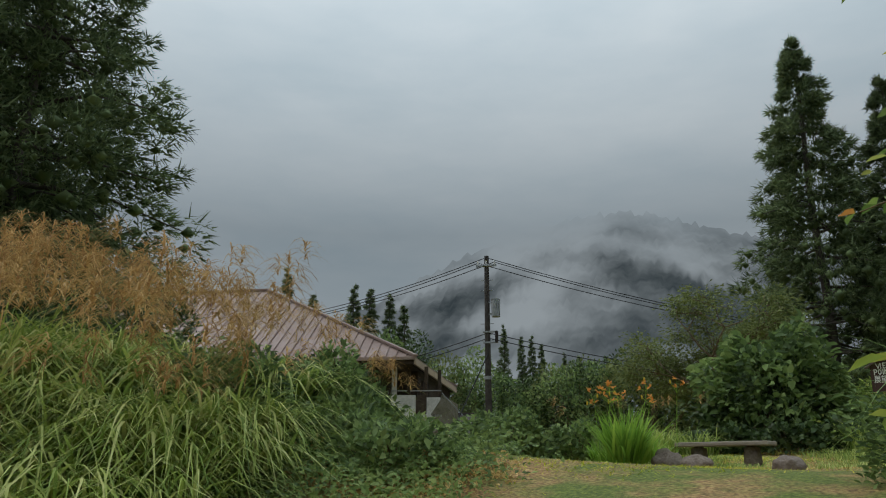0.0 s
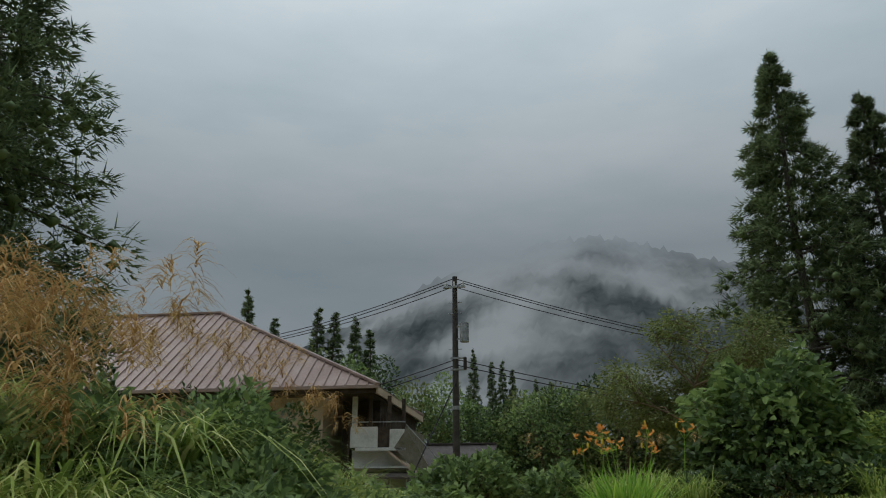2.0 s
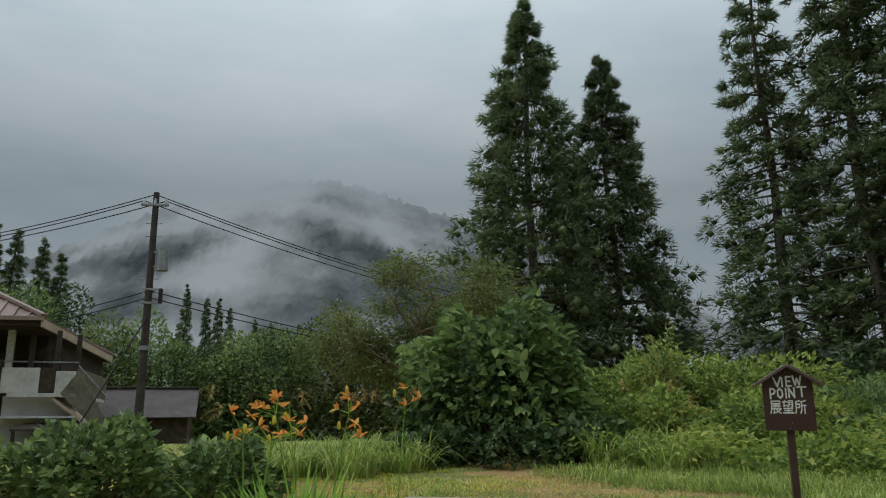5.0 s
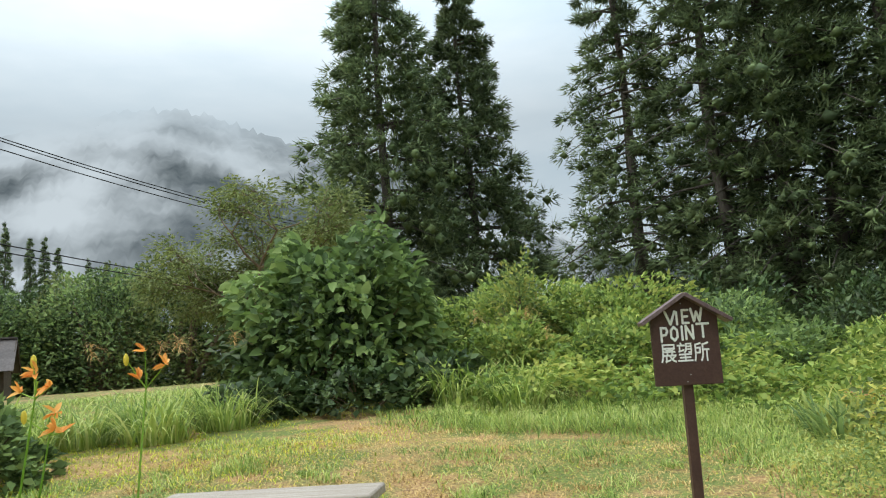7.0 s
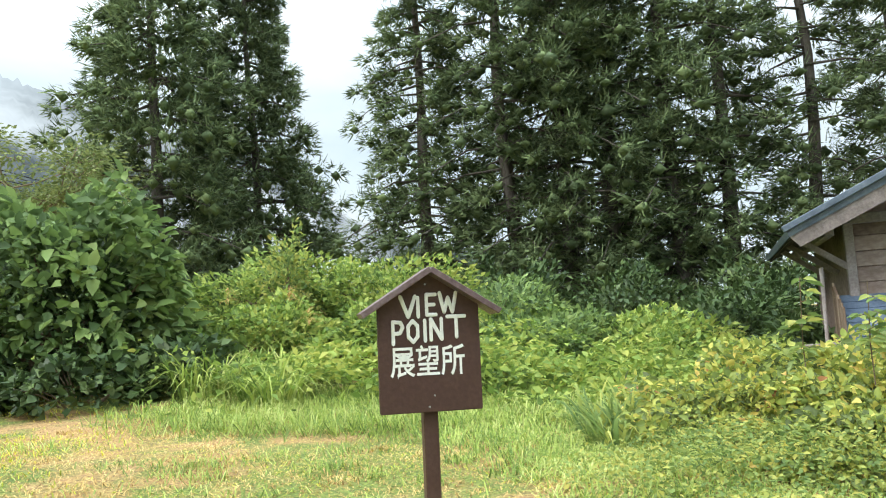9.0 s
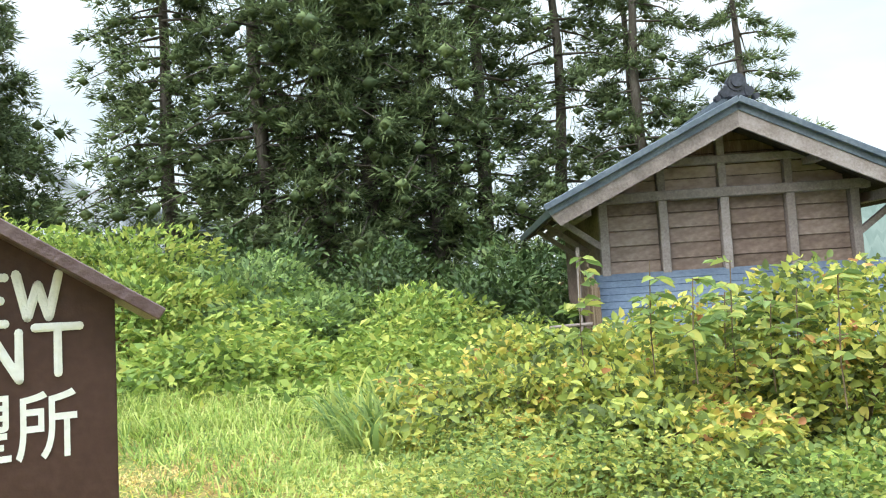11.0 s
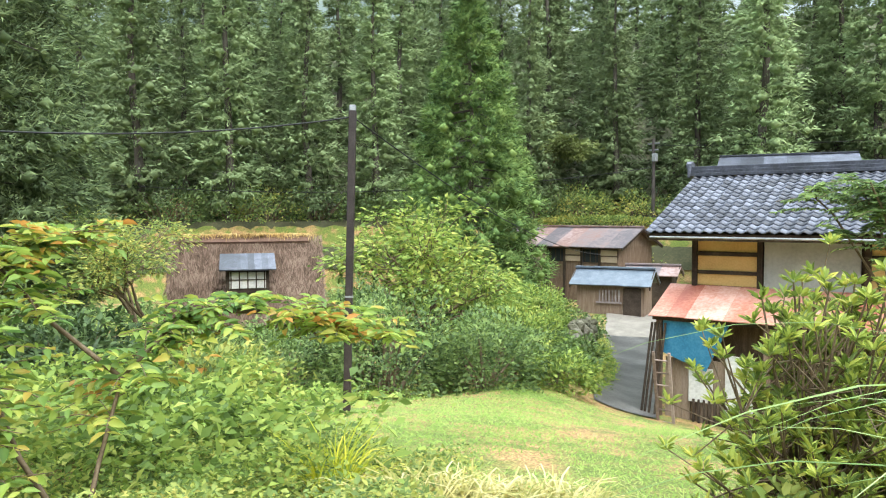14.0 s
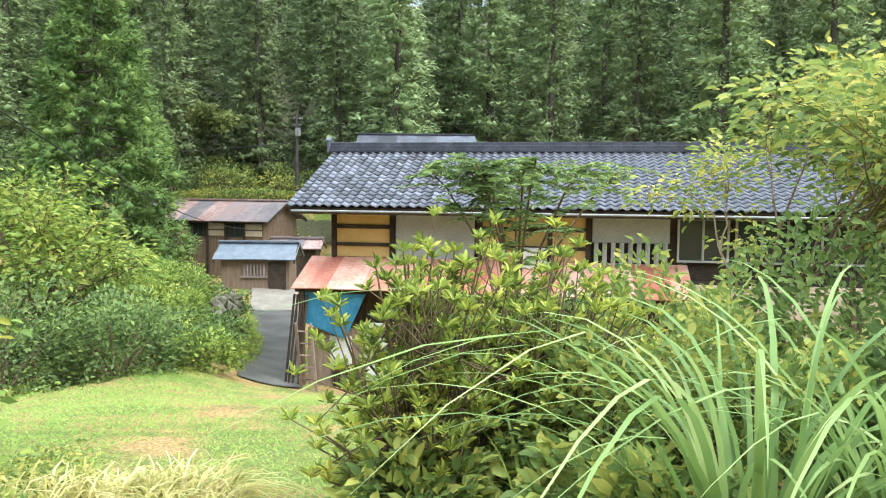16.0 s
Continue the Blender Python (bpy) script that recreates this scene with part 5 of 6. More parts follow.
# ---- sign, bench, stones ----
def stroke_letters(m, parent):
    """Brush-painted words on the board; the first two lines are drawn in strokes."""
    glyphs = {
        "V": [((0, 1), (0.5, 0)), ((0.5, 0), (1, 1))], "I": [((0.5, 0), (0.5, 1))],
        "E": [((0.1, 0), (0.1, 1)), ((0.1, 1), (0.95, 1)), ((0.1, 0.5), (0.8, 0.5)), ((0.1, 0), (0.95, 0))],
        "W": [((0, 1), (0.25, 0)), ((0.25, 0), (0.5, 0.75)), ((0.5, 0.75), (0.75, 0)), ((0.75, 0), (1, 1))],
        "P": [((0.1, 0), (0.1, 1)), ((0.1, 1), (0.7, 0.97)), ((0.7, 0.97), (0.88, 0.75)), ((0.88, 0.75), (0.65, 0.48)), ((0.65, 0.48), (0.1, 0.45))],
        "O": [((0.5, 1), (0.12, 0.75)), ((0.12, 0.75), (0.12, 0.25)), ((0.12, 0.25), (0.5, 0)), ((0.5, 0), (0.88, 0.25)), ((0.88, 0.25), (0.88, 0.75)), ((0.88, 0.75), (0.5, 1))],
        "N": [((0.1, 0), (0.1, 1)), ((0.1, 1), (0.9, 0)), ((0.9, 0), (0.9, 1))], "T": [((0.5, 0), (0.5, 1)), ((0, 1), (1, 1))],
    }
    spots = [("V", -0.105, 0.365, 0.055, 0.075), ("I", -0.06, 0.365, 0.04, 0.07), ("E", -0.012, 0.37, 0.04, 0.075), ("W", 0.042, 0.378, 0.062, 0.072),
             ("P", -0.14, 0.268, 0.046, 0.08), ("O", -0.085, 0.272, 0.046, 0.078), ("I", -0.037, 0.275, 0.04, 0.075), ("N", 0.0, 0.278, 0.05, 0.076), ("T", 0.068, 0.285, 0.066, 0.076)]
    for ch, x, z, w, hgt in spots:
        bm = bmesh.new()
        for (a, b), (c, d) in glyphs[ch]:
            p, q = Vector((x + a * w, 0, z + b * hgt)), Vector((x + c * w, 0, z + d * hgt))
            rod(bm, p, q, 0.0074, 0.0068, 6)
            for e in (p, q):
                bmesh.ops.create_uvsphere(bm, u_segments=6, v_segments=4, radius=0.0075, matrix=Matrix.Translation(e))
        bmesh.ops.scale(bm, vec=(1, 0.25, 1), verts=bm.verts)
        ob = part("letter", bm, WHITE_PAINT, parent, "brushed white letter")
        ob.location = (0, -0.0165, -0.014)


def text_mesh(text, size, bold):
    cu = bpy.data.curves.new("words", "FONT")
    cu.body, cu.size, cu.offset, cu.extrude, cu.align_x = text, size, bold, 0.001, "CENTER"
    ob = new("words", cu)
    me = bpy.data.meshes.new_from_object(ob.evaluated_get(bpy.context.evaluated_depsgraph_get()))
    bpy.data.objects.remove(ob)
    return me


def sign():
    x, y = 2.87, 11.25
    s = thing("signboard", pose(x, y, 2.33, 0, 1.0, -20) @ Matrix.Diagonal((0.87, 1, 0.86, 1)), "dark brown house-shaped wooden sign with white brushed words", "sign")
    b = bmesh.new()
    out = [(-0.19, 0), (0.19, 0), (0.19, 0.395), (0, 0.515), (-0.19, 0.395)]
    f = [b.verts.new((px, -0.013, pz)) for px, pz in out] + [b.verts.new((px, 0.013, pz)) for px, pz in out]
    b.faces.new(f[:5])
    b.faces.new(f[:4:-1])
    for i in range(5):
        j = (i + 1) % 5
        b.faces.new((f[i], f[i + 5], f[j + 5], f[j]))
    bmesh.ops.recalc_face_normals(b, faces=b.faces)
    bmesh.ops.bevel(b, geom=list(b.edges), offset=0.003, segments=2, affect="EDGES")
    board = part("board", b, SIGN_BROWN, s)
    for k in (-1, 1):
        part("roof_slat", bar(bmesh.new(), (k * 0.0, -0.02, 0.522), (k * 0.255, -0.02, 0.359), 0.11, 0.022), SIGN_ROOF, s, "weathered brown roof slat")
    part("post", bar(bmesh.new(), (0.0, 0.04, -1.15), (0.0, 0.04, 0.4), 0.05, 0.055), SIGN_BROWN, s)
    stroke_letters(None, board)
    me = text_mesh("\u5c55\u671b\u6240", 0.094, 0.0009)
    k = link_mesh("letter", me, WHITE_PAINT, board, "brushed white characters")
    k.matrix_local = pose(-0.01, -0.0145, 0.143, 90, 0, 0) @ Matrix.Diagonal((1, 1.28, 1, 1))
    for px, pz in ((-0.01, 0.47), (-0.01, 0.02), (0.01, 0.06)):
        part("nail", rod(bmesh.new(), (px, -0.016, pz), (px, -0.012, pz), 0.004, 0.004, 6), GREY_METAL, s)


sign()


def bench():
    b = thing("bench", pose(0.92, 13.1, float(land(0.92, 13.1)) - 0.05, 0, 0, -24), "simple plank bench on two stone legs", "bench")
    bm = boxes(((0, 0, 0.415), (1.46, 0.46, 0.065)), bevel=0.01)
    part("seat", bm, BENCH, b, "weathered grey plank seat")
    for s in (-1, 1):
        leg = rod(bmesh.new(), (s * 0.42, 0, -0.05), (s * 0.42, 0, 0.395), 0.15, 0.12, 12)
        bmesh.ops.bevel(leg, geom=[e for e in leg.edges if abs(e.verts[0].co.z - e.verts[1].co.z) < 0.01], offset=0.04, segments=2, affect="EDGES")
        part("leg", leg, STONE, b, "rounded stone leg", True)
        for y in (-0.06, 0.06):
            part("bolt", rod(bmesh.new(), (s * 0.42, y, 0.435), (s * 0.42, y, 0.447), 0.014, 0.014, 8), STEEL_DARK, b)


bench()


def stone(name, x, y, r, squash, seed, material=STONE, label="rough grey-brown field stone in the grass", sink=0.3):
    bm = bmesh.new()
    bmesh.ops.create_icosphere(bm, subdivisions=3, radius=r)
    for v in bm.verts:
        n = noise.noise(v.co * (1.6 / r) + Vector((seed, seed * 2, 0)))
        v.co *= 1 + 0.34 * n + 0.1 * noise.noise(v.co * (5 / r))
        v.co.z *= squash
    ob = part(name, bm, material, None, label, True)
    ob.location = (x, y, float(land(x, y)) + r * squash * (1 - sink) * 0.55)
    return tagged(ob, category="stone", group="stones by the path")


stone("stone", 0.35, 9.6, 0.19, 0.75, 1, sink=0.6)
stone("stone", 0.02, 10.6, 0.2, 0.9, 2, sink=0.5)
stone("stone", 1.2, 8.6, 0.16, 0.7, 3, label="smooth dark rounded stone in the grass")
stone("stone", -2.75, 8.7, 0.22, 0.55, 4, label="flat mossy step stone on the path")
stone("stone", -2.3, 7.4, 0.28, 0.45, 5, label="flat mossy step stone on the path")

# ---- undergrowth ----
def spread(cx, cy, rx, ry, k, g, turn=0.0, soft=0.0):
    a, r = g.uniform(0, 2 * np.pi, k), np.sqrt(g.random(k)) * (1 + soft * np.abs(g.normal(0, 1, k)))
    u, v = rx * r * np.cos(a), ry * r * np.sin(a)
    c, s = math.cos(turn), math.sin(turn)
    return cx + u * c - v * s, cy + u * s + v * c


def silver_grass(x, y, h, count, plumes, seed, width=0.022, material=PAMPAS, label="arching clump of green silver grass", radius=0.28, droop=(0.5, 1.1), plume_mat=PLUME, group="silver grass clumps", lean=0.25):
    global rng
    keep, rng = rng, np.random.default_rng(seed)
    ob = thing("silver_grass", Matrix.Translation((x, y, float(land(x, y)) - 0.03)), label, "grass", group)
    px, py = spread(0, 0, radius, radius, count, rng)
    az = np.arctan2(py, px) + rng.normal(0, 0.7, count)
    tilt = np.abs(rng.normal(lean, 0.2, count))
    d = np.stack([np.cos(az) * tilt, np.sin(az) * tilt, np.ones(count)], 1)
    link_mesh("foliage", blades("foliage", np.stack([px, py, np.zeros(count)], 1), d, h * rng.uniform(0.6, 1.2, count), width * rng.uniform(0.7, 1.4, count), rng.uniform(*droop, count), 5 if count > 60 else 10), material, ob)
    if plumes:
        P, D = [], []
        for i in range(plumes):
            a, tl = rng.uniform(0, 6.28), rng.uniform(0.05, 0.4)
            top = np.array([math.cos(a) * tl * h, math.sin(a) * tl * h, h * rng.uniform(0.85, 1.15)])
            for f in np.linspace(0, 1, 22):
                P.append(top + np.array([0, 0, 0.22 * f - 0.1]))
                b = ball(1)[0]
                D.append(b * np.array([0.8, 0.8, 0.3]) + np.array([math.cos(a) * 0.5, math.sin(a) * 0.5, 0.7]))
        P, D = np.array(P), np.array(D)
        tagged(link_mesh("plumes", blades("plumes", P, D, rng.uniform(0.16, 0.36, len(P)), 0.014, 1.3, 3), plume_mat, ob, "tawny drooping plumes"), kind="stuff")
    rng = keep
    return ob


def cover(name, cx, cy, rx, ry, h, leaf, count, material, label, seed, turn=0.0, aspect=0.5, category="weeds"):
    """Low uncountable leaf cover over a stretch of ground."""
    global rng
    keep, rng = rng, np.random.default_rng(seed)
    x, y = spread(cx, cy, rx * 0.9, ry * 0.9, count, rng, turn, 0.22)
    hump = 0.55 + 0.45 * np.sin(x * 1.7 + seed) * np.cos(y * 1.9 - seed) + 0.3 * np.sin(x * 4.1 + y * 3.3)
    z = h * np.clip(hump, 0.15, 1.3) * (1 - np.abs(rng.normal(0, 0.3, count)).clip(0, 0.95))
    d = ball(count) * np.array([1, 1, 0.5]) + np.array([0, 0, 0.25])
    L = leaf * rng.uniform(0.55, 1.4, count)
    ob = tagged(link_mesh(name, leaves(name, on_land(x, y) + np.stack([0 * z, 0 * z, z], 1), d, L, L * aspect, 0.7), material), label, category, kind="stuff")
    rng = keep
    return ob


def turf(name, cx, cy, rx, ry, h, count, material, label, seed, turn=0.0, width=0.012, droop=0.7, patchy=0.0):
    """Short grass: blades in tufts over a stretch of ground."""
    global rng
    keep, rng = rng, np.random.default_rng(seed)
    x, y = spread(cx, cy, rx * 0.9, ry * 0.9, count, rng, turn, 0.22)
    if patchy:
        n = np.sin(x * 1.3 + 0.7 * y + seed) + np.sin(y * 1.9 - x * 0.6) + 0.7 * np.sin(x * 3.7 + y * 2.3)
        keep_ = n + rng.normal(0, 0.5, count) > patchy
        x, y = x[keep_], y[keep_]
    k = len(x)
    d = np.stack([rng.normal(0, 0.4, k), rng.normal(0, 0.4, k), np.ones(k)], 1)
    ob = tagged(link_mesh(name, blades(name, on_land(x, y, -0.01), d, h * rng.uniform(0.4, 1.3, k), width, droop, 1 if h < 0.13 else 2), material), label, "grass", kind="stuff")
    rng = keep
    return ob


def feather(base, way, length, pairs, leaf):
    """Feathered leaves: leaflets in pairs along drooping ribs; gives the arrays for leaves()."""
    k = len(base)
    s = (np.arange(pairs) + 1.0) / pairs
    way = unit(way)
    side = unit(np.cross(way, np.array([0, 0, 1.0])))
    q = base[:, None, :] + way[:, None, :] * (length[:, None] * s)[:, :, None] - np.array([0, 0, 1.0]) * (length[:, None] * 0.3 * s ** 2)[:, :, None]
    P, D = [], []
    for g in (-1, 1):
        P.append(q.reshape(-1, 3))
        D.append((side[:, None, :] * g + way[:, None, :] * 0.45 + np.zeros_like(q) + rng.normal(0, 0.15, q.shape) - np.array([0, 0, 0.2])).reshape(-1, 3))
    P, D = np.concatenate(P), np.concatenate(D)
    return P, D, leaf * rng.uniform(0.75, 1.2, len(P))


def feather_bush(name, m, stems, per, length, pairs, leaf, aspect, material, label, seed, category="shrub", thick=0.018):
    global rng
    keep, rng = rng, np.random.default_rng(seed)
    ob = thing(name, m, label, category)
    lines, B, W = [], [], []
    for st in stems:
        pts = np.array(st, float)
        lines.append([(p, thick * (1 - 0.75 * i / len(pts)) + 0.003) for i, p in enumerate(pts)])
        for i in range(per):
            f = 0.3 + 0.7 * rng.random() ** 0.7
            u = f * (len(pts) - 1)
            j = min(int(u), len(pts) - 2)
            b = pts[j] + (pts[j + 1] - pts[j]) * (u - j)
            a = rng.uniform(0, 6.28)
            B.append(b)
            W.append([math.cos(a), math.sin(a), rng.uniform(0.0, 0.7)])
    B, W = np.array(B), np.array(W)
    P, D, L = feather(B, W, length * rng.uniform(0.7, 1.2, len(B)), pairs, leaf)
    link_mesh("foliage", full_leaves("foliage", P, D, L, L * aspect, 0.4), material, ob)
    ribs = [[(b, 0.004), (b + w / np.linalg.norm(w) * length * 0.5 - np.array([0, 0, 0.07 * length]), 0.003), (b + w / np.linalg.norm(w) * length - np.array([0, 0, 0.3 * length]), 0.002)] for b, w in zip(B, W)]
    tagged(link_mesh("branching", tubes("branching", lines + ribs, 4), TWIG, ob), kind="stuff")
    rng = keep
    return ob


# mound of silver grass beside the path
pr = np.random.default_rng(77)
for i in range(50):
    x, y = spread(-6.5, 7.4, 2.6, 4.4, 1, pr)
    silver_grass(float(x[0]), float(y[0]), pr.uniform(1.2, 1.7), 260, int(pr.integers(2, 8)), 100 + i, 0.034, radius=0.45, droop=(0.8, 1.45), lean=0.4, label="arching silver grass with tawny plumes on the mound")
for i, (x, y) in enumerate(((-7.9, 7.6), (-8.3, 8.4), (-7.3, 7.0), (-6.6, 6.2), (-8.9, 7.9), (-6.0, 5.6), (-7.0, 8.4))):
    silver_grass(x, y, 1.7 - 0.06 * i, 120, 11, 150 + i, 0.022, radius=0.45, label="silver grass thick with tawny plumes", group="plumed silver grass")
for i, (x, y, top) in enumerate(((-4.9, 5.6, 2.55), (-4.5, 6.1, 2.8), (-4.1, 6.3, 2.75), (-3.8, 6.7, 2.55), (-4.4, 5.3, 2.3), (-3.9, 5.7, 2.3), (-3.5, 6.2, 2.15), (-4.2, 4.9, 2.0), (-3.7, 5.2, 1.9))):
    h = min(1.7, max(0.8, (top - float(land(x, y))) / 0.78))
    silver_grass(x, y, h, 260, 6 + i % 4, 190 + i, 0.026, radius=0.45, droop=(0.8, 1.4), lean=0.4, label="arching silver grass with tawny plumes on the mound")
for i, (x, y) in enumerate(((-5.0, 12.2), (-5.5, 12.9), (-4.5, 12.8), (-6.2, 13.2), (-6.9, 13.2), (-7.6, 13.4))):
    silver_grass(x, y, (1.4, 1.7, 1.3, 2.0, 2.2, 2.2)[i], 200, 9, 170 + i, 0.024, radius=0.45, droop=(0.6, 1.2), lean=0.35, label="silver grass with plumes beside the steps", group="plumed silver grass")
for i, (x, y, rx, ry, h, mt) in enumerate(((-4.1, 8.7, 0.9, 0.8, 0.75, BROAD), (-3.3, 8.0, 0.6, 0.5, 0.35, BROAD), (-2.9, 7.2, 0.5, 0.5, 0.3, BROAD), (-4.6, 7.4, 0.8, 0.8, 0.7, BROAD), (-5.6, 12.9, 0.9, 0.9, 1.1, BROAD_DK), (-6.8, 13.6, 1.2, 0.9, 1.4, BROAD_DK), (-2.3, 6.6, 0.6, 0.5, 0.4, BROAD))):
    dome("weed_bush", x, y, rx, ry, h, 0.1, int(2200 * rx * h + 900), mt, "leafy green weeds beside the stepped path", "bush", "weeds by the path", seed=200 + i)
for i, (x, y, rx, h) in enumerate(((-11.0, 14.6, 2.0, 3.2), (-12.4, 13.0, 2.0, 3.3), (-14.0, 12.4, 2.4, 3.8), (-10.6, 11.6, 1.8, 1.9))):
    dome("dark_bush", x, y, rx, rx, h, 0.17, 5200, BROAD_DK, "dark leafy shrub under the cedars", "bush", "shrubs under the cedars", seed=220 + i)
cover("low_weeds", -3.6, 8.6, 2.0, 3.4, 0.35, 0.08, 5000, BROAD, "low leafy weeds along the path", 240)

cover("path_weeds", -2.5, 5.9, 1.1, 1.8, 0.28, 0.055, 9000, BROAD, "low weeds and moss beside the gravel path", 241)
cover("brown_weeds", -2.2, 6.6, 0.9, 1.0, 0.2, 0.05, 3000, STRAW, "withered brown weeds beside the gravel path", 242)

# hydrangea, lilies
dome("hydrangea_bush", -3.2, 15.9, 0.95, 0.9, 0.95, 0.13, 3600, BROAD, "rounded green hydrangea bush", seed=250, aspect=0.6)
dome("hydrangea_bush", -1.9, 17.4, 0.8, 0.8, 0.8, 0.13, 2600, BROAD, "rounded green hydrangea bush", seed=251, aspect=0.6)
silver_grass(-0.5, 10.6, 1.0, 300, 0, 260, 0.036, LILYLEAF, "upright tuft of bright sword-shaped leaves", 0.2, (0.2, 0.5), group="lily tufts")
silver_grass(-0.25, 12.1, 0.7, 150, 0, 261, 0.03, LILYLEAF, "upright tuft of bright sword-shaped leaves", 0.2, (0.3, 0.7), group="lily tufts")
silver_grass(-0.9, 12.6, 0.6, 150, 0, 262, 0.03, LILYLEAF, "upright tuft of bright sword-shaped leaves", 0.2, (0.3, 0.7), group="lily tufts")


def daylily(x, y, h, lean, seed):
    g = np.random.default_rng(seed)
    ob = thing("daylily", Matrix.Translation((x, y, float(land(x, y)))), "tall orange daylily with open flowers and buds", "flower", "daylilies by the path")
    top = np.array([lean[0], lean[1], h])
    lines = [[(np.zeros(3), 0.007), (top * 0.55 + np.array([0, 0, 0.03]), 0.006), (top, 0.004)]]
    P, D, buds = [], [], bmesh.new()
    for i in range(4):
        P, D = [], []
        e = top + np.array([g.normal(0, 0.11), g.normal(0, 0.11), g.uniform(-0.12, 0.12)])
        lines.append([(top * 0.93, 0.004), (e, 0.003)])
        if i < 3:
            ax = unit(np.array([g.normal(0, 1), g.normal(0, 1), 0.7]))
            for k in range(6):
                b = unit(np.cross(ax, g.normal(size=3)))
                P.append(e)
                D.append(ax * 0.8 + b)
            link_mesh("flower", full_leaves("flower", np.array(P), np.array(D), 0.075, 0.03, 0.4), PETAL, ob, "orange trumpet flower")
        else:
            bmesh.ops.create_uvsphere(buds, u_segments=6, v_segments=5, radius=0.016, matrix=Matrix.Translation(e) @ Matrix.Diagonal((1, 1, 2.2, 1)))
    link_mesh("stem", tubes("stem", lines, 5), LILYLEAF, ob)
    part("bud", buds, FLOWER, ob, "yellow bud")


lg = np.random.default_rng(31)
for i in range(8):
    daylily(-0.4 + lg.normal(0, 0.32), 12.0 + lg.normal(0, 0.4), lg.uniform(0.9, 1.3), (lg.normal(0, 0.14), lg.normal(0, 0.14)), 300 + i)

# reeds, big-leaved bush, light tree, bank
for i, (x, y) in enumerate(((-0.5, 21.2), (-1.2, 20.0), (0.3, 21.8), (-1.9, 19.2), (0.8, 20.6), (-0.2, 19.6), (-2.4, 21.0), (4.6, 20.4), (5.2, 19.2), (5.6, 20.4))):
    silver_grass(x, y, 1.35, 260, 1, 400 + i, 0.028, radius=0.45, label="pale green reedy grass at the edge of the lawn", group="reeds by the lawn")
BB = dome("mulberry_bush", 3.1, 23.3, 2.1, 2.0, 3.1, 0.25, 5000, BROAD, "big-leaved green mulberry bush with drooping leaves", "bush", "", rough=0.22, aspect=0.62, seed=420, up=-0.35, near=True)
# Added dome of dark leaves that paints the mulberry's shaded hollow.
dome("shade_filler", 3.0, 22.9, 2.0, 1.4, 1.9, 0.2, 3200, BROAD_DK, "added dark leaves standing in for shade inside the mulberry bush", seed=421)
for i, (x, y, rx, h) in enumerate(((1.4, 21.4, 0.9, 0.6), (3.0, 20.9, 1.1, 0.65), (4.4, 21.0, 0.9, 0.7))):
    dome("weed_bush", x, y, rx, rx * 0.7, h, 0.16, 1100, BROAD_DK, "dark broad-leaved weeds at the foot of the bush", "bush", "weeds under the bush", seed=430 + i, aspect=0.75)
tree("spreading_tree", limb_tree(9.0, 1.15, 5, 0.2, 20000, 440, 0.4, (0.05, 0), 1, 0.95), (TWIG, OLIVE), stand(2.4, 36.0, 0.0, 0.84), "light olive-green tree with spreading flat branches", "tree")
for i, (x, y, rx, ry, h) in enumerate(((7.4, 24.6, 2.2, 1.6, 1.35), (9.4, 23.6, 2.2, 1.6, 1.25), (11.2, 22.2, 2.0, 1.7, 1.0), (6.4, 22.0, 1.5, 1.2, 0.9), (8.6, 21.2, 1.8, 1.3, 0.85), (10.6, 20.0, 1.8, 1.4, 0.75), (12.4, 19.2, 1.7, 1.5, 0.9))):
    dome("bank_bush", x, y, rx, ry, h, 0.15, 4800, FRESH if i % 3 != 2 else BROAD, "bright green creeper-covered hump on the bank", "bush", "weeds on the bank", seed=450 + i)
cover("bank_weeds", 8.8, 20.6, 4.6, 3.4, 0.75, 0.13, 22000, FRESH, "bright leafy weeds covering the bank", 460, -0.5)
cover("slope_weeds", 10.6, 17.2, 3.6, 2.6, 0.5, 0.12, 14000, FRESH, "fresh green weeds on the shaded slope", 461, -0.3)
turf("bank_grass", 6.3, 17.6, 3.2, 1.3, 0.5, 9000, PAMPAS, "long grass at the foot of the bank", 462, -0.6, 0.014)
turf("edge_grass", 6.6, 14.6, 1.1, 2.2, 0.32, 3200, PAMPAS, "long pale grass at the lawn's edge", 463, 0.2, 0.014)
dome("young_conifer", 6.9, 22.9, 0.5, 0.5, 2.0, 0.12, 1600, LIME, "small bright green sapling on the bank", "sapling", seed=464)
# Understorey leaves carry the cedar row's shade in their colour.
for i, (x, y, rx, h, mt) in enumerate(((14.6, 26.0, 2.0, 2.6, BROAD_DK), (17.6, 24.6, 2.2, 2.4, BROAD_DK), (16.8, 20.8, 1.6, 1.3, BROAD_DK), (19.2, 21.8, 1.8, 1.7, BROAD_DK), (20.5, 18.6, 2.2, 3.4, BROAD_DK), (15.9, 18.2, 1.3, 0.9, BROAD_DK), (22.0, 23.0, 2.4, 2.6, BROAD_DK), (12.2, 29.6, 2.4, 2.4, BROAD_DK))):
    dome("understorey_bush", x, y, rx, rx, h, 0.2, 4200, mt, "leafy understorey below the cedar row, shade put into its leaf colour", "bush", "understorey below the cedars", seed=480 + i, sink=0.2)

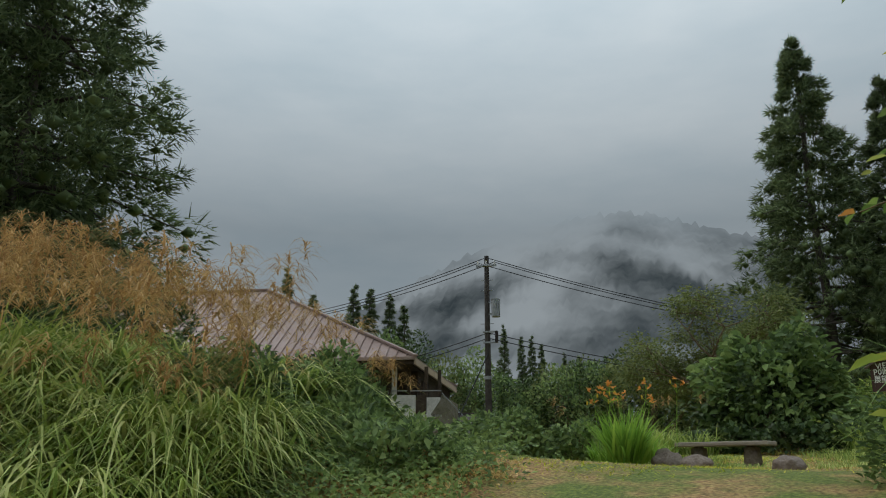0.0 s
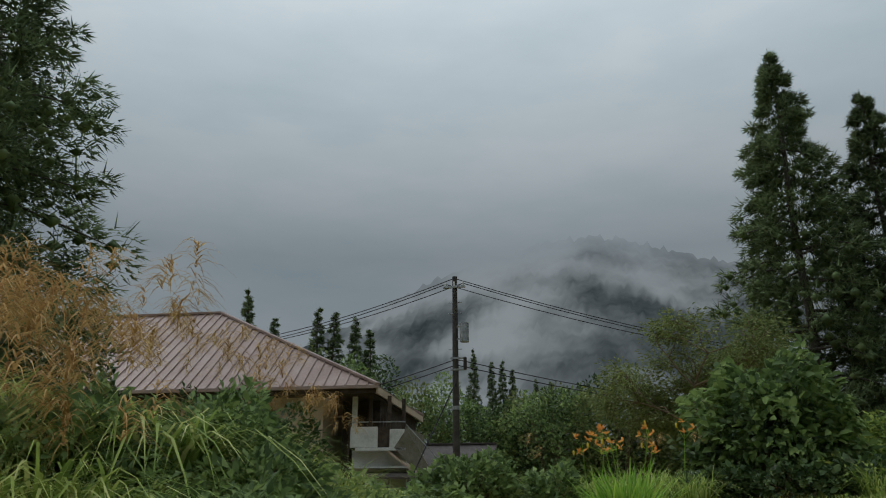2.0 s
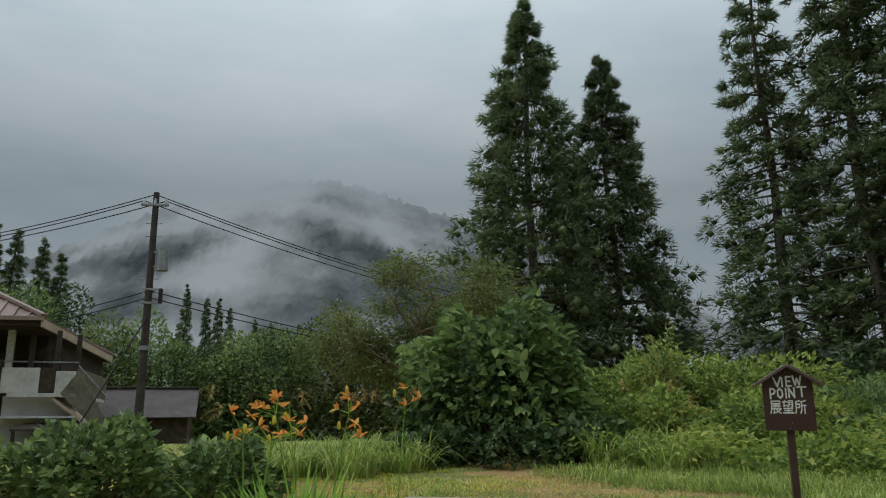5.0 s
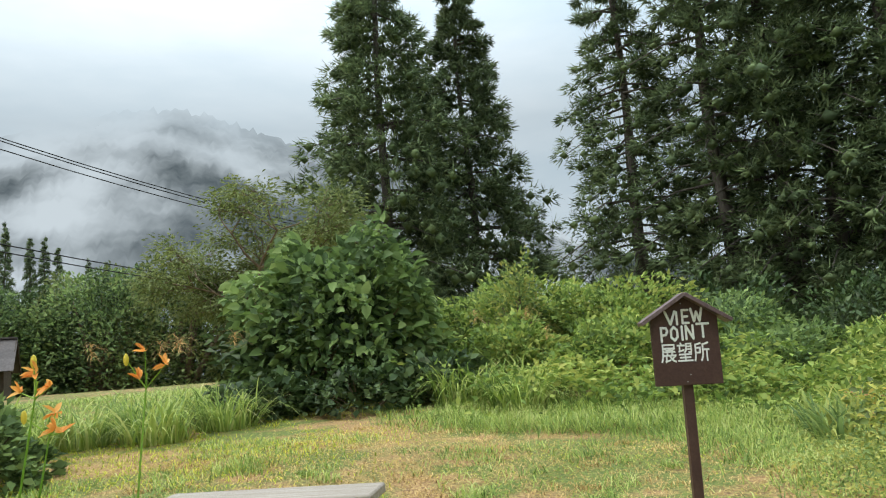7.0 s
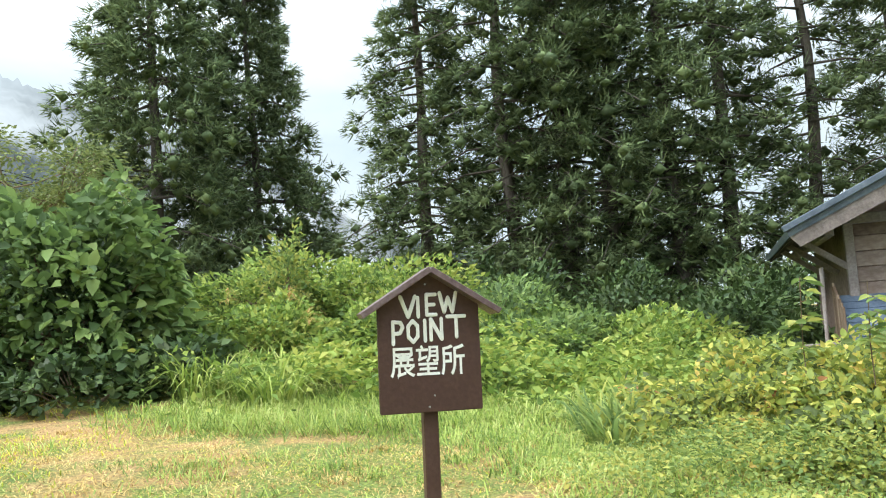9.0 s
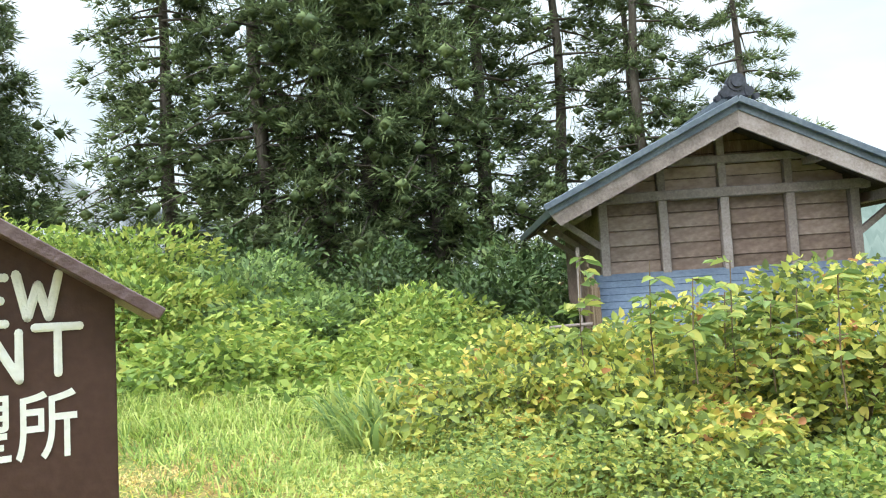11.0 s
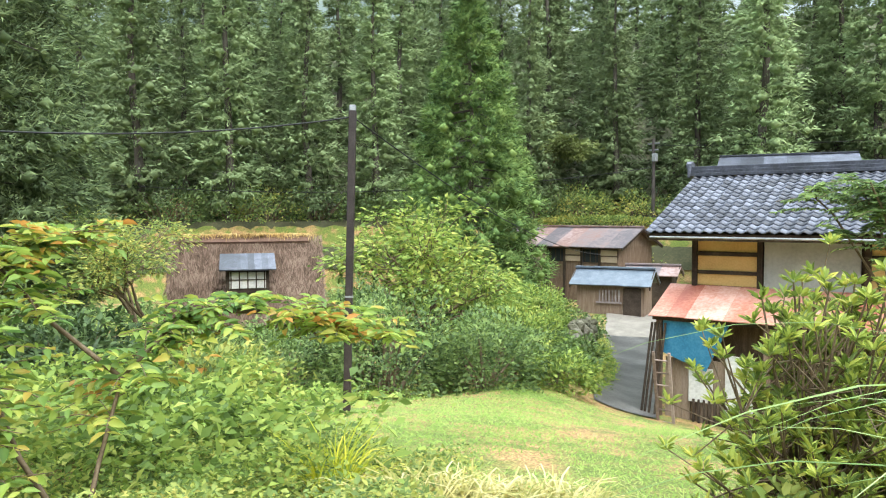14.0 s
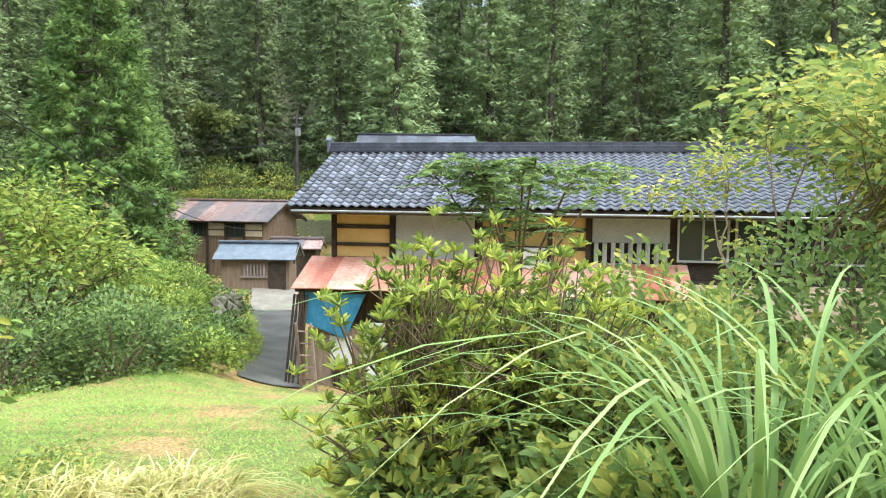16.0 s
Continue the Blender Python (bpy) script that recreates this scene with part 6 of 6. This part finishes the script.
# lawn on the look-out
turf("lawn_grass", 2.2, 14.6, 5.2, 5.2, 0.1, 100000, GRASS, "short mown yellow-green lawn", 500, 0, 0.016, 0.9, 0.05)
turf("lawn_straw", 3.2, 14.6, 4.6, 4.6, 0.22, 56000, STRAW, "mown straw lying on the lawn", 501, 0, 0.009, 1.95, 0.0)
def tufts(name, cx, cy, rx, ry, clumps, per, h, material, label, seed):
    """Uncut grass in small separate clumps."""
    global rng
    keep, rng = rng, np.random.default_rng(seed)
    x, y = spread(cx, cy, rx, ry, clumps, rng)
    wide = rng.uniform(0.06, 0.2, clumps)
    x = np.repeat(x, per) + rng.normal(0, 1, clumps * per) * np.repeat(wide, per)
    y = np.repeat(y, per) + rng.normal(0, 1, clumps * per) * np.repeat(wide, per)
    d = np.stack([rng.normal(0, 0.35, len(x)), rng.normal(0, 0.35, len(x)), np.ones(len(x))], 1)
    tall = np.repeat(rng.uniform(0.6, 1.3, clumps), per) * h * rng.uniform(0.5, 1.2, len(x))
    tagged(link_mesh(name, blades(name, on_land(x, y, -0.01), d, tall, 0.011, 0.7, 2), material), label, "grass", kind="stuff")
    rng = keep


tufts("grass_clumps", 2.6, 14.6, 4.6, 4.4, 110, 70, 0.24, PAMPAS, "bright green uncut clumps on the mown lawn", 505)
tufts("soil_stubble", 3.0, 15.4, 4.2, 3.8, 60, 90, 0.1, STRAW, "dry brown stubble clumps on the mown lawn", 506)
turf("lawn_tufts", 2.0, 14.8, 4.8, 4.6, 0.2, 11000, PAMPAS, "brighter uncut grass tufts on the lawn", 502, 0, 0.014, 0.7, 1.3)
turf("path_grass", -1.6, 10.0, 3.0, 3.6, 0.09, 22000, GRASS, "short grass beside the gravel path", 503, 0, 0.016, 0.8, -0.5)
turf("valley_grass", -4.0, 27.0, 9.0, 5.0, 0.35, 16000, PAMPAS, "rough grass below the derelict house", 507, 0.2, 0.02, 0.8)
turf("far_lawn", -2.0, 20.0, 5.0, 5.0, 0.14, 22000, GRASS, "rough grass toward the house", 504, 0, 0.012, 0.8, -1.0)

# vine-covered thicket in front of the storehouse
for i, (x, y, rx, ry, h, n, lf, mt) in enumerate(((9.0, 11.5, 0.95, 1.0, 1.5, 8500, 0.085, VINE), (8.3, 12.7, 1.2, 1.2, 0.95, 8000, 0.08, VINE), (7.6, 13.6, 1.0, 1.0, 0.7, 5600, 0.075, VINE), (7.3, 12.4, 1.0, 1.0, 0.5, 5600, 0.07, VINE), (7.3, 11.1, 1.1, 1.0, 0.42, 6500, 0.05, LIME), (8.2, 10.7, 1.1, 0.9, 0.5, 5000, 0.085, VINE), (9.9, 13.6, 1.2, 1.2, 0.8, 4600, 0.11, BROAD))):
    dome("vine_thicket", x, y, rx, ry, h, lf, n, mt, "yellow-green vine-covered thicket with autumn tints", "bush", "vine thicket", seed=520 + i, aspect=0.62, rough=0.34, up=-0.1, near=True)
silver_grass(6.9, 14.2, 0.8, 200, 0, 530, 0.04, LIME, "bright bamboo-grass at the thicket's edge", 0.5, (0.4, 0.9), group="bamboo grass")
silver_grass(7.3, 14.8, 0.85, 200, 0, 531, 0.04, LIME, "bright bamboo-grass at the thicket's edge", 0.5, (0.4, 0.9), group="bamboo grass")
cover("thicket_weeds", 6.6, 11.4, 1.9, 2.2, 0.4, 0.042, 24000, LIME, "low weeds in front of the thicket", 532)
turf("thicket_grass", 5.9, 12.6, 0.9, 2.0, 0.26, 3000, PAMPAS, "pale long grass before the thicket", 533, 0, 0.012)
for i in range(12):
    x, y = spread(8.3, 12.0, 1.4, 1.4, 1, pr)
    z = float(land(float(x[0]), float(y[0])))
    feather_bush("vine_shoot", Matrix.Translation((float(x[0]), float(y[0]), z + 0.6)), [[(0, 0, 0), (0.03, 0.02, 0.3), (0.05, 0.0, 0.55 + 0.03 * i)]], 9, 0.1, 2, 0.13, 0.5, LIME, "upright leafy shoot rising from the thicket", 540 + i, "shoot", 0.003)

# tall shrub at the start of the path
feather_bush("path_shrub", Matrix.Translation((1.1, 2.7, float(land(1.1, 2.7)) - 0.03)), [
    [(0, 0, 0), (-0.06, 0.05, 0.9), (-0.14, 0.1, 1.5), (-0.22, 0.12, 1.95)],
    [(0, 0, 0), (-0.1, -0.05, 0.5), (-0.2, 0.0, 0.95), (-0.3, 0.1, 1.15)],
    [(0.05, 0, 0), (0.0, 0.1, 0.4), (-0.12, 0.2, 0.7)],
], 9, 0.2, 3, 0.1, 0.42, SUMAC, "slender yellow-green shrub beside the path", 559, "shrub", 0.008)

# sumac
feather_bush("sumac", Matrix.Translation((7.0, 9.35, float(land(7.0, 9.35)))), [
    [(0, 0, 0), (0.25, -0.15, 0.35), (0.55, -0.35, 0.75), (0.75, -0.75, 1.05), (0.7, -1.25, 1.15)],
    [(0, 0, 0), (0.1, 0.25, 0.5), (0.35, 0.4, 1.0), (0.7, 0.45, 1.45), (0.95, 0.2, 1.6)],
    [(-0.1, 0.3, 0), (-0.05, 0.45, 0.4), (0.0, 0.6, 0.75), (0.05, 0.75, 1.0)],
    [(0.55, -0.35, 0.75), (0.6, 0.0, 1.1), (0.75, 0.3, 1.5), (0.9, -0.2, 1.6)],
    [(0.7, -0.9, 1.1), (0.55, -1.5, 1.05), (0.3, -2.0, 0.85)],
], 58, 0.36, 6, 0.1, 0.42, SUMAC, "arching sumac with feathered leaves turning yellow and orange", 560, "shrub", 0.013)
cover("hollow_weeds", 9.4, 9.2, 3.0, 2.2, 0.4, 0.062, 26000, FRESH, "lush green weeds in the hollow", 561, -0.5)
cover("hollow_ferns", 11.8, 9.0, 3.4, 3.0, 0.7, 0.13, 14000, FRESH, "ferny green weeds below the storehouse", 562)
cover("near_weeds", 7.6, 7.9, 1.5, 1.3, 0.35, 0.045, 13000, LIME, "low weeds at the look-out's edge", 563)
silver_grass(7.6, 7.6, 0.85, 170, 0, 564, 0.014, GRASS, "thin green grass tuft above dead leaves", 0.2, (0.4, 0.9), group="grass tufts")
silver_grass(7.45, 7.55, 0.5, 420, 0, 565, 0.014, STRAW, "dead brown grass tuft", 0.28, (1.2, 1.9), group="dead tufts")
for i, (x, y, rx, h, mt) in enumerate(((20.6, 10.2, 2.2, 1.1, BROAD), (18.6, 8.6, 2.0, 1.6, BROAD), (23.4, 3.6, 2.4, 1.8, BROAD), (21.0, 5.6, 2.2, 1.4, LIME), (17.0, 5.6, 1.8, 1.0, LIME), (15.4, 8.0, 1.2, 1.3, BROAD_DK), (25.6, 0.6, 2.0, 1.3, BROAD), (27.4, 6.4, 2.2, 2.4, BROAD_DK), (21.6, 11.0, 1.7, 2.6, BROAD), (19.6, 10.4, 1.2, 1.7, BROAD))):
    dome("hollow_bush", x, y, rx, rx, h, 0.14, 3800, mt, "green shrub in the hollow before the hamlet", "bush", "shrubs in the hollow", seed=570 + i)
tree("young_tree", limb_tree(6.0, 1.0, 4, 0.16, 8000, 580, 0.2, (0, 0), 2, 0.7), (TWIG, LIME), stand(28.2, 2.4), "light yellow-green young tree by the thatched house", "tree")
cover("terrace_grass", 21.0, 1.6, 6.0, 2.6, 0.3, 0.1, 10000, LAWN, "bright grass bank before the thatched house", 581, -0.3)

# lawn below, golden grass, thicket along the lane
turf("lower_lawn", 10.6, 3.4, 6.4, 4.4, 0.11, 90000, LAWN, "bright short lower lawn", 600, -0.8, 0.022, 0.8, -1.6)
turf("near_lawn", 6.6, 7.2, 2.6, 2.4, 0.14, 9000, LAWN, "bright grass at the foot of the look-out", 601, 0, 0.009, 0.8, -0.6)
for i, (x, y) in enumerate(((6.3, 7.2), (6.05, 6.85), (6.55, 7.5))):
    silver_grass(x, y, 0.9, 520, 0, 610 + i, 0.014, GOLD, "golden striped ornamental grass in a cascading mound", 0.3, (1.0, 1.7), group="golden grass")
for i, (x, y, rx, ry, h, mt) in enumerate(((17.0, 1.3, 1.9, 1.7, 2.3, BROAD), (15.6, -0.4, 1.3, 1.2, 1.5, BROAD), (16.6, -1.9, 1.5, 1.3, 1.3, BROAD), (18.2, -3.6, 1.4, 1.2, 1.1, LIME), (19.8, -5.2, 1.4, 1.2, 0.9, LIME), (15.0, -2.0, 0.9, 0.8, 0.8, LIME), (17.0, -4.6, 0.7, 0.7, 0.7, BROAD), (16.0, -3.3, 0.7, 0.7, 0.6, BROAD), (18.8, 0.6, 2.0, 2.0, 2.4, BROAD_DK), (20.8, -2.6, 2.2, 2.0, 1.9, LIME), (19.4, 2.6, 1.8, 1.8, 1.6, BROAD), (21.8, -7.2, 1.5, 1.3, 1.7, LIME), (23.2, -8.8, 1.3, 1.2, 1.5, BROAD), (24.8, -10.6, 1.3, 1.2, 1.5, LIME), (26.6, -12.2, 1.0, 1.0, 1.2, BROAD), (21.9, -10.0, 0.9, 0.8, 0.9, BROAD), (24.0, -5.6, 2.2, 2.0, 1.6, BROAD), (26.5, -9.5, 2.0, 2.0, 1.6, LIME))):
    dome("lane_bush", x, y, rx, ry, h, 0.115, int(1500 * (rx + h)), FRESH if mt is LIME else mt, "dense green shrub above the lane", "bush", "shrubs above the lane", seed=620 + i, rough=0.36)
tree("broad_tree", limb_tree(5.2, 1.0, 4, 0.2, 6500, 640, 0.1, (0, 0), 3, 0.75), (TWIG, FRESH), stand(20.9, -1.6), "bright broad-leaved tree before the cone-shaped cedar", "tree")
wl_ = thing("retaining_wall", pose(0, 0, 0), "mossy dry-stone retaining wall beside the lane", "wall")
wr = np.random.default_rng(9)
rock = None
for i in range(200):
    f = wr.random()
    x, y = 18.7 + 3.6 * f, -6.4 - 4.4 * f
    if rock is None or i % 12 == 0:
        bm = bmesh.new()
        bmesh.ops.create_icosphere(bm, subdivisions=1, radius=0.22)
        for v in bm.verts:
            v.co *= wr.uniform(0.7, 1.2)
            v.co.z *= 0.7
        rock = part("stone", bm, MOSSY, wl_)
        o = rock
    else:
        o = new("stone", rock.data)
        o.parent = wl_
    o.location = (x + wr.normal(0, 0.12), y + wr.normal(0, 0.12), float(land(x, y)) + wr.uniform(0.0, 0.75))
    o.rotation_euler = wr.uniform(0, 6, 3)

cover("lane_weeds", 18.0, -6.7, 3.4, 0.45, 0.6, 0.08, 7000, FRESH, "weeds spilling over the edge of the lane", 641, -0.88)

# terrace behind the old house
hedge = dome("hedge", 35.6, -26.4, 5.6, 0.7, 0.75, 0.16, 6500, LIME, "clipped tea hedge along the terrace", "hedge", seed=650, rough=0.06)
hedge.rotation_euler = (0, 0, radians(42))
for i, (x, y, rx, h, mt) in enumerate(((34.8, -23.6, 2.0, 2.0, LIME), (32.6, -26.4, 2.0, 1.6, LIME), (37.4, -22.0, 2.0, 2.2, BROAD), (30.0, -29.4, 2.4, 2.0, LIME), (38.4, -18.0, 2.4, 2.6, BROAD_DK), (46.0, -2.0, 2.8, 3.0, BROAD_DK), (46.5, -6.5, 2.8, 2.6, BROAD), (44.6, -11.0, 2.6, 3.0, BROAD_DK), (42.0, -15.4, 2.6, 2.6, BROAD), (43.0, -20.4, 2.4, 2.4, BROAD_DK), (39.6, -27.0, 2.4, 2.4, BROAD), (35.6, -31.4, 2.6, 2.4, BROAD_DK), (26.4, -34.0, 2.6, 2.6, BROAD), (20.0, -37.0, 2.6, 2.6, BROAD_DK), (36.6, -4.4, 2.6, 2.2, LIME), (35.4, -9.0, 2.4, 2.0, BROAD), (40.0, -1.0, 2.6, 2.2, BROAD))):
    away = max(1.0, 51.0 / math.hypot(x - 3, y - 10))
    x, y = 3 + (x - 3) * away, 10 + (y - 10) * away
    dome("terrace_bush", x, y, rx * 1.1, rx * 1.1, h, 0.2, 2200, mt, "yellow-green shrub on the terrace", "bush", "shrubs on the terrace", seed=660 + i)
tree("layered_tree", limb_tree(8.0, 1.1, 4, 0.32, 5000, 670, 0.5, (0, 0), 1, 0.9), (TWIG, OLIVE), stand(42.0, -28.0), "dull green layered tree before the plantation", "tree")

cover("terrace_weeds", 38.6, -6.0, 4.0, 12.0, 0.7, 0.26, 9000, BROAD, "green weeds on the slope behind the thatched house", 680, -0.1)
cover("yard_weeds", 33.0, -24.6, 4.0, 2.4, 0.6, 0.22, 5000, LIME, "weeds on the slope behind the old house", 681)

# thicket at the look-out's edge
def azalea(x, y, seed):
    global rng
    keep, rng = rng, np.random.default_rng(seed)
    ob = thing("azalea_bush", Matrix.Translation((x, y, float(land(x, y)) - 0.05)), "leggy azalea bush with yellow-green leaf whorls", "bush")
    lines, P, D = [], [], []
    for i in range(76):
        a = rng.uniform(0, 6.28)
        out = rng.uniform(0.1, 0.72)
        top = np.array([math.cos(a) * out, math.sin(a) * out, rng.uniform(0.5, 1.62) * (1.1 - 0.35 * out)])
        mid = top * np.array([0.45, 0.45, 0.55]) + rng.normal(0, 0.05, 3)
        lines.append([(np.array([math.cos(a) * 0.08, math.sin(a) * 0.08, 0]), 0.013), (mid, 0.009), (top, 0.005)])
        for k in range(7):
            e = mid + (top - mid) * rng.uniform(0.1, 1.0) + rng.normal(0, 0.13, 3)
            if k == 0:
                e = top
            lines.append([(mid + (top - mid) * 0.5, 0.005), (e, 0.003)])
            n = 17
            b = ball(n)
            P.append(np.repeat(e[None], n, 0) + b * 0.012)
            D.append(b * np.array([0.9, 0.9, 0.5]) + np.array([0, 0, 0.75]))
    P, D = np.concatenate(P), np.concatenate(D)
    L = 0.07 * rng.uniform(0.6, 1.2, len(P))
    link_mesh("foliage", full_leaves("foliage", P, D, L, L * 0.31, 0.4), AZALEA, ob)
    tagged(link_mesh("branching", tubes("branching", lines, 5), TWIG, ob, "bare brown stems"), kind="stuff")
    rng = keep


azalea(4.75, 6.25, 700)
azalea(4.3, 5.75, 701)
dome("edge_bush", 3.75, 6.05, 0.65, 0.6, 0.85, 0.06, 5200, LIME, "leafy green shrub at the look-out's edge", "bush", "thicket at the edge", near=True, seed=702)
dome("edge_bush", 3.0, 6.3, 0.7, 0.6, 0.85, 0.06, 5200, LIME, "leafy green shrub at the look-out's edge", "bush", "thicket at the edge", near=True, seed=703)
dome("edge_bush", 2.2, 6.1, 0.8, 0.7, 1.0, 0.06, 5200, BROAD, "leafy green shrub at the look-out's edge", "bush", "thicket at the edge", near=True, seed=704)
dome("edge_bush", 4.6, 6.75, 0.5, 0.4, 0.45, 0.085, 2200, LIME, "low leafy weeds under the azalea", "bush", "thicket at the edge", near=True, seed=705)
dome("edge_bush", 3.4, 7.05, 0.5, 0.35, 0.4, 0.09, 2200, LIME, "low leafy weeds under the azalea", "bush", "thicket at the edge", near=True, seed=706)
silver_grass(2.95, 7.15, 2.6, 60, 0, 710, 0.026, EDGE_BLADE, "tall arching broad-bladed grass at the edge", 0.12, (0.65, 1.1), group="tall edge grass")
silver_grass(2.5, 6.9, 2.4, 58, 0, 711, 0.025, EDGE_BLADE, "tall arching broad-bladed grass at the edge", 0.12, (0.65, 1.1), group="tall edge grass")
silver_grass(3.95, 6.6, 0.95, 26, 0, 712, 0.02, PAMPAS, "thin blue-green grass under the azalea", 0.1, (0.3, 0.8), group="tall edge grass")
silver_grass(4.4, 6.85, 0.4, 240, 0, 713, 0.012, STRAW, "dead straw under the azalea", 0.4, (1.3, 1.9), group="dead tufts")
tree("persimmon_tree", limb_tree(4.2, 0.72, 5, 0.11, 9000, 720, 0.05, (0.0, 0.0), 2, 0.48, True, 0.0095), (TWIG, LIME), stand(3.75, 3.0, 0, 0.9), "young yellow-green leafy tree beside the look-out", "tree")
for i, (x, y, rx, h, mt) in enumerate(((4.7, 3.0, 1.0, 1.5, BROAD), (3.6, 4.4, 0.9, 1.25, LIME), (2.6, 4.2, 0.9, 1.5, BROAD), (5.6, 2.6, 0.9, 1.2, LIME))):
    dome("side_bush", x, y, rx, rx, h, 0.075, 4200, mt, "leafy shrub on the slope below the look-out", "bush", "shrubs below the look-out", seed=725 + i, near=True, rough=0.34)
silk = []
sr = np.random.default_rng(8)
for i in range(11):
    a = sr.uniform(0, 6.28)
    o = sr.uniform(0.6, 1.9)
    silk.append([(0, 0, 0.3), (math.cos(a) * o * 0.35, math.sin(a) * o * 0.35, 2.1), (math.cos(a) * o * 0.75, math.sin(a) * o * 0.75, 2.9), (math.cos(a) * o, math.sin(a) * o, 3.2)])
feather_bush("silk_tree", Matrix.Translation((6.4, 0.9, float(land(6.4, 0.9)))), silk, 16, 0.5, 16, 0.1, 0.3, BROAD, "blue-green silk tree with feathered leaves before the farmhouse", 730, "tree")

# far trees to the north
VALLEY_CEDARS = [cedar_mesh(21, 3.8, 0.02, 420, 0.7, 24, 3, 81 + i, 1.0, 0.25, 0.2, 0.34, 1.5, 0.4, False) for i in range(2)]
for i, (x, y, zt) in enumerate(((-33.6, 63.7, 20.0), (-31.3, 64.8, 17.6), (-27.7, 66.4, 18.6), (-26.3, 67.0, 18.4), (-24.5, 67.7, 17.8), (-23.2, 68.1, 16.8), (-14.6, 73.7, 15.4), (-12.9, 74.0, 14.3), (-11.9, 74.3, 14.3), (-11.0, 74.6, 13.6), (-8.8, 75.0, 12.6), (-7.4, 75.3, 12.4), (-4.0, 75.6, 11.6))):
    g0 = float(land(x, y))
    tree("far_cedar", VALLEY_CEDARS[i % 2], (BARK, CEDAR), stand(x, y, i, (zt - g0) / 20.4, 1.0 if i < 6 else 0.8), "small dark pointed cedar in the valley woods", "tree", "valley cedars")
fw = np.random.default_rng(12)
for i in range(20):
    x = -40 + 2.8 * i + fw.normal(0, 0.8)
    y = 60 + fw.normal(0, 3.0) + 0.12 * i
    tall = fw.uniform(6.6, 8.6) + 2.6 * float(smooth(-12, -26, x))
    dome("valley_tree", x, y, fw.uniform(4.2, 5.6), fw.uniform(3.6, 4.8), tall, 0.33, 7000, (BROAD, BROAD_DK, OLIVE)[i % 3], "rounded dark broad-leaved tree in the valley woods", "tree", "valley woods", seed=740 + i, rough=0.15)
barn("valley_hut", pose(-14.6, 47.2, 0, 0, 0, 8), 6.0, 4.0, 3.4, 5.0, 1.8, TIN_DARK, WOOD_DARK, "low hut with dark tin roof in the valley", 0, 0.4)

# end of the look-out's handrail
hr = thing("handrail", pose(2.62, 8.2, 0), "brown wooden handrail end at the look-out's edge", "handrail")
part("rail", bar(bmesh.new(), (0.04, 0.55, 2.1), (-0.35, -0.6, 2.12), 0.07, 0.09), SIGN_ROOF, hr)
part("post", bar(bmesh.new(), (-0.3, -0.5, float(land(2.3, 7.7)) - 0.1), (-0.3, -0.5, 2.07), 0.08, 0.08), SIGN_BROWN, hr)
